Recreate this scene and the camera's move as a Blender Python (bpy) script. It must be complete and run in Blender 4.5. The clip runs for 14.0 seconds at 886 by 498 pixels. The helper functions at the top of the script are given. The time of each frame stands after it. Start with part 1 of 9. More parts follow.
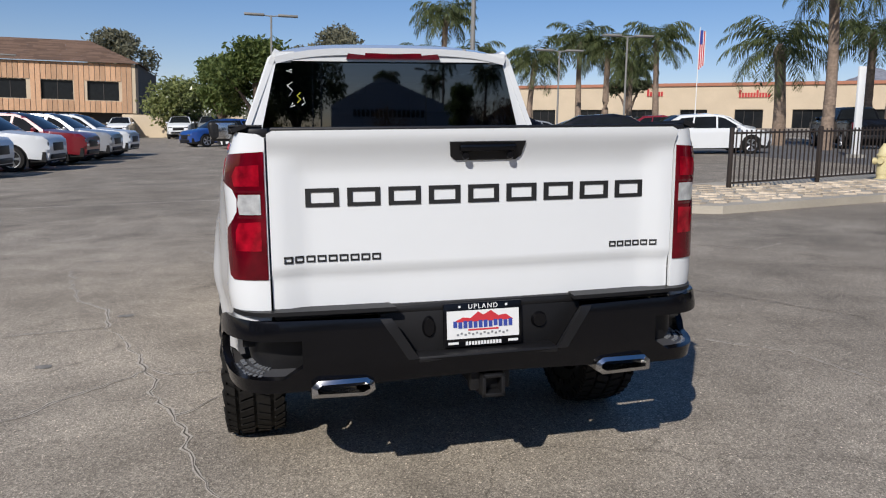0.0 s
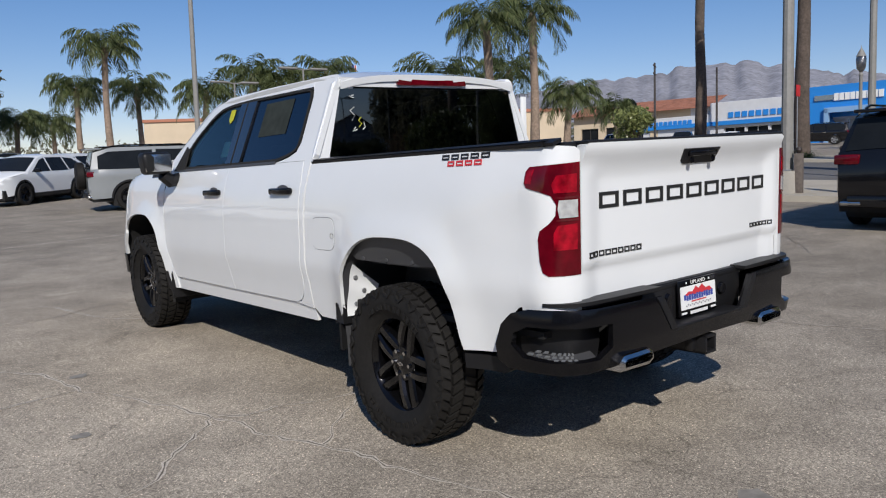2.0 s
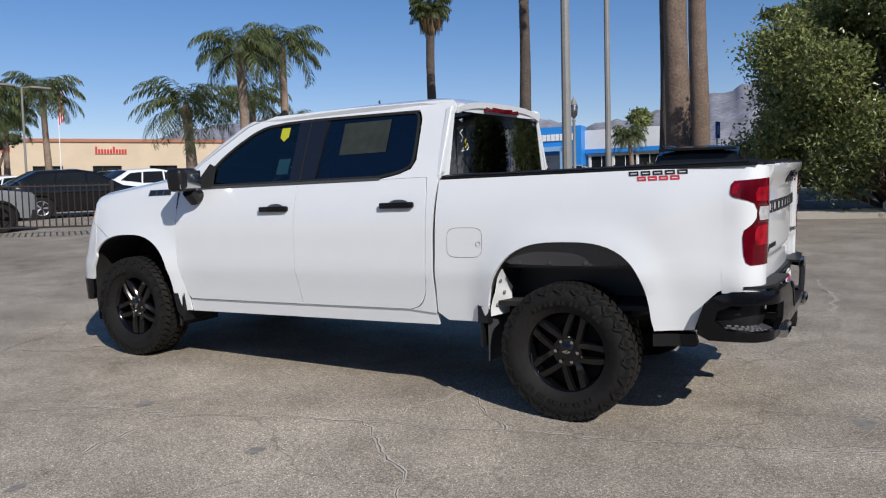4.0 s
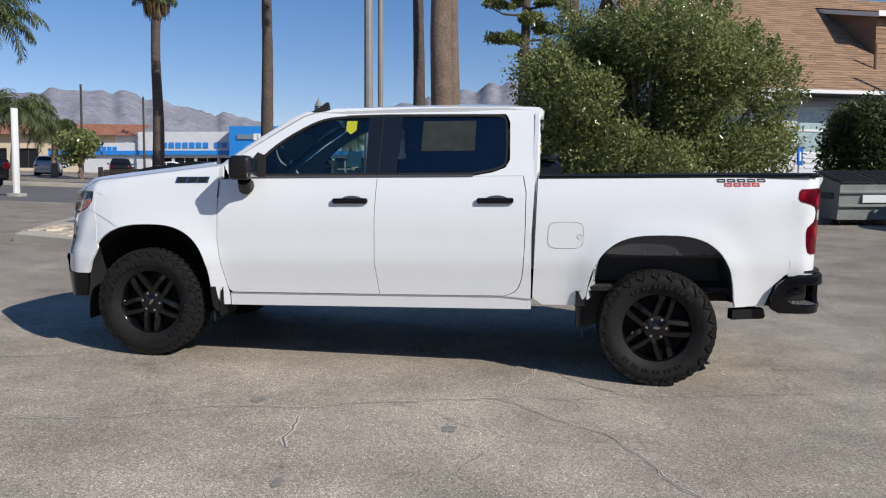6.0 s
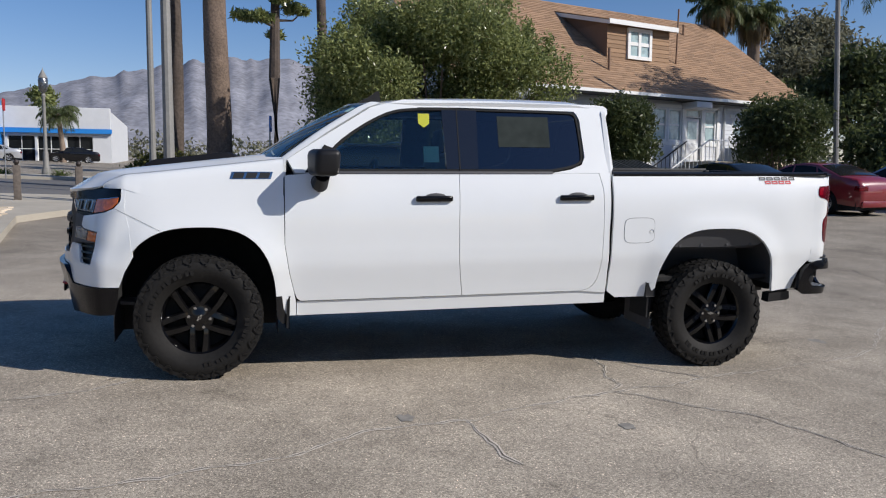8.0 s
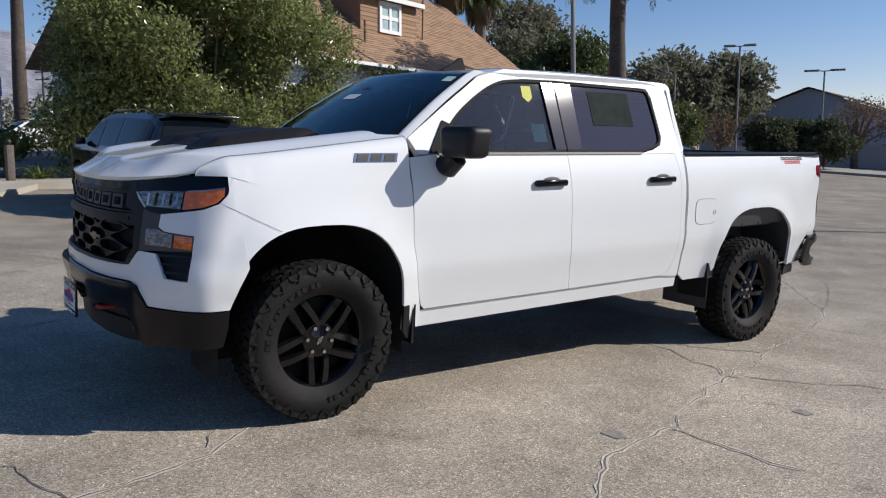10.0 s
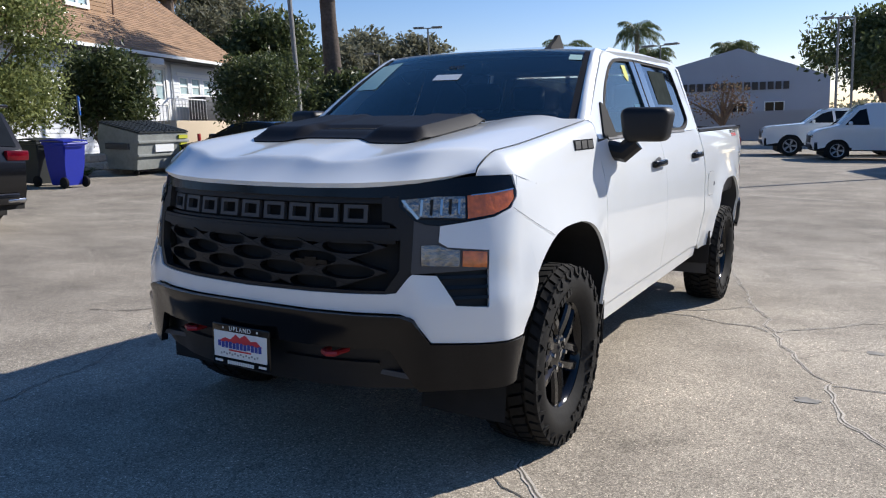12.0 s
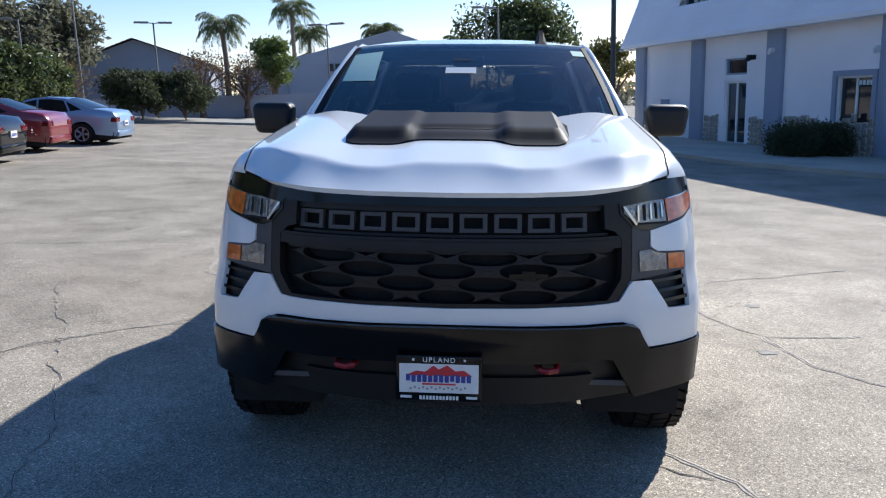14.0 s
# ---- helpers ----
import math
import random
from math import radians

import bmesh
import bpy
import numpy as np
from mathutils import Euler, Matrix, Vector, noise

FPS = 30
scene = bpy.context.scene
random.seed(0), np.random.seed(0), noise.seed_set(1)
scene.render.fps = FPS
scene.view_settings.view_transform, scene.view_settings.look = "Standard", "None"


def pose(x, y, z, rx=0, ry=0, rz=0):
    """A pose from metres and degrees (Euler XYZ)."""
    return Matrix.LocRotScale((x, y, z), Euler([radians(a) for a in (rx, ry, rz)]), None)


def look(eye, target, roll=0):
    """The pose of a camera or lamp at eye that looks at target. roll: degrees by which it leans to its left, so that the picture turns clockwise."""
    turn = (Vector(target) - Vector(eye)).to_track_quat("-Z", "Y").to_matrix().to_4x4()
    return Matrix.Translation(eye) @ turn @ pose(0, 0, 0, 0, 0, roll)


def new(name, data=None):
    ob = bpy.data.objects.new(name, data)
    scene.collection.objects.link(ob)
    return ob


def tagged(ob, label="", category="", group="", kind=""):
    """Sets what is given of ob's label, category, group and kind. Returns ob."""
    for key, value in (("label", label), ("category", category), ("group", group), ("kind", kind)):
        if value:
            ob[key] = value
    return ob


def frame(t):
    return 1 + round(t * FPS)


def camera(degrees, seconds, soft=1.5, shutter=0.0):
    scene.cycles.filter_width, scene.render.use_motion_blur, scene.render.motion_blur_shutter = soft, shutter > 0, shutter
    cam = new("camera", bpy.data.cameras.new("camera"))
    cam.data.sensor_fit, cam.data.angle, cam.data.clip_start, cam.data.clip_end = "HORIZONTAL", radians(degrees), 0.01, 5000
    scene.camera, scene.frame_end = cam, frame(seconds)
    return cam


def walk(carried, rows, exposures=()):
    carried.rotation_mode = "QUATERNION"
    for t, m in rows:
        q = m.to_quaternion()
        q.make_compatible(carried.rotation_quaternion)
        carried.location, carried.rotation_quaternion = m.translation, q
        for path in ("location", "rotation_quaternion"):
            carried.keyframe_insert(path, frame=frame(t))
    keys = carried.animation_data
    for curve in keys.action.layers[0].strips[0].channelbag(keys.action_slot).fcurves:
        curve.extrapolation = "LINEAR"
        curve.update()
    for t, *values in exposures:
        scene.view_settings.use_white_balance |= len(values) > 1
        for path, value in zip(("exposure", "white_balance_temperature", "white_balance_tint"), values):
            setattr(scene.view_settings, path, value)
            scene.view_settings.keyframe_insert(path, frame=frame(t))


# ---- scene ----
cam = camera(59.7, 14.0, 1.15)
PATH = [
    (0, -0.856, -3.879, 1.383, 82.55, -1.13, -13.30),
    (0.5, -1.373, -3.747, 1.352, 83.15, -0.20, -19.53),
    (1, -1.984, -3.606, 1.340, 83.67, 0.64, -26.29),
    (1.5, -2.579, -3.379, 1.317, 84.18, 1.34, -32.88),
    (2, -3.217, -3.166, 1.310, 84.72, 1.74, -39.06),
    (2.5, -3.785, -2.858, 1.302, 85.34, 1.94, -44.74),
    (3, -4.349, -2.518, 1.299, 85.84, 2.01, -50.03),
    (3.5, -4.806, -2.106, 1.278, 86.27, 1.85, -55.14),
    (6, -6.481, 0.793, 1.265, 86.33, -0.19, -82.70),
    (6.5, -6.546, 1.450, 1.286, 86.13, -0.33, -88.05),
    (7, -6.508, 2.090, 1.320, 85.91, -0.37, -93.14),
    (9.5, -4.995, 5.055, 1.392, 83.56, -0.02, -120.44),
    (10, -4.459, 5.471, 1.413, 83.15, -0.11, -125.78),
    (10.5, -3.962, 5.885, 1.433, 82.80, 0.05, -131.12),
    (11, -3.404, 6.234, 1.456, 82.40, 0.71, -136.75),
    (11.5, -2.823, 6.609, 1.475, 81.92, 1.50, -143.04),
    (12, -2.226, 6.891, 1.490, 81.34, 2.06, -150.10),
    (12.5, -1.621, 7.142, 1.520, 80.75, 2.26, -157.64),
    (13, -1.060, 7.245, 1.550, 80.13, 2.11, -165.09),
    (13.5, -0.591, 7.266, 1.589, 79.48, 1.87, -171.56),
    (14, -0.231, 7.321, 1.659, 78.76, 1.73, -175.99),
]
EXPOSURES = [(0.0, -0.06, 6600, 11), (3.7, -0.02, 6550, 11), (6.5, 0.12, 6600, 11), (7.5, 0.08, 6600, 11), (9.5, 0.12, 6650, 11), (11.0, 0.33, 6600, 11), (12.5, 0.6, 6450, 10), (14.0, 0.8, 6250, 9)]
walk(cam, [(t, pose(*p)) for t, *p in PATH], EXPOSURES)

# ---- world and sun ----
SUN = Vector((-0.472, -0.704, 0.562)).normalized()
world = bpy.data.worlds.new("sky")
scene.world = world
world.use_nodes = True
wn = world.node_tree
sky = wn.nodes.new("ShaderNodeTexSky")
sky.sky_type = "NISHITA"
sky.sun_disc = False
sky.sun_elevation = math.asin(SUN.z)
sky.sun_rotation = math.atan2(SUN.x, SUN.y)
sky.altitude, sky.air_density, sky.dust_density, sky.ozone_density = 400, 1.0, 0.3, 2.2
wn.nodes["Background"].inputs["Strength"].default_value = 0.092
tone = wn.nodes.new("ShaderNodeHueSaturation")
tone.inputs["Saturation"].default_value = 1.3
wn.links.new(sky.outputs["Color"], tone.inputs["Color"])
wash = wn.nodes.new("ShaderNodeMix")
wash.data_type, wash.blend_type = "RGBA", "MULTIPLY"
wash.inputs["Factor"].default_value, wash.inputs["B"].default_value = 1.0, (1.16, 0.985, 1.07, 1)
wn.links.new(tone.outputs["Color"], wash.inputs["A"])
wn.links.new(wash.outputs["Result"], wn.nodes["Background"].inputs["Color"])
sun_data = bpy.data.lights.new("sun", "SUN")
sun_data.energy, sun_data.angle, sun_data.color = 4.3, radians(0.53), (1.0, 0.965, 0.915)
sun = new("sun", sun_data)
sun.matrix_world = look(SUN * 50, (0, 0, 0))
tagged(sun, kind="structure")


# ---- materials ----
def material(name, color, rough=0.5, metal=0.0, grain=0.0, scale=30.0, blotch=0.0, blotch_scale=1.5, bump=0.0,
             island=0.0, tint=None, coat=0.0, spec=0.5, obj=0.0):
    """A painted, moulded or mineral surface: grain and blotches in the colour, relief from the same grain."""
    m = bpy.data.materials.new(name)
    m.use_nodes = True
    nt = m.node_tree
    b = nt.nodes["Principled BSDF"]
    b.inputs["Roughness"].default_value, b.inputs["Metallic"].default_value = rough, metal
    b.inputs["Coat Weight"].default_value, b.inputs["Specular IOR Level"].default_value = coat, spec
    b.inputs["Coat Roughness"].default_value = 0.03
    b.inputs["Base Color"].default_value = (*color, 1)
    co = nt.nodes.new("ShaderNodeTexCoord")
    geo = nt.nodes.new("ShaderNodeNewGeometry")
    out = None
    if grain or blotch or island or obj:
        rgb = nt.nodes.new("ShaderNodeRGB")
        rgb.outputs[0].default_value = (*color, 1)
        out = rgb.outputs[0]

    def vary(fac, amount, to):
        nonlocal out
        ramp = nt.nodes.new("ShaderNodeMapRange")
        ramp.inputs["From Min"].default_value, ramp.inputs["From Max"].default_value = 0.25, 0.75
        ramp.inputs["To Min"].default_value, ramp.inputs["To Max"].default_value = -amount, amount
        nt.links.new(fac, ramp.inputs["Value"])
        add = nt.nodes.new("ShaderNodeMath")
        add.operation, add.inputs[1].default_value = "ADD", 1.0
        nt.links.new(ramp.outputs[0], add.inputs[0])
        mul = nt.nodes.new("ShaderNodeVectorMath")
        mul.operation = "SCALE"
        nt.links.new(out, mul.inputs[0])
        nt.links.new(add.outputs[0], mul.inputs["Scale"])
        out = mul.outputs[0]

    fine = None
    if grain or bump:
        fine = nt.nodes.new("ShaderNodeTexNoise")
        fine.inputs["Scale"].default_value, fine.inputs["Detail"].default_value = scale, 5
        nt.links.new(co.outputs["Object"], fine.inputs["Vector"])
    if grain:
        vary(fine.outputs["Fac"], grain, None)
    if blotch:
        wide = nt.nodes.new("ShaderNodeTexNoise")
        wide.inputs["Scale"].default_value, wide.inputs["Detail"].default_value = blotch_scale, 4
        nt.links.new(co.outputs["Object"], wide.inputs["Vector"])
        vary(wide.outputs["Fac"], blotch, None)
    if island:
        vary(geo.outputs["Random Per Island"], island, None)
    if obj:
        oi = nt.nodes.new("ShaderNodeObjectInfo")
        vary(oi.outputs["Random"], obj, None)
    if tint and out:
        mix = nt.nodes.new("ShaderNodeMix")
        mix.data_type = "RGBA"
        nt.links.new(geo.outputs["Random Per Island"], mix.inputs["Factor"])
        nt.links.new(out, mix.inputs["A"])
        mix.inputs["B"].default_value = (*tint, 1)
        out = mix.outputs["Result"]
    if out:
        nt.links.new(out, b.inputs["Base Color"])
    if bump:
        bn = nt.nodes.new("ShaderNodeBump")
        bn.inputs["Strength"].default_value, bn.inputs["Distance"].default_value = 1.0, bump
        nt.links.new(fine.outputs["Fac"], bn.inputs["Height"])
        nt.links.new(bn.outputs[0], b.inputs["Normal"])
    return m


def glass(name, tint, gloss=1.75):
    """A tinted pane: what lies behind shows through the tint, with mirror gloss by Fresnel."""
    m = bpy.data.materials.new(name)
    m.use_nodes = True
    nt = m.node_tree
    nt.nodes.remove(nt.nodes["Principled BSDF"])
    tr, gl, mx, fr = (nt.nodes.new("ShaderNode" + k) for k in ("BsdfTransparent", "BsdfGlossy", "MixShader", "Fresnel"))
    tr.inputs["Color"].default_value = (*tint, 1)
    gl.inputs["Roughness"].default_value = 0.02
    gl.inputs["Color"].default_value = (*(0.25 + 0.75 * c / max(tint) for c in tint), 1)
    fr.inputs["IOR"].default_value = gloss
    nt.links.new(fr.outputs[0], mx.inputs["Fac"])
    nt.links.new(tr.outputs[0], mx.inputs[1])
    nt.links.new(gl.outputs[0], mx.inputs[2])
    nt.links.new(mx.outputs[0], nt.nodes["Material Output"].inputs["Surface"])
    return m


def leaf_material(name, color, other, rough=0.45):
    """Leaves that vary between two greens and let some light through."""
    m = material(name, color, rough, island=0.35, tint=other, spec=0.4)
    nt = m.node_tree
    b, outn = nt.nodes["Principled BSDF"], nt.nodes["Material Output"]
    tl, mx = nt.nodes.new("ShaderNodeBsdfTranslucent"), nt.nodes.new("ShaderNodeMixShader")
    src = b.inputs["Base Color"].links[0].from_socket
    nt.links.new(src, tl.inputs["Color"])
    mx.inputs["Fac"].default_value = 0.42
    nt.links.new(b.outputs[0], mx.inputs[1])
    nt.links.new(tl.outputs[0], mx.inputs[2])
    nt.links.new(mx.outputs[0], outn.inputs["Surface"])
    return m


def asphalt_material():
    """Old sun-bleached asphalt: stone grain, uneven patches, oil stains, hairline cracks; paler round one spot."""
    m = material("weathered asphalt", (0.2, 0.185, 0.165), 0.88, spec=0.3)
    nt = m.node_tree
    N, L = nt.nodes.new, nt.links.new
    b = nt.nodes["Principled BSDF"]
    co = N("ShaderNodeTexCoord")

    def noise_at(scale, detail=6, rough=0.6):
        n = N("ShaderNodeTexNoise")
        n.inputs["Scale"].default_value, n.inputs["Detail"].default_value, n.inputs["Roughness"].default_value = scale, detail, rough
        L(co.outputs["Object"], n.inputs["Vector"])
        return n.outputs["Fac"]

    def ramp(fac, stops):
        r = N("ShaderNodeValToRGB")
        r.color_ramp.elements[0].position, r.color_ramp.elements[0].color = stops[0][0], (*stops[0][1], 1)
        r.color_ramp.elements[1].position, r.color_ramp.elements[1].color = stops[-1][0], (*stops[-1][1], 1)
        for p, c in stops[1:-1]:
            r.color_ramp.elements.new(p).color = (*c, 1)
        L(fac, r.inputs["Fac"])
        return r.outputs["Color"]

    def mul(a, c, fac=1.0):
        x = N("ShaderNodeMix")
        x.data_type, x.blend_type = "RGBA", "MULTIPLY"
        x.inputs["Factor"].default_value = fac
        L(a, x.inputs["A"])
        L(c, x.inputs["B"])
        return x.outputs["Result"]

    g = lambda v: (v, v, v)
    base = ramp(noise_at(0.16, 5), [(0.3, (0.295, 0.254, 0.2)), (0.5, (0.33, 0.288, 0.23)), (0.72, (0.37, 0.326, 0.263))])
    base = mul(base, ramp(noise_at(1.3, 6), [(0.3, g(0.73)), (0.64, g(1.14))]))
    stone = N("ShaderNodeTexVoronoi")
    stone.inputs["Scale"].default_value = 130
    L(co.outputs["Object"], stone.inputs["Vector"])
    base = mul(base, ramp(stone.outputs["Color"], [(0.1, g(0.58)), (0.5, g(1.0)), (0.92, g(1.5))]), 1.0)
    base = mul(base, ramp(noise_at(210, 2), [(0.32, g(0.6)), (0.6, g(1.18))]))
    base = mul(base, ramp(noise_at(95, 1), [(0.63, g(1.0)), (0.70, g(2.1))]))
    base = mul(base, ramp(noise_at(0.45, 7, 0.72), [(0.34, g(0.84)), (0.5, g(1.0)), (0.68, g(1.1))]))
    # Tone is paler round one spot beside the truck, darker farther away.
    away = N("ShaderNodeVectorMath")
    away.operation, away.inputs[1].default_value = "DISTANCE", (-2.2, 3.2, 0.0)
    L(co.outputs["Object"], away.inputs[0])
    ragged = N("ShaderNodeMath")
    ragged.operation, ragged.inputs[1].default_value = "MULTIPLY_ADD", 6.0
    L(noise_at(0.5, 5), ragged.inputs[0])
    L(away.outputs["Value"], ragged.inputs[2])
    uneven = N("ShaderNodeMath")
    uneven.operation, uneven.inputs[1].default_value = "MULTIPLY", 0.07
    L(ragged.outputs[0], uneven.inputs[0])
    base = mul(base, ramp(uneven.outputs[0], [(0.25, (1.12, 1.11, 1.09)), (0.48, g(1.0)), (0.8, g(0.82))]))
    oil = ramp(noise_at(0.75, 3, 0.5), [(0.24, g(0.55)), (0.31, g(1.0))])
    base = mul(base, oil, 0.8)
    warp = N("ShaderNodeTexNoise")
    warp.inputs["Scale"].default_value, warp.inputs["Detail"].default_value = 1.6, 6
    L(co.outputs["Object"], warp.inputs["Vector"])
    bent = N("ShaderNodeMix")
    bent.data_type, bent.blend_type = "RGBA", "LINEAR_LIGHT"
    bent.inputs["Factor"].default_value = 0.42
    L(co.outputs["Object"], bent.inputs["A"])
    L(warp.outputs["Color"], bent.inputs["B"])
    cell = N("ShaderNodeTexVoronoi")
    cell.feature = "DISTANCE_TO_EDGE"
    cell.inputs["Scale"].default_value = 0.55
    L(bent.outputs["Result"], cell.inputs["Vector"])
    hair = ramp(cell.outputs["Distance"], [(0.0, g(0.45)), (0.003, g(0.8)), (0.0065, g(1.0))])
    some = N("ShaderNodeMix")
    some.data_type = "RGBA"
    L(ramp(noise_at(0.33, 3), [(0.47, g(0.0)), (0.6, g(0.75))]), some.inputs["Factor"])
    some.inputs["A"].default_value = (1, 1, 1, 1)
    L(hair, some.inputs["B"])
    base = mul(base, some.outputs["Result"])
    base = mul(base, ramp(noise_at(2.6, 5, 0.7), [(0.27, g(0.62)), (0.38, g(1.0))]), 0.6)
    L(base, b.inputs["Base Color"])
    bn = N("ShaderNodeBump")
    bn.inputs["Strength"].default_value, bn.inputs["Distance"].default_value = 0.32, 0.005
    L(stone.outputs["Distance"], bn.inputs["Height"])
    L(bn.outputs[0], b.inputs["Normal"])
    return m


ASPHALT = asphalt_material()
CRACK = material("dark crack filled with dirt", (0.13, 0.112, 0.09), 0.95, grain=0.4, scale=60)
# Crumbled edge; its paleness also paints the sunlit lip of the crack.
CRACK_EDGE = material("crumbled crack edge, sunlit lip painted pale", (0.51, 0.46, 0.39), 0.95, grain=0.4, scale=90)
CONCRETE = material("pale concrete", (0.42, 0.38, 0.31), 0.9, grain=0.12, scale=60, blotch=0.15, blotch_scale=0.8, bump=0.003)
KERB = material("grey kerb concrete", (0.33, 0.31, 0.27), 0.9, grain=0.15, scale=50, blotch=0.2, blotch_scale=1.0, bump=0.003)
WHITE_PAINT = material("white car paint", (0.745, 0.765, 0.765), 0.4, coat=1.0, spec=0.2, grain=0.012, scale=4)
BLACK_GLOSS = material("gloss black paint", (0.004, 0.004, 0.005), 0.16, coat=0.0, grain=0.1, scale=9, spec=0.3)
BLACK_PLASTIC = material("black moulded plastic", (0.009, 0.009, 0.010), 0.48, spec=0.35, grain=0.15, scale=220, bump=0.0004)
GREY_PLASTIC = material("dark grey plastic", (0.055, 0.056, 0.06), 0.55, grain=0.12, scale=200, bump=0.0004)
SATIN_BLACK = material("satin black film", (0.011, 0.011, 0.013), 0.55, spec=0.14, grain=0.1, scale=60)
WHEEL_BLACK = material("gloss black wheel paint", (0.003, 0.003, 0.0035), 0.12, coat=0.4, spec=0.25, grain=0.1, scale=20)
PILLAR_GLOSS = material("polished black pillar trim", (0.01, 0.01, 0.011), 0.08, coat=1.0, grain=0.05, scale=9)
RUBBER = material("tyre rubber", (0.013, 0.0123, 0.0115), 0.66, spec=0.2, grain=0.25, scale=55, blotch=0.2, blotch_scale=6, bump=0.0006)
# Near-black for trim; in gaps, wells and underbody it paints in the shade.
DARK = material("near black trim and painted-in shade", (0.01, 0.01, 0.01), 0.9, grain=0.3, scale=12)
CHROME = material("polished chrome", (0.5, 0.5, 0.5), 0.16, metal=1.0, grain=0.03, scale=20)
STEEL = material("galvanised steel", (0.33, 0.34, 0.35), 0.5, metal=0.7, grain=0.15, scale=25, blotch=0.15)
RED_LENS = material("red lamp lens", (0.105, 0.001, 0.006), 0.1, coat=0.2, spec=0.3, grain=0.55, scale=9, blotch=0.4, blotch_scale=5)
BRIGHT_RED_LENS = material("bright red reflector lens", (0.27, 0.003, 0.012), 0.12, coat=0.2, spec=0.25, grain=0.6, scale=26)
REVERSE_LENS = material("clear ribbed reversing lens", (0.62, 0.63, 0.62), 0.25, metal=0.35, coat=0.6, grain=0.3, scale=30, bump=0.004)
DEEP_RED_LENS = material("dark red lamp lens", (0.1, 0.004, 0.008), 0.15, coat=1.0, grain=0.2, scale=45)
CLEAR_LENS = material("clear lamp reflector", (0.22, 0.222, 0.22), 0.16, metal=0.85, coat=0.8, grain=0.6, scale=48, bump=0.012)
AMBER_LENS = material("amber lamp lens", (0.62, 0.13, 0.015), 0.15, coat=1.0, grain=0.35, scale=38, bump=0.003)
RED_PAINT = material("red recovery hook paint", (0.26, 0.01, 0.015), 0.4, grain=0.1, scale=20)
BRIGHT_RED = material("bright red enamel", (0.45, 0.02, 0.02), 0.5, grain=0.08, scale=30)
GLASS_DARK = glass("privacy tinted glass", (0.06, 0.065, 0.07), 1.95)
GLASS_CAB = glass("green tinted glass", (0.76, 0.85, 0.83), 2.0)
GLASS_SIDE = glass("green tinted side glass", (0.72, 0.86, 0.83), 1.85)
CABIN = material("black cabin trim", (0.10, 0.10, 0.10), 0.75, grain=0.15, scale=90)
# Paper darkened to look as if seen through tinted glass.
DIM_PAPER = material("printed paper with window tint painted in", (0.036, 0.043, 0.041), 0.9, spec=0.0, grain=0.2, scale=12)
PAPER = material("white paper", (0.75, 0.76, 0.74), 0.7, grain=0.03, scale=30)
TEAL_PAPER = material("pale green paper", (0.42, 0.62, 0.55), 0.7, grain=0.03, scale=30)
YELLOW_TAG = material("yellow card", (0.45, 0.45, 0.02), 0.6, grain=0.03, scale=30)
BLUE_INK = material("blue print", (0.03, 0.06, 0.3), 0.6, grain=0.05, scale=30)
RED_INK = material("red print", (0.55, 0.03, 0.04), 0.6, grain=0.05, scale=30)
BLACK_INK = material("black print", (0.012, 0.012, 0.012), 0.55, grain=0.05, scale=30)


# ---- building helpers ----
GX, GY = 0.0353, 0.0296


def gz(x, y):
    """The height of the sloping ground."""
    x, y = max(-160.0, min(160.0, x)), min(y, 160.0)
    yy = y if y >= -1 else -1 - (1 - math.exp(y + 1))
    w = max(0.0, min(1.0, (3 - y) / 6))
    return GX * x + GY * yy + 0.012 * w * max(0.0, min(x, 60) - 5)


def slope_pose(x, y, yaw=0.0, lift=0.0):
    """A pose that rests on the sloping ground, turned by yaw degrees."""
    e = 0.5
    nx, ny = (gz(x + e, y) - gz(x - e, y)) / (2 * e), (gz(x, y + e) - gz(x, y - e)) / (2 * e)
    up = Vector((-nx, -ny, 1)).normalized()
    ahead = Vector((-math.sin(radians(yaw)), math.cos(radians(yaw)), 0))
    ahead = (ahead - up * ahead.dot(up)).normalized()
    side = ahead.cross(up)
    m = Matrix((side, ahead, up)).transposed().to_4x4()
    return Matrix.Translation((x, y, gz(x, y) + lift)) @ m


def upright(x, y, yaw=0.0, sink=0.0):
    return pose(x, y, gz(x, y) - sink, 0, 0, yaw)


def part(name, bm, mat, parent=None, label="", smooth=35):
    """Links a bmesh as one mesh object."""
    me = bpy.data.meshes.new(name)
    bm.normal_update()
    bm.to_mesh(me)
    bm.free()
    me.materials.append(mat)
    if smooth:
        me.shade_smooth()
        me.set_sharp_from_angle(angle=radians(smooth))
    ob = new(name, me)
    if parent:
        ob.parent = parent
    if label:
        ob["label"] = label
    return ob


def raw(name, verts, faces, mat, parent=None, label="", smooth=0):
    me = bpy.data.meshes.new(name)
    me.from_pydata(verts, [], faces)
    me.materials.append(mat)
    if smooth:
        me.shade_smooth()
        me.set_sharp_from_angle(angle=radians(smooth))
    ob = new(name, me)
    if parent:
        ob.parent = parent
    if label:
        ob["label"] = label
    return ob


def thing(name, m, label, category, group="", kind=""):
    ob = new(name)
    ob.matrix_basis = m
    return tagged(ob, label, category, group, kind)


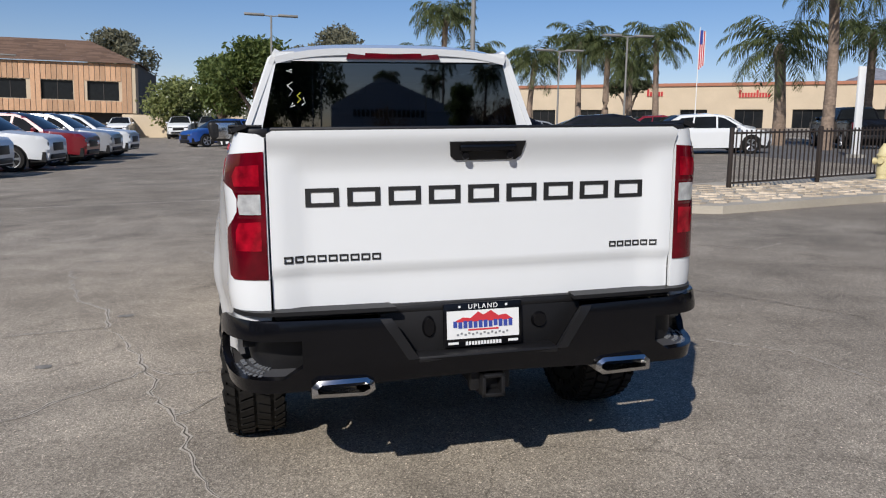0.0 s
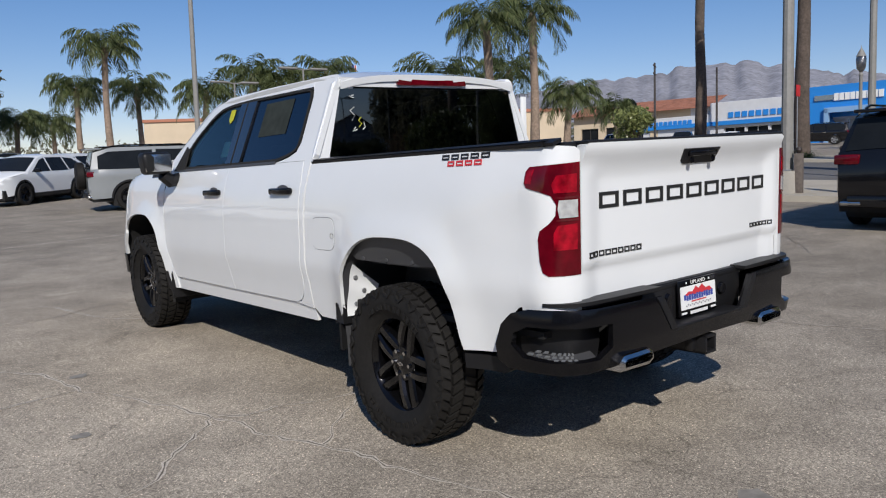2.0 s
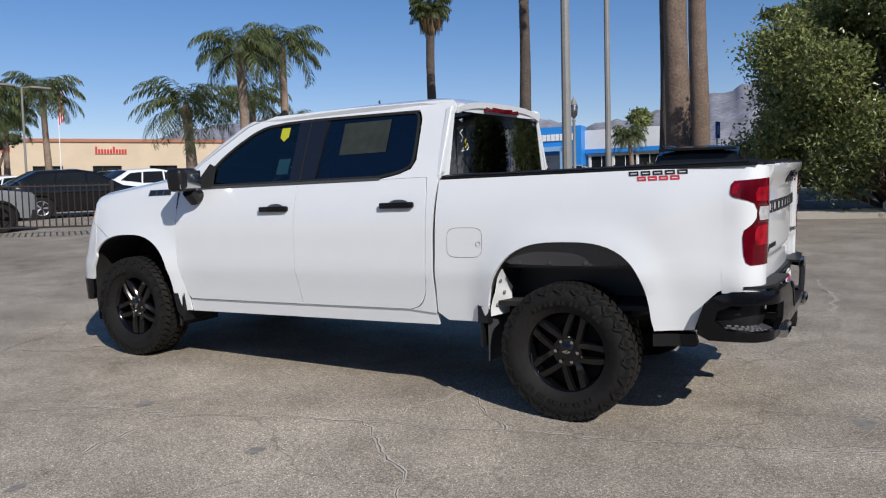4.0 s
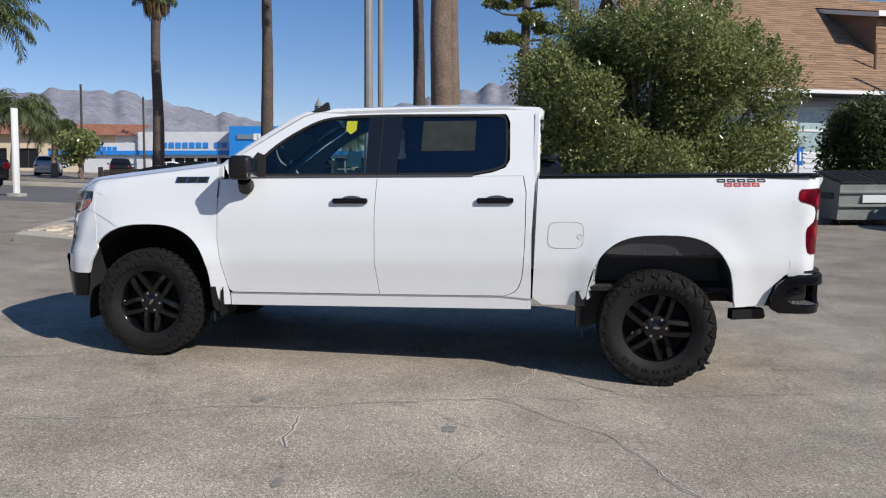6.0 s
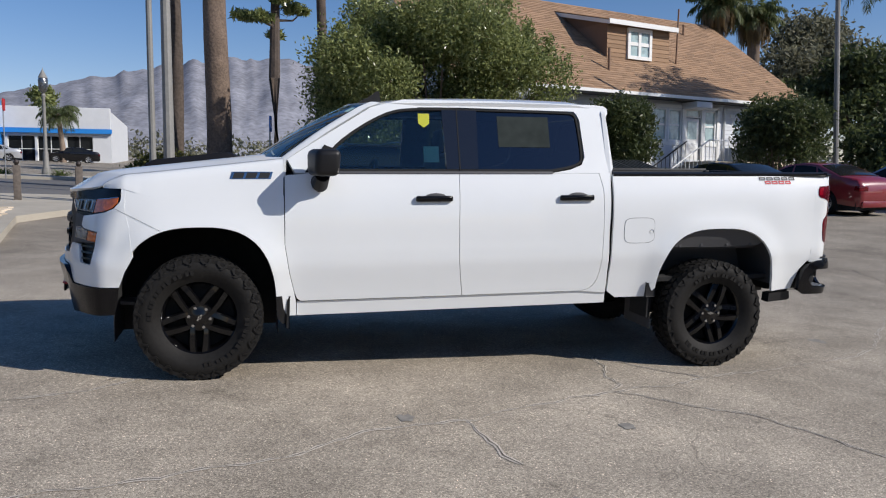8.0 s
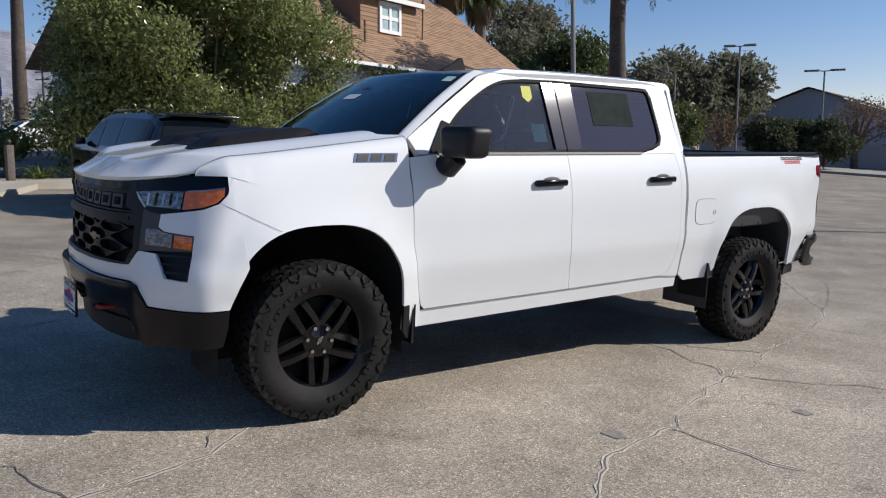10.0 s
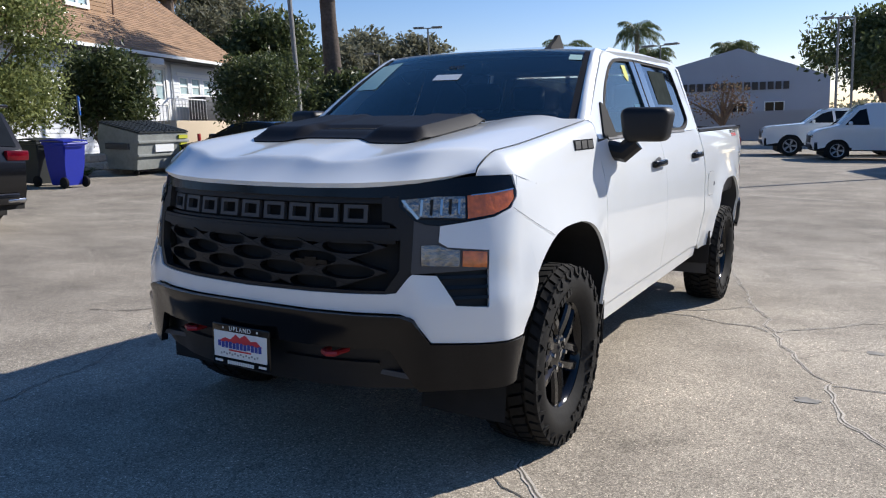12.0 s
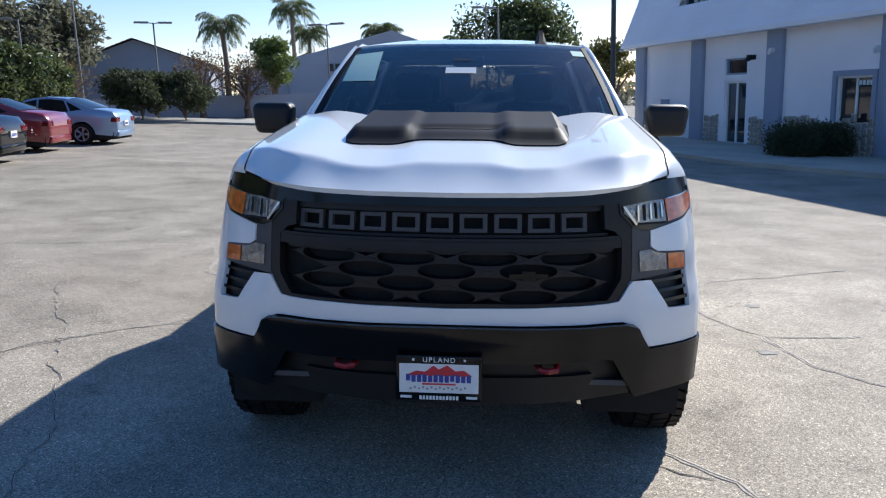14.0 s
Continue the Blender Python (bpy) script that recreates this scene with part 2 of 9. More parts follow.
def block(bm, x0, x1, y0, y1, z0, z1, bev=0.0, seg=2, m=None):
    """A box between two corners, bevelled, added to bm."""
    made = bmesh.ops.create_cube(bm, size=1)["verts"]
    for v in made:
        v.co = Vector((x0 + (v.co.x + 0.5) * (x1 - x0), y0 + (v.co.y + 0.5) * (y1 - y0), z0 + (v.co.z + 0.5) * (z1 - z0)))
    if bev:
        edges = list({e for v in made for e in v.link_edges})
        res = bmesh.ops.bevel(bm, geom=edges, offset=bev, segments=seg, affect="EDGES", profile=0.5)
        made = list({v for f in res["faces"] for v in f.verts} | {v for v in made if v.is_valid})
    if m:
        bmesh.ops.transform(bm, matrix=m, verts=[v for v in made if v.is_valid])
    return bm


def rod(bm, a, b, r0, r1=None, n=10, caps=True):
    """A round bar from a to b."""
    a, b = Vector(a), Vector(b)
    r1 = r0 if r1 is None else r1
    q = (b - a).to_track_quat("Z", "Y").to_matrix()
    rings = []
    for c, r in ((a, r0), (b, r1)):
        rings.append([bm.verts.new(c + q @ Vector((r * math.cos(k * math.tau / n), r * math.sin(k * math.tau / n), 0))) for k in range(n)])
    for k in range(n):
        bm.faces.new((rings[0][k], rings[0][(k + 1) % n], rings[1][(k + 1) % n], rings[1][k]))
    if caps:
        bm.faces.new(rings[0][::-1])
        bm.faces.new(rings[1])
    return bm


def tube(bm, points, radii, n=8):
    """A bar that bends through points, with a radius at each."""
    pts = [Vector(p) for p in points]
    rings = []
    for i, p in enumerate(pts):
        d = (pts[min(i + 1, len(pts) - 1)] - pts[max(i - 1, 0)]).normalized()
        q = d.to_track_quat("Z", "Y").to_matrix()
        r = radii[i] if isinstance(radii, (list, tuple)) else radii
        rings.append([bm.verts.new(p + q @ Vector((r * math.cos(k * math.tau / n), r * math.sin(k * math.tau / n), 0))) for k in range(n)])
    for a, b in zip(rings, rings[1:]):
        for k in range(n):
            bm.faces.new((a[k], a[(k + 1) % n], b[(k + 1) % n], b[k]))
    bm.faces.new(rings[0][::-1])
    bm.faces.new(rings[-1])
    return bm


def lathe(bm, profile, n=32, axis="Z", closed=False):
    """Turns a profile of (radius, height) round an axis."""
    rings = []
    for r, h in profile:
        ring = []
        for k in range(n):
            a = k * math.tau / n
            c = (r * math.cos(a), r * math.sin(a), h)
            if axis == "X":
                c = (h, r * math.cos(a), r * math.sin(a))
            ring.append(bm.verts.new(c))
        rings.append(ring)
    pairs = list(zip(rings, rings[1:])) + ([(rings[-1], rings[0])] if closed else [])
    for a, b in pairs:
        for k in range(n):
            bm.faces.new((a[k], a[(k + 1) % n], b[(k + 1) % n], b[k]))
    bmesh.ops.recalc_face_normals(bm, faces=bm.faces[:])
    return bm


def drape(poly, fn, res=0.1, thick=0.0, bm=None, ref=(0, 1.8, 0.9)):
    """A flat outline, cut into cells, laid on the surface fn(u, v) and given a thickness behind it."""
    one = bmesh.new()
    one.faces.new([one.verts.new((u, v, 0)) for u, v in poly])
    ru, rv = res if isinstance(res, (tuple, list)) else (res, res)
    for axis, step in ((0, ru), (1, rv)):
        lo, hi = min(p[axis] for p in poly), max(p[axis] for p in poly)
        k = math.floor(lo / step) + 1
        while k * step < hi - 1e-6:
            co, no = [0, 0, 0], [0, 0, 0]
            co[axis], no[axis] = k * step, 1
            bmesh.ops.bisect_plane(one, geom=one.verts[:] + one.edges[:] + one.faces[:], plane_co=co, plane_no=no, dist=1e-5)
            k += 1
    bmesh.ops.triangulate(one, faces=[f for f in one.faces if len(f.verts) > 4])
    for v in one.verts:
        v.co = Vector(fn(v.co.x, v.co.y))
    bmesh.ops.remove_doubles(one, verts=one.verts[:], dist=1e-5)
    one.normal_update()
    if ref is not None:
        c = Vector(ref)
        if sum(f.calc_area() * f.normal.dot((f.calc_center_median() - c).normalized()) for f in one.faces) < 0:
            bmesh.ops.reverse_faces(one, faces=one.faces[:])
            one.normal_update()
    if thick:
        front, rim = one.faces[:], [e for e in one.edges if len(e.link_faces) == 1]
        behind = {v: one.verts.new(v.co - v.normal * thick) for v in one.verts[:]}
        sides = []
        for e in rim:
            f = e.link_faces[0]
            vs = [l.vert for l in f.loops]
            i = vs.index(e.verts[0])
            p, q = (e.verts[0], e.verts[1]) if vs[(i + 1) % len(vs)] == e.verts[1] else (e.verts[1], e.verts[0])
            sides.append((q, p, behind[p], behind[q]))
        for f in front:
            one.faces.new([behind[v] for v in reversed(f.verts[:])])
        for q in sides:
            one.faces.new(q)
    if bm is None:
        return one
    me = bpy.data.meshes.new("tmp")
    one.to_mesh(me)
    one.free()
    bm.from_mesh(me)
    bpy.data.meshes.remove(me)
    return bm


def grid(fn, nu, nv):
    bm = bmesh.new()
    rows = [[bm.verts.new(fn(i / nu, j / nv)) for i in range(nu + 1)] for j in range(nv + 1)]
    for p, q in zip(rows, rows[1:]):
        for i in range(nu):
            bm.faces.new((p[i], p[i + 1], q[i + 1], q[i]))
    bm.normal_update()
    return bm


def smoothstep(a, b, v):
    t = max(0.0, min(1.0, (v - a) / (b - a)))
    return t * t * (3 - 2 * t)


def curve_at(points, v):
    """Straight interpolation through sorted (v, value) pairs."""
    if v <= points[0][0]:
        return points[0][1]
    for (a, p), (b, q) in zip(points, points[1:]):
        if v <= b:
            return p + (q - p) * (v - a) / (b - a)
    return points[-1][1]


def arc(cx, cy, a, b, deg0, deg1, n, power=2.0):
    """Points on a squared ellipse."""
    out = []
    for k in range(n + 1):
        t = radians(deg0 + (deg1 - deg0) * k / n)
        c, s = math.cos(t), math.sin(t)
        out.append((cx + a * math.copysign(abs(c) ** (2 / power), c), cy + b * math.copysign(abs(s) ** (2 / power), s)))
    return out


# ---- ground ----
def ground_sheet():
    """One sheet: fine near the truck, coarse to the horizon."""
    near = [v * 1.0 for v in range(-50, 51)]
    axis = [-4200, -2000, -900, -400, -250] + [v * 10.0 for v in range(-16, -5)] + near + [v * 10.0 for v in range(6, 17)] + [250, 400, 900, 2000, 4200]
    verts = [(x, y, gz(x, y)) for y in axis for x in axis]
    n = len(axis)
    faces = [(j * n + i, j * n + i + 1, (j + 1) * n + i + 1, (j + 1) * n + i) for j in range(n - 1) for i in range(n - 1)]
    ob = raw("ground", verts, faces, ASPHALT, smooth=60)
    return tagged(ob, "weathered grey-brown asphalt parking lot with worn cracks", "ground", kind="structure")


ground = ground_sheet()


# ---- the white pickup truck ----
# Local axes: x to the truck's right, y ahead, rear axle at y = 0, ground at z = 0. The body sits with a slight rake.
RAKE = 0.035
truck = thing("pickup_truck", pose(0, 0, 0.004, 1.70, -2.02, 0), "white crew-cab pickup truck with black bumpers and black wheels on asphalt", "pickup truck")


def tpart(name, bm, mat, label="", parent=None, smooth=35):
    for v in bm.verts:
        v.co.z -= RAKE * (v.co.y - 1.5)
    return part(name, bm, mat, parent or truck, label, smooth)


SIDE = [(0.45, 0.930), (0.5, 0.938), (0.56, 0.948), (0.62, 0.957), (0.7, 0.968), (0.745, 0.975), (0.785, 0.989), (0.82, 0.991), (0.90, 0.985), (1.0, 0.983), (1.1, 0.980), (1.2, 0.969), (1.28, 0.951),
        (1.34, 0.931), (1.39, 0.914), (1.42, 0.902), (1.44, 0.892)]


def side_x(y, z):
    """Half the body's width at a place on its side."""
    x = sum(curve_at(SIDE, z + d) for d in (-0.03, -0.015, 0.0, 0.015, 0.03)) / 5 if z < 1.41 else curve_at(SIDE, z) if z < 1.44 else 0.892 - 0.40 * (z - 1.44) - 0.25 * max(0, z - 1.84) ** 1.3
    for cy, cz, a, b, e in ((3.755, 0.455, 0.5, 0.62, 2.7), (0.0, 0.385, 0.505, 0.62, 2.9)):
        d = (abs((y - cy) / a) ** e + abs((z - cz) / b) ** e) ** (1 / e)
        if z < 1.3:
            x += 0.032 * math.exp(-((d - 1.0) / 0.15) ** 2) * (1 - smoothstep(1.0, 1.3, z))
    if y < -0.5:
        x -= 0.05 * smoothstep(-0.5, -0.98, y) * (1 - 0.55 * smoothstep(1.05, 1.3, z))
    if y > 4.0:
        x -= 0.3 * (y - 4.0) ** 2
    return x


def hood_edge_z(y):
    """The height of the gap between hood and fender."""
    return 1.487 - 0.112 * (y - 3.45)


def side_slope(y, z):
    return (side_x(y, z + 0.02) - side_x(y, z - 0.02)) / 0.04


def fender_round(hx, hz, ox, oz, slope, f, k=0.62):
    """From the hood's gap outwards and down to the side, leaving both along their own slopes."""
    a, b = (hx, hz), (hx + k * (ox - hx), hz - 0.06 * (ox - hx))
    d, c = (ox, oz), (ox + slope * k * (hz - oz), oz + k * (hz - oz))
    w = ((1 - f) ** 3, 3 * f * (1 - f) ** 2, 3 * f * f * (1 - f), f ** 3)
    return tuple(w[0] * a[n] + w[1] * b[n] + w[2] * c[n] + w[3] * d[n] for n in (0, 1))


def fender_x(y, z):
    """The fender's rounded top: half its width at a height between the side and the hood's gap."""
    lo, hi = 0.0, 1.0
    for _ in range(24):
        mid = (lo + hi) / 2
        if fender_round(0.854, hood_edge_z(y), side_x(y, 1.27), 1.27, side_slope(y, 1.27), mid)[1] > z:
            lo = mid
        else:
            hi = mid
    return fender_round(0.854, hood_edge_z(y), side_x(y, 1.27), 1.27, side_slope(y, 1.27), lo)[0]


def on_side(s, off=0.0):
    return lambda y, z: (s * (side_x(y, z) + off), y, z)


NOSE_X = [(0, 0), (0.3, 0.3), (0.5, 0.5), (0.62, 0.62), (0.70, 0.70), (0.76, 0.76), (0.846, 0.83), (0.927, 0.90), (1.014, 0.96), (1.107, 1.0), (1.228, 1.02), (1.428, 1.025)]
NOSE_Y = [(0, 4.70), (0.3, 4.683), (0.5, 4.64), (0.62, 4.585), (0.70, 4.54), (0.76, 4.49), (0.846, 4.44), (0.927, 4.385), (1.014, 4.31), (1.107, 4.22), (1.228, 4.10), (1.428, 3.9)]


def front_plan(u):
    """The nose seen from above: from the middle outwards, round the corner, back along the side."""
    s, u = math.copysign(1, u), abs(u)
    at = lambda v: Vector((curve_at(NOSE_X, abs(v)) * (1 if v >= 0 else -1), curve_at(NOSE_Y, abs(v))))
    p = (at(u - 0.04) + at(u - 0.02) + at(u) + at(u + 0.02) + at(u + 0.04)) / 5
    d = (at(u + 0.06) - at(u - 0.06)).normalized()
    return s * p.x, p.y, s * -d.y, d.x


def on_front(off=0.0, shelf=0.0):
    def f(u, z):
        x, y, nx, ny = front_plan(u)
        a = abs(u)
        o = off - 0.16 * max(0, z - 1.0) ** 1.2 * (1 + smoothstep(0.65, 0.9, a)) * (1 - smoothstep(1.05, 1.3, a))
        o += 0.035 * (1 - smoothstep(0.82, 1.0, z)) * smoothstep(0.55, 0.8, a) * (1 - smoothstep(1.0, 1.2, a)) - 0.12 * max(0, 0.72 - z) * (1 - smoothstep(0.8, 1.2, a))
        o += shelf * smoothstep(0.735, 0.785, z) * (1 - smoothstep(0.66, 0.75, a))
        x, y = x + nx * o, y + ny * o
        k = smoothstep(0.98, 1.13, a)
        if k > 0:
            x = x * (1 - k) + math.copysign(side_x(y, z) + off, u) * k
        return x, y, z
    return f


def rear_plan(u, z):
    """The rear corner seen from above: from the tailgate's edge round a wide curve to the side."""
    r = side_x(-0.925, z) - 0.79
    if u <= 0.204:
        a = max(u, -0.02) / 0.204 * math.pi / 2
        return 0.79 + r * math.sin(a), -1.062 + r * (1 - math.cos(a)), math.sin(a), -math.cos(a)
    e = (u - 0.204) / 0.066
    y = (-1.062 + r) * (1 - e) - 0.86 * e
    return side_x(y, z), y, 1, 0


def on_rear(s, off=0.0):
    def f(u, z):
        x, y, nx, ny = rear_plan(u, z)
        return s * (x + nx * off), y + ny * off, z
    return f


def tailgate_y(x, z):
    y = -1.088
    rec = smoothstep(0.735, 0.66, abs(x)) * smoothstep(1.335, 1.24, z)
    y += 0.024 * rec
    y -= 0.03 * smoothstep(1.30, 1.385, z)
    y += 0.016 * smoothstep(0.898, 0.872, z)
    y += 0.028 * (x / 0.78) ** 2
    return y


def softened(points, rounds=2):
    """An open chain with its inner corners cut twice, so that it bends instead of breaking."""
    for _ in range(rounds):
        out = [points[0]]
        for (a, b), (c, d) in zip(points, points[1:]):
            out += [(a * 0.75 + c * 0.25, b * 0.75 + d * 0.25), (a * 0.25 + c * 0.75, b * 0.25 + d * 0.75)]
        points = out + [points[-1]]
    return points


ARCH_F = arc(3.755, 0.455, 0.5, 0.62, 176, 4, 30, 2.7)
ARCH_R = arc(0.0, 0.385, 0.505, 0.62, 176, 4, 30, 2.9)

for s in (-1, 1):
    left = s < 0
    # front fender: from the door's gap to the nose, over the wheel
    arch = sorted(ARCH_F, key=lambda p: p[0])
    arch = [p for p in arch if p[1] > 0.52 and (p[0] < 3.7 or p[1] > 0.9)]
    poly = [(3.222, 1.27), (3.212, 0.95), (3.176, 0.75), (3.142, 0.62), (3.128, 0.55), (3.126, 0.466), (3.25, 0.466)] + arch + [(4.152, 0.892), (4.184, 1.08), (4.22, 1.20), (4.22, 1.318), (4.05, 1.27), (3.7, 1.27)]
    tpart("front_fender", drape(poly, on_side(s), 0.07, 0.015), WHITE_PAINT, "white front fender with round wheel opening")
    # doors
    front_door = [(3.217, 1.40), (3.2085, 0.95), (3.1725, 0.75), (3.1385, 0.62), (3.125, 0.585), (3.10, 0.565), (1.983, 0.562), (2.020, 0.80), (2.030, 1.1), (2.028, 1.415), (3.05, 1.415)]
    d = tpart("front_door", drape(front_door, on_side(s), 0.07, 0.02), WHITE_PAINT)
    rear_door = [(2.024, 1.415), (2.026, 1.1), (2.016, 0.80), (1.979, 0.562)] + softened([(1.075, 0.562), (1.005, 0.585), (0.963, 0.645), (0.947, 0.75), (0.943, 1.0)]) + [(0.948, 1.30), (0.973, 1.415)]
    r = tpart("rear_door", drape(rear_door, on_side(s), 0.07, 0.02), WHITE_PAINT)
    for door, hy in ((d, 2.21), (r, 1.16)):
        bm = bmesh.new()
        block(bm, -0.016, 0.018, -0.13, 0.13, -0.02, 0.02, 0.012, 3)
        for v in bm.verts:
            v.co += Vector((s * 0.028, 0, 0)) * (1 - (v.co.y / 0.13) ** 2)
        bmesh.ops.translate(bm, verts=bm.verts[:], vec=(s * (side_x(hy, 1.24) + 0.012), hy, 1.243))
        tpart("door_handle", bm, BLACK_GLOSS, "black door handle", door)
        bm = bmesh.new()
        lathe(bm, [(0.0, 0.0), (0.04, 0.0), (0.05, 0.004), (0.045, 0.006), (0.0, 0.006)], 18, "X")
        bmesh.ops.scale(bm, vec=(s, 1.6, 0.62), verts=bm.verts[:])
        bmesh.ops.translate(bm, verts=bm.verts[:], vec=(s * (side_x(hy, 1.25) - 0.001), hy - 0.01, 1.25))
        tpart("handle_recess", bm, GREY_PLASTIC, "", door)
    # rocker panel under the doors
    rocker = [(3.121, 0.5575), (1.07, 0.5575), (0.96, 0.553), (0.88, 0.535), (0.88, 0.462), (3.121, 0.462)]
    tpart("rocker_panel", drape(rocker, on_side(s, -0.012), 0.09, 0.02), WHITE_PAINT)
    # upper frame of the cab side: pillar, roof rail, rear quarter
    a_pillar = [(3.20, 1.505), (3.15, 1.418)] + softened([(2.985, 1.418), (2.90, 1.59), (2.72, 1.725), (2.50, 1.845), (2.30, 1.866)]) + [(2.30, 1.928), (2.40, 1.928), (2.63, 1.868), (2.90, 1.70)]
    tpart("a_pillar", drape(a_pillar, on_side(s), 0.06, 0.04), WHITE_PAINT)
    rail = [(2.30, 1.928), (2.30, 1.874), (1.98, 1.878), (1.12, 1.866), (1.12, 1.92), (1.7, 1.93)]
    tpart("roof_rail", drape(rail, on_side(s), 0.08, 0.03), WHITE_PAINT)
    quarter = [(1.12, 1.92), (1.12, 1.868), (1.10, 1.845), (1.082, 1.80), (1.07, 1.53), (1.10, 1.475), (1.19, 1.442), (1.33, 1.418), (0.967, 1.418), (0.942, 1.30)] + softened([(0.938, 1.0), (0.942, 0.75), (0.958, 0.642), (1.001, 0.580), (1.074, 0.5575)]) + [
               (0.885, 0.54), (0.885, 0.60), (0.895, 1.0), (0.885, 1.41), (0.855, 1.45), (0.862, 1.70), (0.868, 1.83), (0.85, 1.86), (0.852, 1.895), (0.875, 1.912), (0.95, 1.918)]
    tpart("cab_corner", drape(quarter, on_side(s, -0.002), 0.07, 0.03), WHITE_PAINT)
    # window trim and glass
    trim = softened([(3.02, 1.425), (2.90, 1.60), (2.72, 1.735), (2.50, 1.852), (2.30, 1.872), (2.00, 1.876)])
    trim += softened([(2.00, 1.858), (2.30, 1.854), (2.49, 1.836), (2.71, 1.720), (2.88, 1.59), (2.98, 1.443)])
    trim += softened([(1.34, 1.443), (1.20, 1.466), (1.12, 1.492), (1.098, 1.53), (1.112, 1.80), (1.128, 1.838), (1.17, 1.850), (2.00, 1.858)])
    trim += softened([(2.00, 1.868), (1.16, 1.860), (1.118, 1.846), (1.098, 1.805), (1.083, 1.53), (1.11, 1.48), (1.195, 1.450), (1.34, 1.425)])
    tpart("window_trim", drape(trim, on_side(s, 0.004), 0.09, 0.012), DARK)
    belt = [(3.02, 1.414), (3.02, 1.428), (1.33, 1.428), (1.33, 1.414)]
    tpart("belt_moulding", drape(belt, on_side(s, 0.008), 0.2, 0.008), GREY_PLASTIC)
    b_pillar = [(2.115, 1.443), (2.13, 1.858), (1.875, 1.858), (1.885, 1.443)]
    tpart("b_pillar", drape(b_pillar, on_side(s, 0.006), 0.1, 0.02), PILLAR_GLOSS, "gloss black pillar between the side windows")
    gap = [(2.022, 1.43), (2.026, 1.872), (2.018, 1.872), (2.014, 1.43)]
    tpart("door_seal", drape(gap, on_side(s, 0.009), 0.2, 0.004), DARK)
    pane = softened([(2.98, 1.44), (2.885, 1.59), (2.715, 1.72), (2.49, 1.838), (2.13, 1.86)]) + [(2.12, 1.44)]
    g = tpart("front_side_window", drape(pane, on_side(s, -0.008), 0.12), GLASS_SIDE, "clear tinted front side window")
    pane = [(1.88, 1.44), (1.88, 1.86)] + softened([(1.80, 1.86), (1.16, 1.854), (1.12, 1.84), (1.104, 1.80), (1.09, 1.53), (1.115, 1.486), (1.20, 1.46), (1.34, 1.44)])
    g = tpart("rear_side_window", drape(pane, on_side(s, -0.008), 0.12), GLASS_DARK, "dark tinted rear side window")
    # Price sheet just outside the pane; the window tint is put into its colour.
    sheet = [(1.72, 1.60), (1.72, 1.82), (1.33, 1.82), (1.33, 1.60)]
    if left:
        tpart("window_sticker", drape(sheet, on_side(s, -0.005), 0.2), DIM_PAPER, "printed paper price sheet on the glass, tint dimming painted in")
        tag = [(2.30, 1.83), (2.22, 1.83), (2.22, 1.76), (2.26, 1.73), (2.30, 1.76)]
        tpart("yellow_tag", drape(tag, on_side(s, -0.004), 0.2), YELLOW_TAG, "yellow arrow-shaped card in the window")
        tag = [(2.27, 1.49), (2.27, 1.60), (2.16, 1.60), (2.16, 1.49)]
        tpart("paper_note", drape(tag, on_side(s, -0.012), 0.2), TEAL_PAPER, "pale green paper note in the window")
    # bed side
    arch = sorted(ARCH_R, key=lambda p: p[0])
    arch = [p for p in arch if p[1] > 0.50]
    bed = [(0.865, 1.408), (0.872, 0.55), (0.80, 0.50), (0.56, 0.50)] + arch[::-1] + [(-0.515, 0.505), (-0.72, 0.512), (-0.735, 0.56), (-0.77, 0.66), (-0.84, 0.728), (-0.86, 0.735), (-0.86, 1.0), (-0.86, 1.408)]
    tpart("bed_side", drape(bed, on_side(s), 0.06, 0.02), WHITE_PAINT, "white bed side with wheel opening and fuel door")
    rail = [(0.86, 1.406), (0.86, 1.424), (-1.02, 1.424), (-1.02, 1.406)]
    tpart("bed_rail_cap", drape(rail, lambda y, z: (s * (0.915 - 0.3 * max(0, -0.8 - y) ** 2 if z < 1.42 else 0.85), y, z), 0.2, 0.015), BLACK_PLASTIC, "black plastic bed rail cap")
    bm = bmesh.new()
    block(bm, s * 0.80, s * 0.905, -0.97, 0.85, 1.395, 1.414, 0.006)
    bmesh.ops.recalc_face_normals(bm, faces=bm.faces[:])
    tpart("bed_rail", bm, BLACK_PLASTIC)
    bm = bmesh.new()
    block(bm, min(s * 0.775, s * 0.843), max(s * 0.775, s * 0.843), -1.035, -0.96, 1.376, 1.406, 0.008)
    tpart("bed_rail_end", bm, BLACK_PLASTIC)
    bm = bmesh.new()
    block(bm, s * 0.80, s * 0.83, -1.0, 0.85, 0.85, 1.40)
    bmesh.ops.recalc_face_normals(bm, faces=bm.faces[:])
    tpart("bed_liner_side", bm, GREY_PLASTIC)
    # rear corner and tail lamp
    corner = [(0.0, 0.72), (0.27, 0.72), (0.27, 1.406), (0.15, 1.395), (0.03, 1.386), (0.0, 1.372)]
    tpart("rear_corner", drape(corner, on_rear(s), 0.03, 0.02), WHITE_PAINT)
    lamp = [(0.004, 0.87), (0.125, 0.87), (0.148, 0.885), (0.16, 0.93), (0.168, 1.02), (0.162, 1.055), (0.125, 1.085), (0.102, 1.115), (0.098, 1.16), (0.115, 1.195), (0.16, 1.215), (0.218, 1.232), (0.234, 1.25),
            (0.236, 1.295), (0.225, 1.315), (0.004, 1.325)]
    t = tpart("tail_lamp", drape(lamp, on_rear(s, 0.004), 0.025, 0.03), RED_LENS, "red tail lamp with clear reversing lamp")
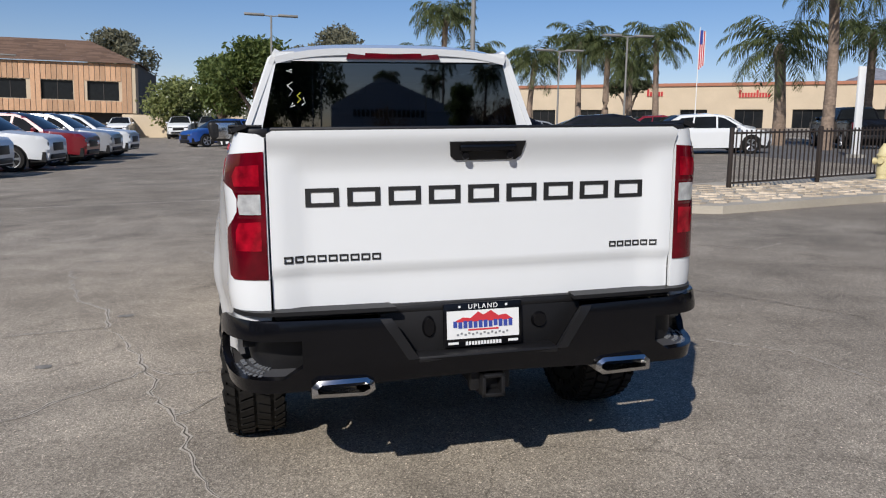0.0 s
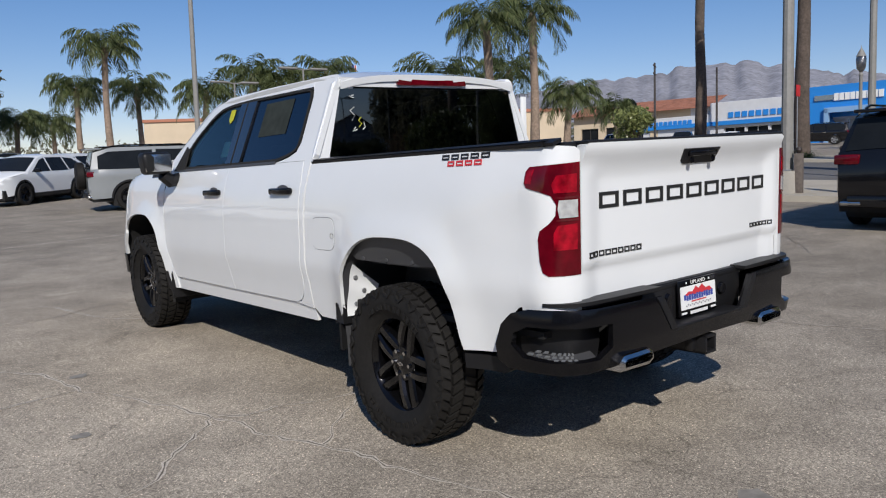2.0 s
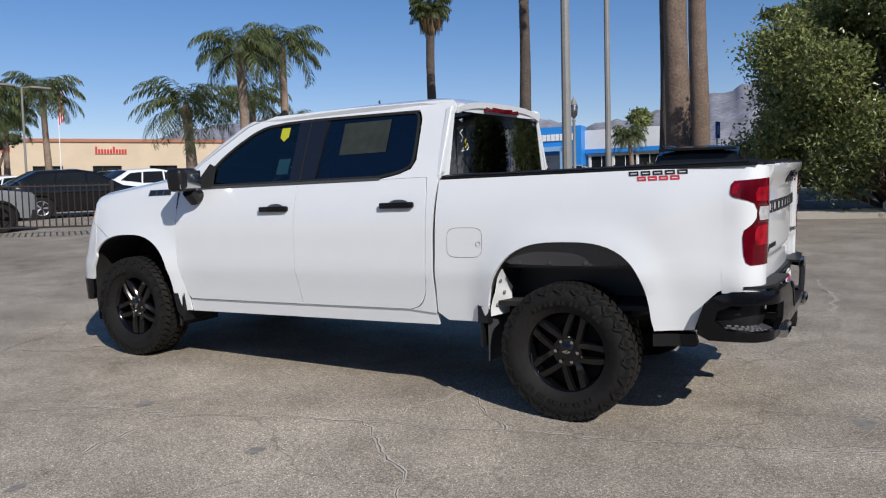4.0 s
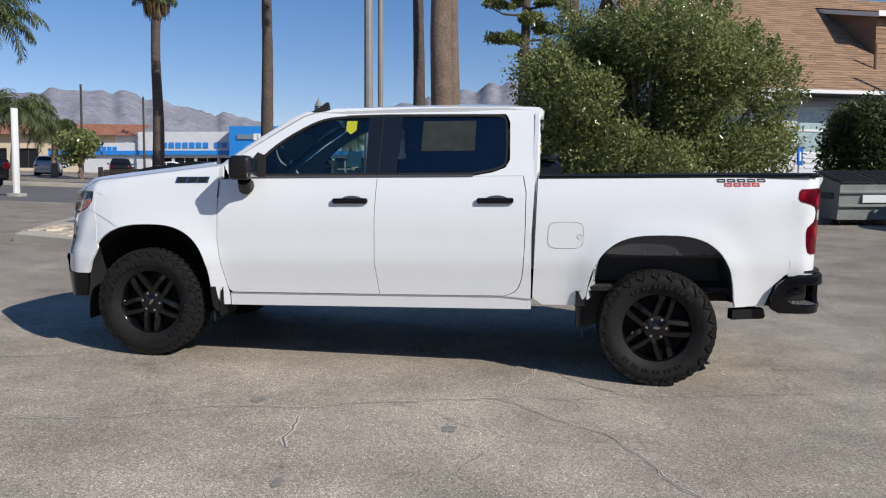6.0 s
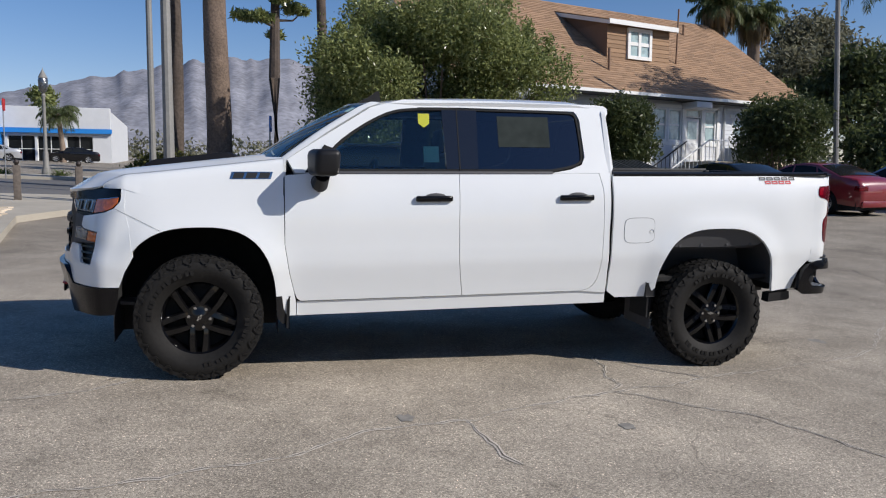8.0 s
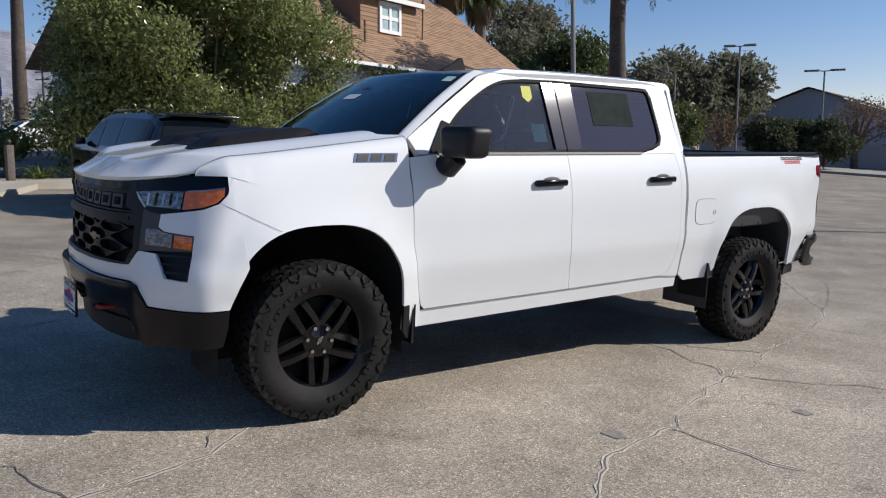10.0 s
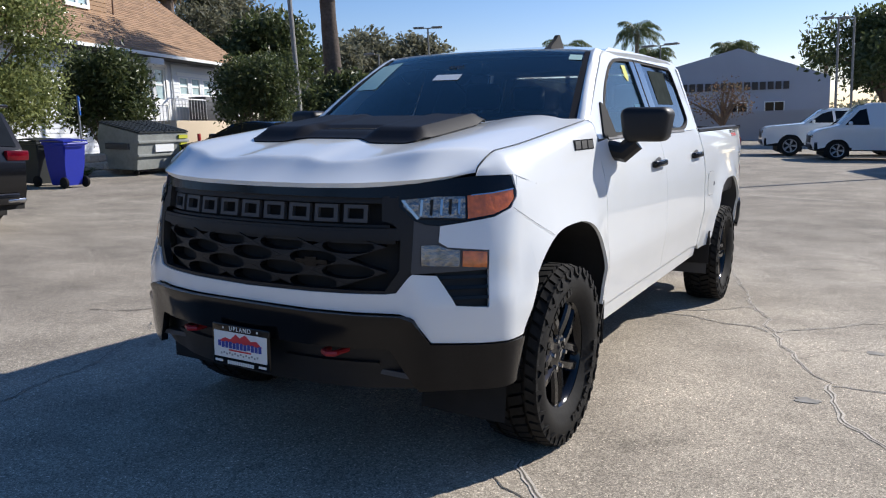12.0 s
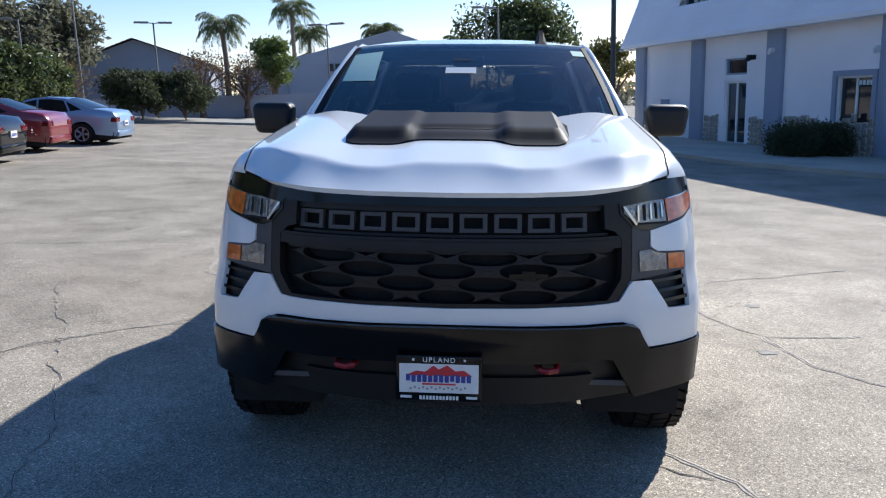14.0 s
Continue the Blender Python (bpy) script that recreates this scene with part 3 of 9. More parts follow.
    for glow in ([(0.02, 1.205), (0.105, 1.205), (0.115, 1.24), (0.10, 1.275), (0.02, 1.28)], [(0.02, 0.975), (0.11, 0.975), (0.11, 1.045), (0.095, 1.075), (0.02, 1.08)]):
        tpart("reflector_lens", drape(glow, on_rear(s, 0.0055), 0.025, 0.004), BRIGHT_RED_LENS, "", t)
    rev = [(0.018, 1.105), (0.088, 1.105), (0.094, 1.14), (0.088, 1.176), (0.018, 1.176)]
    tpart("reversing_lamp", drape(rev, on_rear(s, 0.0075), 0.025, 0.006), REVERSE_LENS, "clear reversing lamp", t)
    mark = [(0.195, 1.245), (0.226, 1.25), (0.228, 1.30), (0.195, 1.305)]
    tpart("side_marker", drape(mark, on_rear(s, 0.0055), 0.02, 0.003), BRIGHT_RED_LENS, "", t)
    for z0, z1 in ((1.182, 1.19), (1.092, 1.1)):
        strip = [(0.012, z0), (0.10, z0), (0.10, z1), (0.012, z1)]
        tpart("lamp_divider", drape(strip, on_rear(s, 0.0065), 0.03, 0.004), DEEP_RED_LENS, "", t)
    # lower bed corner, fuel door, wheel well, mud flaps
    if left:
        fuel = arc(0.658, 1.0, 0.121, 0.091, 0, 350, 28, 4.5)
        f = tpart("fuel_door", drape(fuel, on_side(s, 0.003), 0.05, 0.006), WHITE_PAINT)
        ring = arc(0.658, 1.0, 0.1235, 0.0935, 0, 350, 28, 4.5)
        tpart("fuel_door_gap", drape(ring, on_side(s, 0.0012), 0.05), GREY_PLASTIC)
        bm = bmesh.new()
        lathe(bm, [(0, 0.012), (0.012, 0.012), (0.016, 0.004), (0.016, 0)], 14, "X")
        bmesh.ops.translate(bm, verts=bm.verts[:], vec=(-side_x(0.56, 0.99) - 0.006, 0.56, 0.99))
        tpart("fuel_latch", bm, GREY_PLASTIC, "", f)
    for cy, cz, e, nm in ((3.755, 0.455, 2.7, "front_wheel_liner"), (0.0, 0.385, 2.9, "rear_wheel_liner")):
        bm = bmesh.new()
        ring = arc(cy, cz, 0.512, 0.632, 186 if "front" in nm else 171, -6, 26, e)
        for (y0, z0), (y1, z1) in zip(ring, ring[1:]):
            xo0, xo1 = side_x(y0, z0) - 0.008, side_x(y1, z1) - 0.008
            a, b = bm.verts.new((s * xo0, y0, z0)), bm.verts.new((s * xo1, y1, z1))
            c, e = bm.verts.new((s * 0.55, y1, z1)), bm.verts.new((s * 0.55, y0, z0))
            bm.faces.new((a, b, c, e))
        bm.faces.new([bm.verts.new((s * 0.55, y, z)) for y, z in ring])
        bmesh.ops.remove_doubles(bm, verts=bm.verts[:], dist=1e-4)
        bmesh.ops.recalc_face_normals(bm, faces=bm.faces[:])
        # Front liner gets the near-black with shade painted in; rear stays grey.
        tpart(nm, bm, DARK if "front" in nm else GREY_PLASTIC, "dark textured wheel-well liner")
    # grey skin that hangs inside the rear wheel opening, with its bolts, and the white panel ahead of the tyre
    ring = [q for q in arc(0.0, 0.385, 0.512, 0.632, 178, 2, 40, 2.9) if q[1] > 0.875]
    skin = tpart("wheelhouse_skin", drape([(q[0], q[1]) for q in ring] + [(0.36, 0.868), (0.12, 0.858), (-0.12, 0.858), (-0.36, 0.868)], lambda y, z: (s * (side_x(y, max(z, 0.9)) - 0.03 - 0.25 * max(0, 0.985 - z)), y, z), 0.08, 0.006),
                 GREY_PLASTIC, "dark grey wheelhouse skin")
    for by in (-0.3, -0.11, 0.11, 0.3):
        bm = bmesh.new()
        lathe(bm, [(0, 0.006), (0.011, 0.006), (0.013, 0)], 10, "X")
        bmesh.ops.scale(bm, vec=(s, 1, 1), verts=bm.verts[:])
        bmesh.ops.translate(bm, verts=bm.verts[:], vec=(s * (side_x(by, 0.9) - 0.058), by, 0.876))
        tpart("bolt", bm, GREY_PLASTIC, "", skin)

    def ahead(i, j):
        z = 0.54 + 0.30 * j * (1 - 0.45 * i)
        y = 0.505 * max(0.0, 1 - ((z - 0.385) / 0.62) ** 2.9) ** (1 / 2.9) - 0.012 - 0.05 * i
        return s * (0.955 - 0.17 * i), y + 0.006 * math.sin(9 * j), z
    pan = tpart("inner_fender_panel", grid(ahead, 5, 10), WHITE_PAINT, "white painted inner panel in the rear wheel well")
    for i, j in ((0.3, 0.25), (0.5, 0.6), (0.2, 0.8)):
        bm = bmesh.new()
        lathe(bm, [(0, 0.008), (0.012, 0.008), (0.014, 0)], 10, "X")
        bmesh.ops.rotate(bm, verts=bm.verts[:], matrix=Matrix.Rotation(radians(-90), 3, "Z"))
        bmesh.ops.translate(bm, verts=bm.verts[:], vec=ahead(i, j))
        tpart("bolt", bm, STEEL, "", pan)
    bm = bmesh.new()
    block(bm, s * 0.70, s * 0.965, 3.17, 3.19, 0.385, 0.60, 0.004)
    drape([(3.262, 0.605), (3.222, 0.605), (3.21, 0.52), (3.168, 0.43), (3.175, 0.415), (3.215, 0.415), (3.25, 0.46)], on_side(s, 0.006), 0.06, 0.02, bm)
    bmesh.ops.recalc_face_normals(bm, faces=bm.faces[:])
    tpart("front_mud_flap", bm, BLACK_PLASTIC)
    bm = bmesh.new()
    block(bm, s * 0.72, s * 0.97, 0.535, 0.555, 0.345, 0.60, 0.004)
    block(bm, s * 0.93, s * 0.975, 0.495, 0.57, 0.50, 0.605, 0.006)
    bmesh.ops.recalc_face_normals(bm, faces=bm.faces[:])
    tpart("rear_mud_flap", bm, BLACK_PLASTIC)
    bm = drape([(-0.505, 0.415), (-0.505, 0.485), (-0.725, 0.485), (-0.74, 0.43), (-0.72, 0.415)], on_side(s, -0.012), 0.1, 0.06)
    tpart("lower_valance", bm, BLACK_PLASTIC)
    # mirror
    bm = bmesh.new()
    block(bm, -0.12, 0.12, -0.075, 0.085, -0.086, 0.086, 0.04, 4)
    for v in bm.verts:
        v.co.x *= 1 - 0.12 * (v.co.z < 0)
        v.co.y -= 0.03 * (v.co.x * s / 0.14)
    bmesh.ops.translate(bm, verts=bm.verts[:], vec=(s * 1.095, 2.975, 1.488))
    m = tpart("side_mirror", bm, BLACK_PLASTIC, "black side mirror")
    bm = bmesh.new()
    block(bm, -0.10, 0.10, -0.004, 0.004, -0.066, 0.066, 0.002)
    bmesh.ops.translate(bm, verts=bm.verts[:], vec=(s * 1.095, 2.897, 1.488))
    tpart("mirror_glass", bm, CHROME, "mirror glass", m)
    bm = bmesh.new()
    tube(bm, [(s * 0.90, 3.0, 1.36), (s * 0.98, 2.99, 1.345), (s * 1.04, 2.98, 1.40)], [0.05, 0.055, 0.05], 10)
    bmesh.ops.scale(bm, vec=(1, 1.0, 1), verts=bm.verts[:])
    tpart("mirror_arm", bm, BLACK_PLASTIC, "", m)
    bm = drape([(3.085, 1.424), (3.06, 1.455), (2.955, 1.605), (2.89, 1.58), (2.87, 1.424)], on_side(s, 0.010), 0.1, 0.01)
    tpart("mirror_sail", bm, DARK, "", m)

# bed, cab back and floor
bm = bmesh.new()
block(bm, -0.83, 0.83, -1.0, 0.86, 0.83, 0.86)
block(bm, -0.83, 0.83, 0.83, 0.86, 0.85, 1.40)
tpart("bed_liner", bm, GREY_PLASTIC)
gate = [(-0.782, 0.735), (0.782, 0.735), (0.782, 1.385), (0.76, 1.396), (-0.76, 1.396), (-0.782, 1.385)]
bm = drape(gate, lambda x, z: (x, tailgate_y(x, z), z), (0.045, 0.02), 0.05)
tailgate = tpart("tailgate", bm, WHITE_PAINT, "white tailgate with stamped recess and black badges")
bm = bmesh.new()
block(bm, -0.77, 0.77, -1.09, -1.0, 1.392, 1.408, 0.007)
tpart("tailgate_cap", bm, BLACK_PLASTIC, "", tailgate)
hand = [(-0.128, 1.296), (-0.137, 1.348), (0.152, 1.348), (0.142, 1.296), (0.122, 1.282), (-0.108, 1.282)]
h = tpart("tailgate_handle", drape(hand, lambda x, z: (x, tailgate_y(x, z) - 0.006, z), 0.05, 0.01), BLACK_PLASTIC, "black tailgate handle", tailgate)
bm = bmesh.new()
block(bm, -0.10, 0.115, -1.118, -1.098, 1.314, 1.34, 0.006)
tpart("handle_grip", bm, BLACK_GLOSS, "", h)
for sx in (-0.085, 0.085):
    bm = bmesh.new()
    lathe(bm, [(0, -0.006), (0.012, -0.006), (0.015, 0)], 14, "X")
    bmesh.ops.rotate(bm, verts=bm.verts[:], matrix=Matrix.Rotation(radians(90), 3, "Z"))
    bmesh.ops.translate(bm, verts=bm.verts[:], vec=(sx + 0.008, -1.105, 1.298))
    tpart("handle_screw", bm, BLACK_GLOSS, "", h)


def badge_row(name, x0, x1, z0, z1, count, mat, surface, parent, label, stroke=0.3, lean=0.0, thick=0.005):
    """A row of plain hollow bars in place of a maker's lettering."""
    w = (x1 - x0) / count
    bm = bmesh.new()
    for k in range(count):
        a, b = x0 + w * (k + 0.1), x0 + w * (k + 0.9)
        t = (z1 - z0) * stroke * 0.7
        tx = abs(b - a) * 0.16 * (1 if b > a else -1)
        lx = lambda z: lean * (z - z0)
        for q0, q1, r0, r1 in ((a, b, z1 - t, z1), (a, b, z0, z0 + t), (a, a + tx, z0 + t, z1 - t)) + (((b - tx, b, z0 + t, z1 - t),)):
            drape([(q0 + lx(r0), r0), (q1 + lx(r0), r0), (q1 + lx(r1), r1), (q0 + lx(r1), r1)], surface, 0.08, thick, bm)
    return tpart(name, bm, mat, label, parent)


badge_row("tailgate_badge", -0.67, 0.675, 1.125, 1.192, 9, BLACK_INK, lambda x, z: (x, tailgate_y(x, z) - 0.004, z), tailgate, "row of black raised badge shapes")
badge_row("small_badge", -0.742, -0.385, 0.925, 0.95, 9, BLACK_INK, lambda x, z: (x, tailgate_y(x, z) - 0.004, z), tailgate, "small black badge shapes", 0.36)
badge_row("small_badge", 0.52, 0.725, 0.93, 0.952, 6, BLACK_INK, lambda x, z: (x, tailgate_y(x, z) - 0.004, z), tailgate, "small black badge shapes", 0.36)
for s in (-1, 1):
    badge_row("bed_decal", -0.35 if s < 0 else -0.68, -0.68 if s < 0 else -0.35, 1.364, 1.388, 5, BLACK_INK, on_side(s, 0.0035), truck, "black and red decal on the bed side", 0.5, 0.2, 0.001)
    badge_row("bed_decal", -0.40 if s < 0 else -0.64, -0.64 if s < 0 else -0.40, 1.335, 1.359, 4, RED_INK, on_side(s, 0.0035), truck, "black and red decal on the bed side", 0.5, 0.2, 0.001)
    on_fender = lambda off: (lambda y, z: (s * (fender_x(y, z) + off), y, z))
    a, b = (3.565, 3.305) if s < 0 else (3.305, 3.565)
    rim = tpart("fender_badge", drape([(a, 1.378), (b, 1.378), (b - 0.012, 1.425), (a - 0.012, 1.425)], on_fender(0.003), 0.05, 0.003), CHROME, "black and chrome badge on the fender")
    badge_row("badge_shape", a + (b - a) * 0.03, a + (b - a) * 0.97, 1.383, 1.420, 3, BLACK_INK, on_fender(0.006), rim, "", 0.75, -0.35 if s < 0 else 0.35, 0.003)
# cab roof, glass, hood, nose
def roof_z(x, y):
    return (1.962 + 0.014 * math.sin((min(y, 2.35) - 0.85) / 1.5 * math.pi) - (0.062 - 0.034 * smoothstep(2.2, 2.7, y)) * (abs(x) / 0.72) ** 3.6
            - 0.045 * smoothstep(1.1, 0.82, y) - 0.055 * smoothstep(2.2, 2.85, y))


outline = [(-0.70, 0.84), (0.70, 0.84), (0.715, 1.4), (0.715, 2.3), (0.70, 2.56), (0.67, 2.665), (0.35, 2.74), (0, 2.755), (-0.35, 2.74), (-0.67, 2.665), (-0.70, 2.56), (-0.715, 2.3), (-0.715, 1.4)]
roof = tpart("roof", drape(outline, lambda x, y: (x, y, roof_z(x, y)), 0.1, 0.04), WHITE_PAINT, "white cab roof")
lip = [(-0.685, 1.84), (0.685, 1.84), (0.70, 1.89), (-0.70, 1.89)]
tpart("roof_rear_lip", drape(lip, lambda x, z: (x, 0.862 - 0.02 * (x / 0.7) ** 2 + 0.25 * (1.89 - z) * 0.3, z), 0.1, 0.03), WHITE_PAINT, "", roof)
brake = [(-0.282, 1.853), (0.282, 1.853), (0.268, 1.898), (-0.268, 1.898)]
tpart("high_brake_lamp", drape(brake, lambda x, z: (x, 0.848 - 0.02 * (x / 0.7) ** 2, z), 0.08, 0.02), DEEP_RED_LENS, "dark red high brake lamp")
mid = [(-0.17, 1.862), (0.17, 1.862), (0.17, 1.888), (-0.17, 1.888)]
tpart("brake_lamp_centre", drape(mid, lambda x, z: (x, 0.8455 - 0.02 * (x / 0.7) ** 2, z), 0.08, 0.004), RED_LENS, "lighter lens")


def back_y(x, z):
    return 0.845 + 0.03 * (1.42 - z) * -1 - 0.0 + 0.02 * (abs(x) / 0.8) ** 2


rear_glass = [(-0.80, 1.43), (0.80, 1.43), (0.69, 1.83), (-0.69, 1.83)]
tpart("rear_window", drape(rear_glass, lambda x, z: (x, back_y(x, z), z), 0.1), GLASS_DARK, "dark tinted rear window with pen marks")
for s in (-1, 1):
    side = [(0.795, 1.41), (0.905, 1.41), (0.735, 1.86), (0.70, 1.885), (0.60, 1.885), (0.60, 1.83), (0.69, 1.83)]
    tpart("cab_back_frame", drape(side, lambda x, z: (s * x, back_y(x, z) - 0.004 + 0.25 * max(0, x - 0.79 + 0.43 * (z - 1.44) * 0.6) ** 1.5, z), 0.05, 0.03), WHITE_PAINT)
low = [(-0.90, 0.75), (0.90, 0.75), (0.90, 1.43), (-0.90, 1.43)]
tpart("cab_back_panel", drape(low, lambda x, z: (x, 0.87, z), 0.3, 0.02), WHITE_PAINT)
# pen marks on the rear glass
for k, pts in enumerate(([(-0.60, 1.79), (-0.635, 1.785), (-0.60, 1.775)], [(-0.60, 1.72), (-0.63, 1.70), (-0.60, 1.67), (-0.62, 1.64)], [(-0.555, 1.66), (-0.575, 1.64), (-0.555, 1.62), (-0.575, 1.60)],
                         [(-0.60, 1.60), (-0.62, 1.575), (-0.59, 1.585)], [(-0.54, 1.63), (-0.53, 1.60), (-0.55, 1.585)])):
    bm = bmesh.new()
    tube(bm, [(x, back_y(x, z) - 0.004, z) for x, z in pts], 0.0035, 5)
    tpart("pen_mark", bm, PAPER if k != 2 else YELLOW_TAG, "pen mark on glass")


def shield(x, t):
    """The windshield: t = 0 at its foot, 1 at the roof."""
    hx = 0.81 - 0.145 * t
    k = x
    bow = abs(k) ** 2.4
    y = (3.45 - 0.18 * bow) * (1 - t) + (2.765 - 0.09 * bow) * t
    z = 1.485 * (1 - t) + (1.905 - 0.02 * bow) * t + 0.022 * math.sin(math.pi * max(t, 0))
    return hx * k, y, z


tpart("windshield", drape([(-1, -0.15), (1, -0.15), (1, 1), (-1, 1)], shield, (0.1, 0.12)), GLASS_CAB, "tinted windshield with paper stickers")


def on_shield(off):
    def f(x, t):
        a, b, c = Vector(shield(x, t)), Vector(shield(x + 0.01, t)), Vector(shield(x, t + 0.01))
        n = (b - a).cross(c - a).normalized()
        return a + n * (off if n.y > 0 else -off)
    return f


tpart("windshield_shade_band", drape([(-0.99, 0.93), (0.99, 0.93), (0.99, 0.995), (-0.99, 0.995)], on_shield(-0.004), 0.1), GLASS_DARK)
for s in (-1, 1):
    tpart("windshield_edge", drape([(s * 0.965, -0.14), (s * 1.012, -0.14), (s * 1.012, 1.0), (s * 0.97, 1.0)], on_shield(0.004), (0.02, 0.1), 0.012), SATIN_BLACK)
    strip = [(0, -0.27), (1, -0.27), (1, 1), (0, 1)]

    def pillar_face(a, t):
        gx, gy, gzz = shield(1.005, t)
        yy = curve_at([(1.49, 3.21), (1.70, 2.90), (1.868, 2.63), (1.93, 2.38)], gzz)
        ox, oy, oz = side_x(yy, min(gzz + 0.015, 1.925)) - 0.015 * smoothstep(1.47, 1.42, gzz), yy, gzz + 0.015
        return s * (gx * (1 - a) + ox * a), gy * (1 - a) + oy * a + 0.012 * math.sin(math.pi * a), gzz * (1 - a) + oz * a + 0.015 * math.sin(math.pi * a)

    tpart("pillar_face", drape(strip, pillar_face, (0.25, 0.1), 0.02), WHITE_PAINT)
# Labels lie just outside the glass, placed to show in the camera's view.
for nm, poly, mat, lab in (("price_sticker", [(0.67, 0.45), (0.93, 0.45), (0.97, 0.87), (0.73, 0.90)], TEAL_PAPER, "pale green price sheet on the outside of the windshield"),
                           ("stock_label", [(-0.07, 0.54), (0.16, 0.54), (0.16, 0.62), (-0.07, 0.62)], PAPER, "white stock label"),
                           ("corner_label", [(-0.96, 0.84), (-0.86, 0.84), (-0.86, 0.93), (-0.96, 0.93)], TEAL_PAPER, "small pale label")):
    tpart(nm, drape(poly, on_shield(0.003), 0.1), mat, lab)
bm = bmesh.new()
block(bm, -0.09, 0.09, 2.74, 2.86, 1.775, 1.84, 0.02)
tpart("sensor_housing", bm, CABIN)
# Black panel added inside the cabin as the top of the dashboard.
cowl = [(-0.80, 3.0), (0.80, 3.0), (0.80, 3.18), (0.4, 3.36), (-0.4, 3.36), (-0.80, 3.18)]
tpart("cowl", drape(cowl, lambda x, y: (x, y, 1.43), 0.2, 0.02), BLACK_PLASTIC)
bm = bmesh.new()
fin = [(2.52, 1.925), (2.72, 1.895), (2.66, 1.93), (2.595, 1.965), (2.55, 2.0), (2.53, 2.0)]
rings = [[bm.verts.new((-0.42 + sx * (0.035 if z < 1.93 else 0.012), y, z)) for y, z in fin] for sx in (-1, 1)]
bm.faces.new(rings[0])
bm.faces.new(rings[1][::-1])
for i in range(6):
    bm.faces.new((rings[0][i], rings[0][(i + 1) % 6], rings[1][(i + 1) % 6], rings[1][i]))
bmesh.ops.recalc_face_normals(bm, faces=bm.faces[:])
tpart("antenna_fin", bm, DARK, "black shark-fin antenna")


HOOD_RISE = [(0.0, 0.034), (0.15, 0.034), (0.25, 0.022), (0.42, 0.022), (0.52, 0.034), (0.63, 0.044), (0.72, 0.036), (0.80, 0.014), (0.855, 0.0), (0.95, -0.03)]


def hood_z(x, y):
    at = lambda v: curve_at(HOOD_RISE, v)
    a = abs(x)
    rise = sum(at(abs(a + d)) for d in (-0.04, -0.02, 0.0, 0.02, 0.04)) / 5 if a < 0.80 else at(a)
    return hood_edge_z(y) + rise - 0.02 * smoothstep(4.2, 4.6, y)


def hood_point(a, t):
    """The hood: a runs across from -1 to 1, t from the windshield to the rolled front lip."""
    lx, ly, lz = on_front(0.006)(a * 0.905, 1.294 + 0.036 * abs(a) ** 3)
    ry = 3.47 - 0.13 * smoothstep(0.35, 0.9, abs(a)) - 0.15 * smoothstep(0.9, 1.0, abs(a))
    bend = 1 - (1 - t) ** 1.7
    y = ry + (ly - ry) * bend
    x = a * 0.85 + (lx - a * 0.85) * smoothstep(0.6, 1.0, bend) ** 1.5
    m = abs(x)
    front = 0.16 - 0.035 * smoothstep(0.11, 0.26, m) * (1 - smoothstep(0.36, 0.50, m)) - 0.03 * smoothstep(0.5, 0.66, m)
    d = max(0.0, (ly - y) / front)
    facet = d - 0.05 * math.log(1 + math.exp((d - 1) / 0.05)) if d < 1.5 else 1.0
    e = min(1.0, max(0.0, (ly - y) / 0.17))
    side = smoothstep(0.72, 0.9, m)
    roll = facet * (1 - side) + (1 - (1 - e) ** 2.3) ** (1 / 2.3) * side
    return x, y, lz + (hood_z(x, y) - lz) * roll


def nose_x(y, z):
    """Half the nose's width at a place ahead of the wheel, on the outside of its corner."""
    lo, hi = 0.86, 1.25
    for _ in range(24):
        mid = (lo + hi) / 2
        lo, hi = (mid, hi) if on_front(0.002)(mid, z)[1] > y else (lo, mid)
    return abs(on_front(0.002)(lo, z)[0])


bm = grid(lambda i, j: hood_point(2 * i - 1, j), 84, 90)
bmesh.ops.solidify(bm, geom=bm.faces[:], thickness=0.02)
bmesh.ops.recalc_face_normals(bm, faces=bm.faces[:])
hood = tpart("hood", bm, WHITE_PAINT, "white hood with raised centre")
for s in (-1, 1):
    def fender_top(i, j, s=s):
        hx, hy, hz = hood_point(s, j)
        hy = max(hy, 3.225)
        oz = 1.27 + 0.048 * max(0.0, min(1.0, (hy - 4.05) / 0.17))
        ox = side_x(hy, oz) if hy < 4.12 else nose_x(hy, oz)
        k = 0.62 - 0.22 * smoothstep(4.0, 4.3, hy)
        x, z = fender_round(abs(hx) + 0.004, hz - 0.002, ox, oz, side_slope(min(hy, 4.2), oz), i, k)
        return s * x, hy, z
    bm = grid(fender_top, 14, 60)
    bmesh.ops.remove_doubles(bm, verts=bm.verts[:], dist=0.0005)
    bmesh.ops.recalc_face_normals(bm, faces=bm.faces[:])
    tpart("fender_top", bm, WHITE_PAINT, "", None, 60)

    def hood_gap(i, j, s=s):
        hx, hy, hz = hood_point(s, j)
        return hx + s * (0.0055 * i - 0.0005), max(hy, 3.225) + 0.002, hz + 0.0012
    tpart("hood_gap", grid(hood_gap, 1, 90), DARK)
    seam = [(4.262, 1.197), (4.147, 1.139), (3.985, 1.057), (3.986, 1.0552), (4.148, 1.1372), (4.263, 1.1952)]
    tpart("panel_seam", drape(seam, on_side(s, 0.0022), 0.06), GREY_PLASTIC)


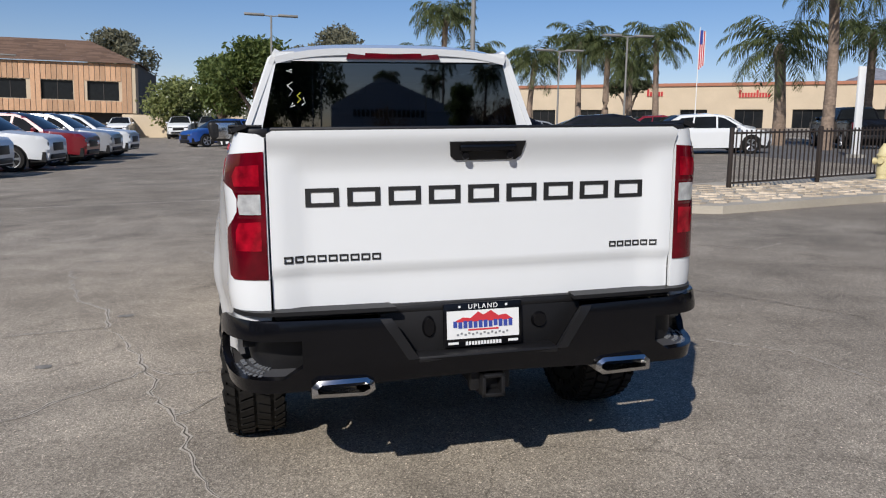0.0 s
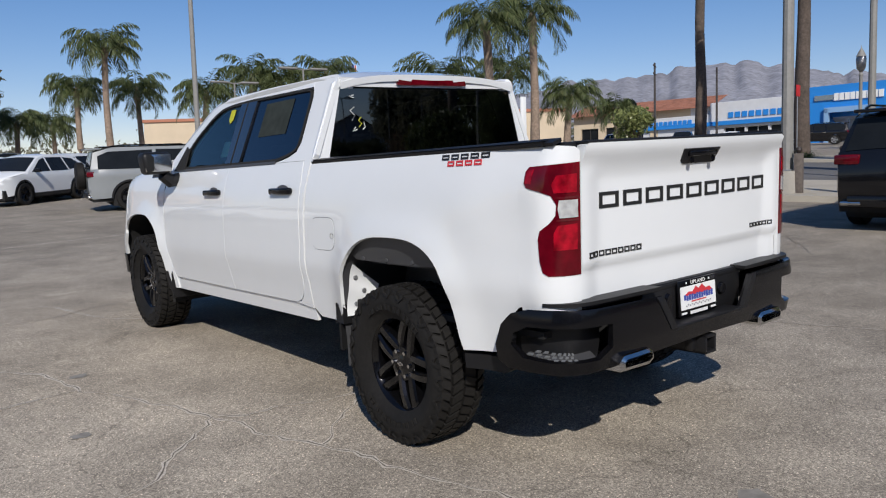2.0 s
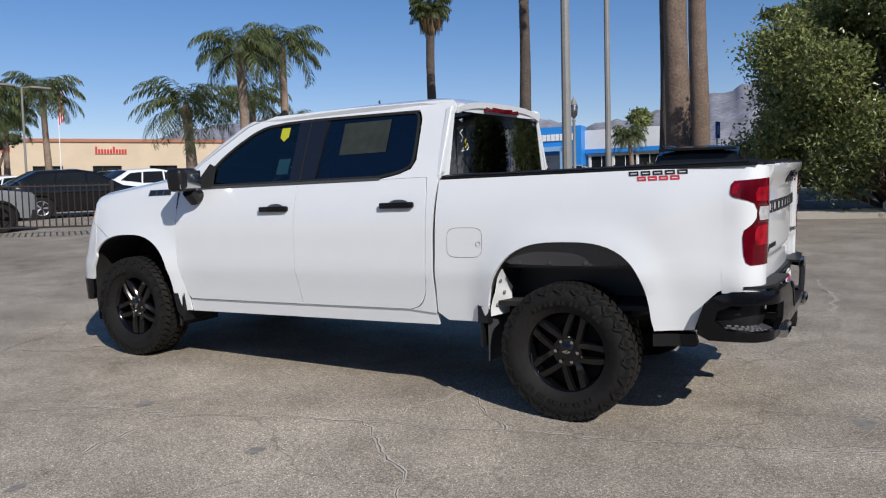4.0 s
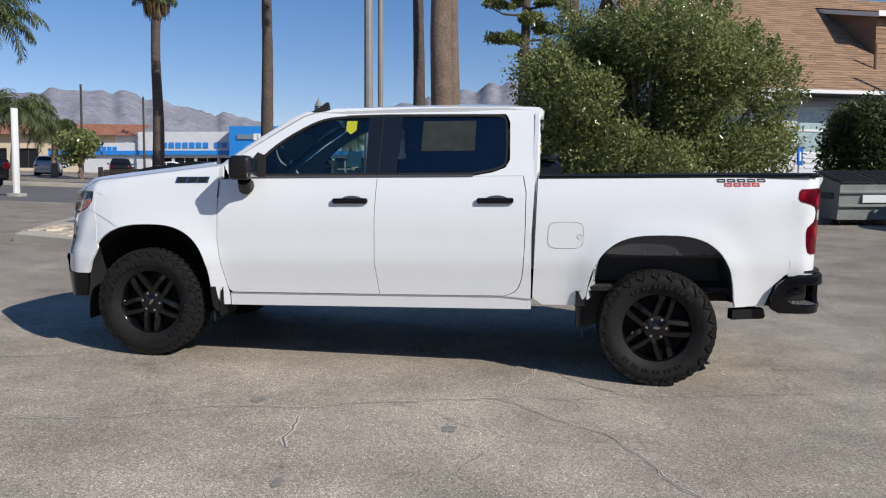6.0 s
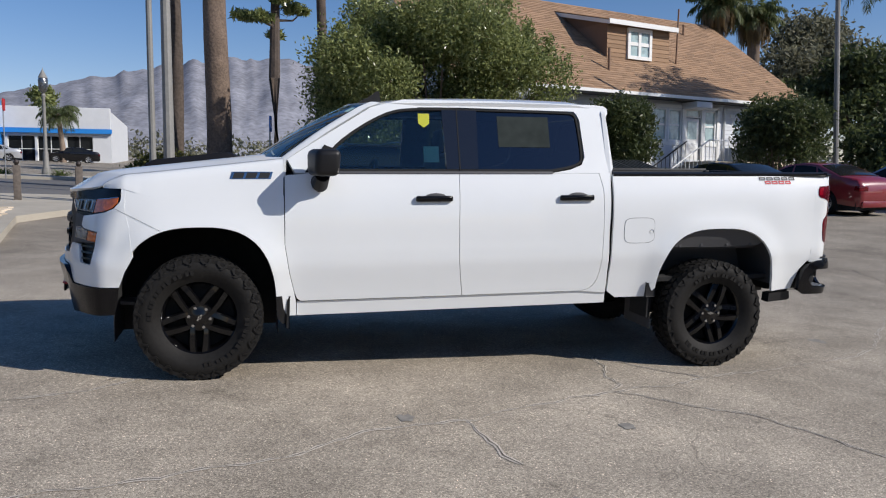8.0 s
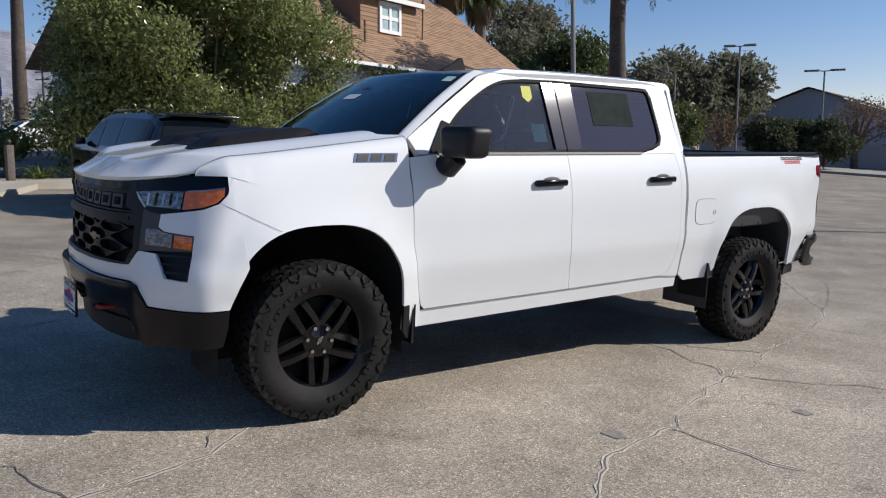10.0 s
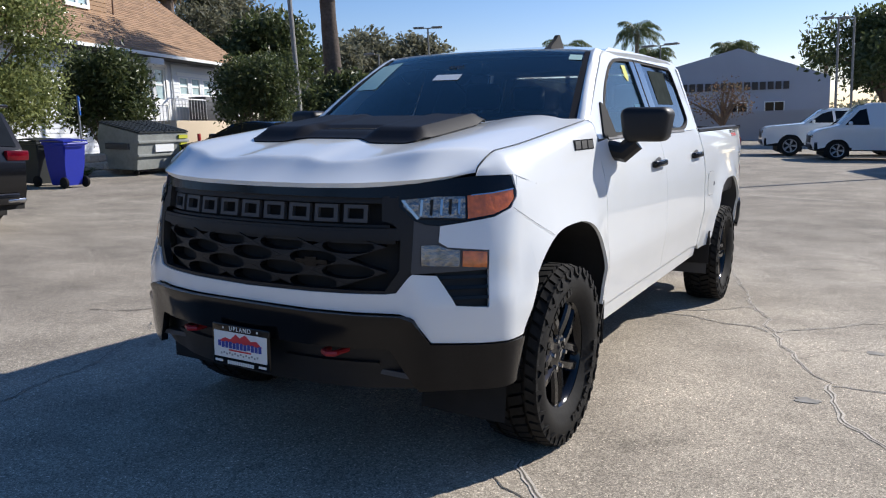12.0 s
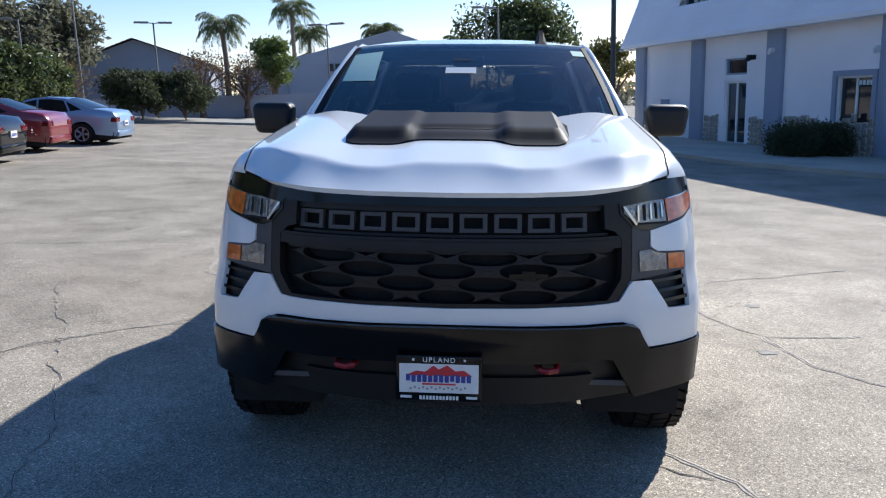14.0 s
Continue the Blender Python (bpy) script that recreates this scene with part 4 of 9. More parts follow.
def scoop_z(x, y):
    a = abs(x)
    lobe = smoothstep(0.16, 0.22, a) * (1 - smoothstep(0.43, 0.475, a)) * (1 - smoothstep(4.08, 4.195, y))
    mid = (1 - smoothstep(0.16, 0.22, a)) * (0.34 * (1 - smoothstep(4.06, 4.14, y)) + 0.30 * (1 - smoothstep(3.97, 3.99, y)))
    return hood_z(x, y) + 0.006 + 0.052 * (lobe + mid) * smoothstep(3.47, 3.62, y)


scoop = [(-0.36, 3.475), (0.36, 3.475), (0.45, 3.52), (0.49, 3.75), (0.475, 4.05), (0.455, 4.17), (0.42, 4.20), (0.24, 4.20), (0.155, 4.15), (-0.155, 4.15), (-0.24, 4.20), (-0.42, 4.20), (-0.455, 4.17), (-0.475, 4.05), (-0.49, 3.75), (-0.45, 3.52)]
sc = tpart("hood_insert", drape(scoop, lambda x, y: (x, y, scoop_z(x, y)), (0.025, 0.025), 0.012), SATIN_BLACK, "satin black hood insert with two raised scoops", hood)
bm = bmesh.new()
drape([(-0.14, 3.992), (0.14, 3.992), (0.14, 4.008), (-0.14, 4.008)], lambda x, y: (x, y, scoop_z(x, y) + 0.003), 0.1, 0.004, bm)
tpart("vent_slot", bm, DARK, "", sc)

# ---- nose: grille, lamps, bumper ----
back = [(-1.0, 0.60), (1.0, 0.60), (1.0, 1.30), (-1.0, 1.30)]
tpart("nose_backing", drape(back, on_front(-0.10), 0.1, 0.02), DARK)
grille_outline = [(-0.63, 1.27), (0.63, 1.27), (0.636, 1.21), (0.683, 1.165), (0.673, 0.97), (0.628, 0.89), (-0.628, 0.89), (-0.673, 0.97), (-0.683, 1.165), (-0.636, 1.21)]
grille = tpart("grille", drape(grille_outline, on_front(-0.07), 0.08, 0.01), DARK, "black grille with raised bars and honeycomb mesh")
band = [(-1.098, 1.312), (-0.93, 1.318), (-0.75, 1.304), (-0.6, 1.293), (-0.3, 1.287), (0, 1.286), (0.3, 1.287), (0.6, 1.293), (0.75, 1.304), (0.93, 1.318), (1.098, 1.312), (1.075, 1.262), (0.9, 1.254), (0.62, 1.244), (0, 1.246), (-0.62, 1.244), (-0.9, 1.254), (-1.075, 1.262)]
tpart("grille_band", drape(band, on_front(-0.006), 0.06, 0.04), BLACK_GLOSS, "gloss black band under the hood", grille)
for z0, z1, w0, w1, off in ((1.222, 1.246, 0.60, 0.62, -0.022), (1.088, 1.132, 0.66, 0.66, -0.008), (0.884, 0.900, 0.60, 0.63, -0.006), (1.132, 1.142, 0.60, 0.60, -0.03), (1.072, 1.088, 0.62, 0.62, -0.03), (1.10, 1.12, 0.60, 0.60, -0.004)):
    bar = [(-w0, z0), (w0, z0), (w1, z1), (-w1, z1)]
    tpart("grille_bar", drape(bar, on_front(off), 0.08, 0.03), BLACK_PLASTIC, "", grille)
for s in (-1, 1):
    post = [(0.575, 1.25), (0.632, 1.25), (0.636, 1.21), (0.683, 1.165), (0.673, 0.97), (0.628, 0.886), (0.575, 0.886), (0.60, 0.92), (0.635, 0.975), (0.64, 1.12), (0.61, 1.15), (0.575, 1.16)]
    tpart("grille_post", drape([(s * u, z) for u, z in post], on_front(-0.006), 0.06, 0.03), BLACK_PLASTIC, "", grille)
badge_row("grille_badge", 0.585, -0.53, 1.150, 1.216, 9, GREY_PLASTIC, on_front(-0.03), grille, "row of dark raised badge shapes", 0.3, 0.0, 0.02)
for row in range(4):
    for k in range(-5, 6):
        cx, cz = (2 * k + row % 2) * 0.148, 0.918 + row * 0.0475
        if abs(cx) > 0.545 + 0.02 * (row > 0):
            continue
        outer, inner = arc(cx, cz, 0.147, 0.0472, 0, 360, 16, 1.0), arc(cx, cz, 0.106, 0.028, 0, 360, 16, 2.2)
        bm = bmesh.new()
        f, fb = on_front(-0.022 - 0.0012 * (row % 2)), on_front(-0.066)
        rings = [[bm.verts.new(fn(*p)) for p in pts[:16]] for fn, pts in ((fb, outer), (f, outer), (f, inner), (fb, inner))]
        for a, b in zip(rings, rings[1:]):
            for i in range(16):
                bm.faces.new((a[i], a[(i + 1) % 16], b[(i + 1) % 16], b[i]))
        bmesh.ops.recalc_face_normals(bm, faces=bm.faces[:])
        tpart("mesh_cell", bm, BLACK_PLASTIC, "", grille)
bm = bmesh.new()
drape([(-0.365, 1.008), (-0.32, 1.008), (-0.32, 1.018), (-0.27, 1.018), (-0.27, 1.008), (-0.225, 1.008), (-0.225, 0.992), (-0.27, 0.992), (-0.27, 0.982), (-0.32, 0.982), (-0.32, 0.992), (-0.365, 0.992)], on_front(-0.012), 0.1, 0.012, bm)
tpart("grille_emblem", bm, BLACK_GLOSS, "", grille)
for s in (-1, 1):
    sides = lambda pts: [(s * u, z) for u, z in pts]
    white = [(0, 0.884), (0.587, 0.889), (0.625, 0.894), (0.664, 0.951), (0.676, 0.963), (0.752, 0.957), (0.818, 0.848), (0.93, 0.838), (0.94, 1.046), (0.79, 1.06), (0.76, 1.08), (0.765, 1.138), (0.863, 1.150), (0.973, 1.166), (1.04, 1.193),
             (1.082, 1.235), (1.102, 1.30), (1.118, 1.318), (1.118, 1.20), (1.155, 1.08), (1.185, 0.892), (1.138, 0.80), (1.104, 0.70), (0.90, 0.704), (0.735, 0.71), (0.678, 0.80), (0.639, 0.817), (0, 0.826)]
    tpart("front_fascia", drape(sides(white), on_front(0.0012), 0.04, 0.02), WHITE_PAINT, "white painted front fascia")
    lamp = [(0.632, 1.246), (0.634, 1.21), (0.683, 1.16), (0.72, 1.145), (0.767, 1.14), (0.863, 1.152), (0.973, 1.168), (1.04, 1.195), (1.08, 1.238), (1.098, 1.30), (1.075, 1.266), (0.9, 1.256)]
    hl = tpart("headlamp", drape(sides(lamp), on_front(-0.002), 0.04, 0.03), BLACK_GLOSS, "headlamp with clear and amber lenses in a black surround")
    clear = [(0.648, 1.238), (0.648, 1.212), (0.692, 1.172), (0.856, 1.162), (0.858, 1.244), (0.75, 1.246)]
    tpart("clear_lens", drape(sides(clear), on_front(0.002), 0.04, 0.006), CLEAR_LENS, "clear lens over bright reflectors", hl)
    for k in range(5):
        u0 = 0.70 + 0.032 * k
        tpart("reflector_fin", drape(sides([(u0, 1.178 + 0.002 * k), (u0 + 0.008, 1.178), (u0 + 0.012, 1.236), (u0 + 0.004, 1.236)]), on_front(0.006), 0.06, 0.003), DARK if k % 2 else CHROME, "", hl)
    tpart("lens_edge", drape(sides([(0.70, 1.166), (0.856, 1.157), (0.857, 1.164), (0.70, 1.173)]), on_front(0.005), 0.06, 0.003), DARK, "", hl)
    amber = [(0.866, 1.162), (0.866, 1.246), (0.95, 1.252), (1.064, 1.264), (1.062, 1.23), (1.025, 1.196), (0.965, 1.175)]
    tpart("amber_lens", drape(sides(amber), on_front(0.002), 0.04, 0.006), AMBER_LENS, "amber turn lamp", hl)
    brow = [(0.88, 1.2495), (0.97, 1.256), (1.066, 1.268), (1.066, 1.263), (0.97, 1.2515), (0.88, 1.2455)]
    tpart("chrome_brow", drape(sides(brow), on_front(0.004), 0.06, 0.005), CHROME, "thin chrome strip", hl)
    tpart("chrome_fin", drape(sides([(0.640, 1.236), (0.650, 1.238), (0.70, 1.17), (0.692, 1.165)]), on_front(0.006), 0.06, 0.005), CHROME, "thin chrome strip", hl)
    link = [(0.683, 1.16), (0.72, 1.143), (0.767, 1.138), (0.758, 1.08), (0.79, 1.06), (0.94, 1.046), (0.938, 0.974), (0.673, 0.964)]
    ll = tpart("lower_lamp", drape(sides(link), on_front(-0.004), 0.04, 0.02), GREY_PLASTIC, "lower lamp with clear and amber lenses")
    tpart("fog_lens", drape(sides([(0.705, 0.995), (0.705, 1.07), (0.755, 1.07), (0.79, 1.054), (0.835, 1.048), (0.832, 0.988)]), on_front(0.001), 0.04, 0.006), CLEAR_LENS, "clear lens", ll)
    tpart("side_marker", drape(sides([(0.843, 0.988), (0.845, 1.046), (0.932, 1.04), (0.93, 0.982)]), on_front(0.001), 0.04, 0.006), AMBER_LENS, "amber lens", ll)
    inlet = [(0.745, 0.972), (0.945, 0.98), (0.935, 0.832), (0.81, 0.845)]
    il = tpart("air_inlet", drape(sides(inlet), on_front(-0.035), 0.05, 0.01), BLACK_PLASTIC, "black slatted air inlet")
    for z0 in (0.868, 0.905, 0.942):
        u0 = 0.82 - (z0 - 0.85) * 0.6
        tpart("inlet_slat", drape(sides([(u0, z0), (0.932, z0), (0.932, z0 + 0.012), (u0 - 0.006, z0 + 0.012)]), on_front(-0.008), 0.06, 0.02), BLACK_GLOSS, "", il)
    lower = [(0, 0.822), (0.639, 0.812), (0.676, 0.796), (0.733, 0.704), (0.90, 0.699), (1.104, 0.695), (1.098, 0.60), (1.08, 0.524), (0.96, 0.521), (0.775, 0.521), (0.70, 0.515), (0.608, 0.675), (0.59, 0.68), (0, 0.684)]
    tpart("front_bumper", drape(sides(lower), on_front(0.012, 0.022), 0.04, 0.03), BLACK_GLOSS, "black lower front bumper")
    skid = [(0, 0.71), (0.66, 0.71), (0.84, 0.60), (0.84, 0.515), (0.55, 0.50), (0, 0.495)]
    tpart("bumper_recess", drape(sides(skid), on_front(-0.05), 0.06, 0.03), BLACK_PLASTIC)
    tpart("bumper_slat", drape(sides([(0.14, 0.60), (0.56, 0.60), (0.56, 0.612), (0.14, 0.612)]), on_front(-0.03), 0.06, 0.03), BLACK_PLASTIC)
    bm = bmesh.new()
    tube(bm, [(s * 0.333, 4.59, 0.655), (s * 0.345, 4.66, 0.652), (s * 0.373, 4.675, 0.652), (s * 0.401, 4.66, 0.652), (s * 0.413, 4.59, 0.655)], 0.012, 8)
    tpart("recovery_hook", bm, RED_PAINT, "red recovery hook")
bm = bmesh.new()
drape([(-0.75, 3.9), (0.75, 3.9), (0.70, 4.55), (-0.70, 4.55)], lambda x, y: (x, y, 0.56 - 0.06 * (4.55 - y)), 0.2, 0.02, bm)
tpart("skid_plate", bm, GREY_PLASTIC)


# ---- plates ----
def plate(name, m, label):
    """A dealer plate: white card with plain blue and red shapes, in a black frame with a word on it."""
    fr = bmesh.new()
    block(fr, -0.155, 0.155, -0.006, 0.006, -0.085, 0.085, 0.006)
    holder = part(name, fr, BLACK_GLOSS, truck, label)
    holder.matrix_basis = m

    def flat(nm, x0, x1, z0, z1, mat, lab="", lift=0.0085):
        b = bmesh.new()
        block(b, x0, x1, -lift, -0.004, z0, z1)
        part(nm, b, mat, holder, lab)

    flat("plate_card", -0.142, 0.142, -0.052, 0.055, PAPER, "white card with blue and red shapes")
    b = bmesh.new()
    pts = [(-0.12, 0.012), (-0.08, 0.03), (-0.05, 0.026), (-0.02, 0.05), (0.0, 0.036), (0.03, 0.052), (0.06, 0.03), (0.09, 0.034), (0.12, 0.012)]
    b.faces.new([b.verts.new((x, -0.0095, z)) for x, z in pts])
    part("red_ridge", b, RED_INK, holder)
    for k in range(12):
        flat("blue_bar", -0.118 + k * 0.0198, -0.103 + k * 0.0198, -0.012 + 0.004 * (k in (0, 8)), 0.016 - 0.004 * (k % 3 == 1), BLUE_INK, "", 0.0105)
    flat("red_line", -0.06, 0.06, -0.022, -0.016, RED_INK, "", 0.0105)
    for k in range(14):
        flat("grey_check", -0.105 + k * 0.015, -0.0975 + k * 0.015, -0.04 + 0.005 * (k % 2), -0.033 + 0.005 * (k % 2), STEEL, "", 0.0105)
    for k in range(12):
        flat("white_bar", -0.07 + k * 0.012, -0.0615 + k * 0.012, -0.078, -0.064, PAPER)
    for sx in (-0.118, 0.118):
        flat("white_mark", sx - 0.02, sx + 0.02, -0.073, -0.064, PAPER)
        flat("white_dot", sx * 0.78 - 0.004, sx * 0.78 + 0.004, 0.066, 0.074, PAPER)
    cu = bpy.data.curves.new("plate_word", "FONT")
    cu.body, cu.size, cu.extrude, cu.align_x, cu.align_y = "UPLAND", 0.026, 0.0008, "CENTER", "CENTER"
    cu.space_character = 1.25
    cu.materials.append(PAPER)
    t = new("plate_word", cu)
    t.parent = holder
    t.matrix_basis = pose(0, -0.0075, 0.069, 90, 0, 0)
    return holder


plate("rear_plate", pose(-0.008, -1.092, 0.753, -4, 0, 0), "white dealer plate in a black frame")
plate("front_plate", pose(0.02, 4.725, 0.522, 0, 0, 180), "white dealer plate in a black frame on the front bumper")
cu = bpy.data.curves.new("stock_number", "FONT")
cu.body, cu.size, cu.extrude, cu.align_x, cu.align_y = "42000", 0.04, 0.0004, "CENTER", "CENTER"
cu.materials.append(BLACK_INK)
t = new("stock_number", cu)
t.parent = truck
sv = Vector(on_shield(0.005)(0.045, 0.73))
t.matrix_basis = pose(sv.x, sv.y, sv.z - RAKE * (sv.y - 1.5), 32, 0, 180)

# ---- rear bumper ----


def bumper_plan(u):
    s, a = math.copysign(1, u), abs(u)
    if a <= 0.78:
        return u, -1.165 + 0.03 * (a / 0.78) ** 2, 0, -1
    k = min(1.0, (a - 0.78) / 0.44)
    x = (1 - k) ** 2 * 0.78 + 2 * k * (1 - k) * 0.985 + k * k * 0.985
    y = (1 - k) ** 2 * -1.135 + 2 * k * (1 - k) * -1.11 + k * k * -0.72
    dx, dy = 2 * (1 - k) * 0.205, 2 * (1 - k) * 0.025 + 2 * k * 0.39
    n = math.hypot(dx, dy)
    return s * x, y, s * dy / n, -dx / n


def on_bumper(off=0.0):
    def f(u, z):
        x, y, nx, ny = bumper_plan(u)
        o = off - 0.35 * max(0, z - 0.70) - 0.2 * max(0, 0.56 - z)
        return x + nx * o, y + ny * o, z
    return f


bumper = new("rear_bumper")
bumper.parent = truck
bumper["label"] = "black rear bumper with corner steps and pads"
for s in (-1, 1):
    half = [(0, 0.49), (0, 0.56), (0.27, 0.56), (0.37, 0.722), (0.76, 0.728), (0.95, 0.733), (1.09, 0.733), (1.15, 0.712), (1.185, 0.66), (1.205, 0.57), (1.205, 0.50), (1.17, 0.468), (0.98, 0.457), (0.756, 0.46), (0.755, 0.512),
            (1.0, 0.512), (1.11, 0.525), (1.15, 0.58), (1.14, 0.63), (1.09, 0.662), (0.69, 0.655), (0.69, 0.555), (0.7549, 0.512), (0.7559, 0.46), (0.66, 0.462), (0.44, 0.476), (0.28, 0.482)]
    tpart("bumper_face", drape([(s * u, z) for u, z in half], on_bumper(), 0.04, 0.03), BLACK_GLOSS, "", bumper)
    p = tpart("step_pad", drape([(s * u, v) for u, v in [(0.345, 0.012), (1.04, 0.012), (1.04, 0.09), (0.36, 0.11)]], lambda u, v: on_bumper(-v)(u, 0.742 + 0.004 * v), 0.04, 0.015), BLACK_PLASTIC, "studded black step pad", bumper)
    for k in range(12):
        a = 0.38 + k * 0.054
        for v0 in (0.02, 0.06):
            a1 = a + (0.026 if v0 > 0.03 else 0.0)
            tpart("pad_stud", drape([(s * a1, v0), (s * (a1 + 0.03), v0), (s * (a1 + 0.03), v0 + 0.03), (s * a1, v0 + 0.03)], lambda u, v: on_bumper(-v)(u, 0.748), 0.05, 0.006), GREY_PLASTIC, "", p)
    pocket = [(0.66, 0.49), (1.17, 0.49), (1.17, 0.69), (0.66, 0.69)]
    pk = tpart("step_pocket", drape([(s * u, z) for u, z in pocket], on_bumper(-0.10), 0.04, 0.004), BLACK_PLASTIC, "recessed corner step", bumper)
    st = tpart("step_tread", drape([(s * u, v) for u, v in [(0.75, 0.0), (1.14, 0.0), (1.14, 0.11), (0.70, 0.11)]], lambda u, v: on_bumper(-0.012 - v)(u, 0.508 + 0.22 * v), 0.04, 0.01), GREY_PLASTIC, "studded grey step tread", bumper)
    for k in range(7):
        for v0 in (0.012, 0.042, 0.072):
            u0 = 0.87 + k * 0.036 + (0.018 if v0 == 0.042 else 0)
            tpart("tread_stud", drape([(s * u0, v0), (s * (u0 + 0.02), v0), (s * (u0 + 0.02), v0 + 0.016), (s * u0, v0 + 0.016)], lambda u, v: on_bumper(-0.012 - v)(u, 0.514 + 0.22 * v), 0.05, 0.005), STEEL, "", st)
    slope = [(s * 0.368, 0.72), (s * 0.268, 0.562), (s * 0.31, 0.562), (s * 0.41, 0.72)]
    tpart("recess_edge", drape(slope, on_bumper(0.004), 0.05, 0.02), BLACK_PLASTIC, "", bumper)
    bm = bmesh.new()
    x0, y0, nx, ny = bumper_plan(s * 0.56)
    ring_o = [(-0.115, 0.443), (0.085, 0.438), (0.115, 0.458), (0.112, 0.488), (0.085, 0.506), (-0.09, 0.506), (-0.115, 0.484)]
    ring_i = [(-0.092, 0.459), (0.072, 0.454), (0.095, 0.466), (0.093, 0.482), (0.075, 0.492), (-0.078, 0.492), (-0.094, 0.48)]
    rings = [[bm.verts.new((s * 0.548 + s * x * -1, y, z)) for x, z in pts] for y, pts in ((-0.9, ring_o), (-1.155, ring_o), (-1.165, ring_i), (-0.98, ring_i))]
    n = len(ring_o)
    for a, b in zip(rings, rings[1:]):
        for i in range(n):
            bm.faces.new((a[i], a[(i + 1) % n], b[(i + 1) % n], b[i]))
    bmesh.ops.recalc_face_normals(bm, faces=bm.faces[:])
    tpart("exhaust_tip", bm, CHROME, "chrome exhaust tip")
bm = bmesh.new()
block(bm, -0.40, 0.40, -1.072, -1.02, 0.53, 0.752, 0.01)
tpart("plate_recess", bm, BLACK_PLASTIC, "", bumper)
bm = bmesh.new()
block(bm, -0.275, 0.275, -1.162, -1.05, 0.545, 0.57, 0.008)
tpart("lower_step", bm, BLACK_PLASTIC, "", bumper)
bm = bmesh.new()
block(bm, -0.78, 0.78, -1.076, -0.98, 0.72, 0.745, 0.008)
tpart("bumper_top", bm, BLACK_PLASTIC, "", bumper)
for xx, w in ((-0.215, 0.025), (0.225, 0.032)):
    bm = bmesh.new()
    lathe(bm, [(0, 0.014), (w * 0.8, 0.014), (w, 0.0)], 18, "X")
    bmesh.ops.rotate(bm, verts=bm.verts[:], matrix=Matrix.Rotation(radians(-90), 3, "Z"))
    bmesh.ops.scale(bm, vec=(1, 1, 1.0 if xx > 0 else 1.7), verts=bm.verts[:])
    bmesh.ops.translate(bm, verts=bm.verts[:], vec=(xx, -1.072, 0.66))
    tpart("bumper_plug", bm, BLACK_GLOSS, "", bumper)
bm = bmesh.new()
for x0, x1, z0, z1 in ((-0.045, 0.045, 0.46, 0.475), (-0.045, 0.045, 0.385, 0.40), (-0.045, -0.03, 0.385, 0.475), (0.03, 0.045, 0.385, 0.475)):
    block(bm, x0 + 0.02, x1 + 0.02, -1.15, -0.7, z0, z1, 0.003)
block(bm, -0.5, 0.5, -0.78, -0.70, 0.42, 0.50, 0.01)
block(bm, -0.06, 0.10, -1.10, -1.06, 0.40, 0.50, 0.01)
tpart("tow_hitch", bm, BLACK_PLASTIC, "black tow hitch receiver")

# ---- underbody and cabin ----
bm = bmesh.new()
for s in (-1, 1):
    block(bm, min(s * 0.40, s * 0.50), max(s * 0.40, s * 0.50), -1.0, 4.4, 0.47, 0.60, 0.01)
block(bm, -0.9, 0.9, -0.95, 3.2, 0.60, 0.63)
block(bm, -0.55, 0.55, 3.2, 4.5, 0.58, 0.62)
block(bm, -0.55, 0.55, 3.15, 4.45, 0.62, 1.25)
block(bm, -0.85, -0.55, -0.9, -0.55, 0.5, 0.62)
block(bm, 0.3, 0.7, 0.9, 2.2, 0.44, 0.60, 0.04)
tpart("chassis", bm, DARK, "black frame and underbody")
bm = bmesh.new()
rod(bm, (-0.8, 0, 0.40), (0.8, 0, 0.40), 0.05, None, 12)
bmesh.ops.create_uvsphere(bm, u_segments=16, v_segments=10, radius=0.15, matrix=pose(0.05, 0, 0.40))
rod(bm, (-0.8, 3.745, 0.40), (0.8, 3.745, 0.40), 0.04, None, 12)
rod(bm, (0.05, 0, 0.42), (0.05, 2.6, 0.50), 0.04, None, 10)
part("axle", bm, DARK, truck)
bm = bmesh.new()
block(bm, -0.88, 0.88, 0.9, 3.0, 0.60, 0.64)
block(bm, -0.80, 0.80, 2.72, 3.22, 1.05, 1.42, 0.06, 3)
tpart("dashboard", bm, CABIN)
for sx in (-0.42, 0.42):
    for y0, nm in ((1.85, "front_seat"), (1.02, "rear_seat")):
        bm = bmesh.new()
        block(bm, sx - 0.26, sx + 0.26, y0, y0 + 0.55, 0.80, 0.98, 0.05, 3)
        block(bm, sx - 0.25, sx + 0.25, y0 - 0.06, y0 + 0.10, 0.95, 1.55, 0.05, 3)
        block(bm, sx - 0.13, sx + 0.13, y0 - 0.05, y0 + 0.05, 1.57, 1.76, 0.04, 3)
        tpart(nm, bm, CABIN, "black cloth seat with headrest")
bm = bmesh.new()
rings = 22
tube(bm, [(-0.42 + 0.18 * math.cos(k * math.tau / rings), 2.60 - 0.06 * math.sin(k * math.tau / rings), 1.33 + 0.17 * math.sin(k * math.tau / rings)) for k in range(rings + 1)], 0.016, 6)
rod(bm, (-0.42, 2.62, 1.33), (-0.42, 2.80, 1.27), 0.05)
tpart("steering_wheel", bm, CABIN)
bm = bmesh.new()
block(bm, -0.70, 0.70, 0.9, 2.35, 1.885, 1.90)
tpart("headliner", bm, material("grey headliner cloth", (0.38, 0.38, 0.37), 0.9, grain=0.1, scale=80), "")


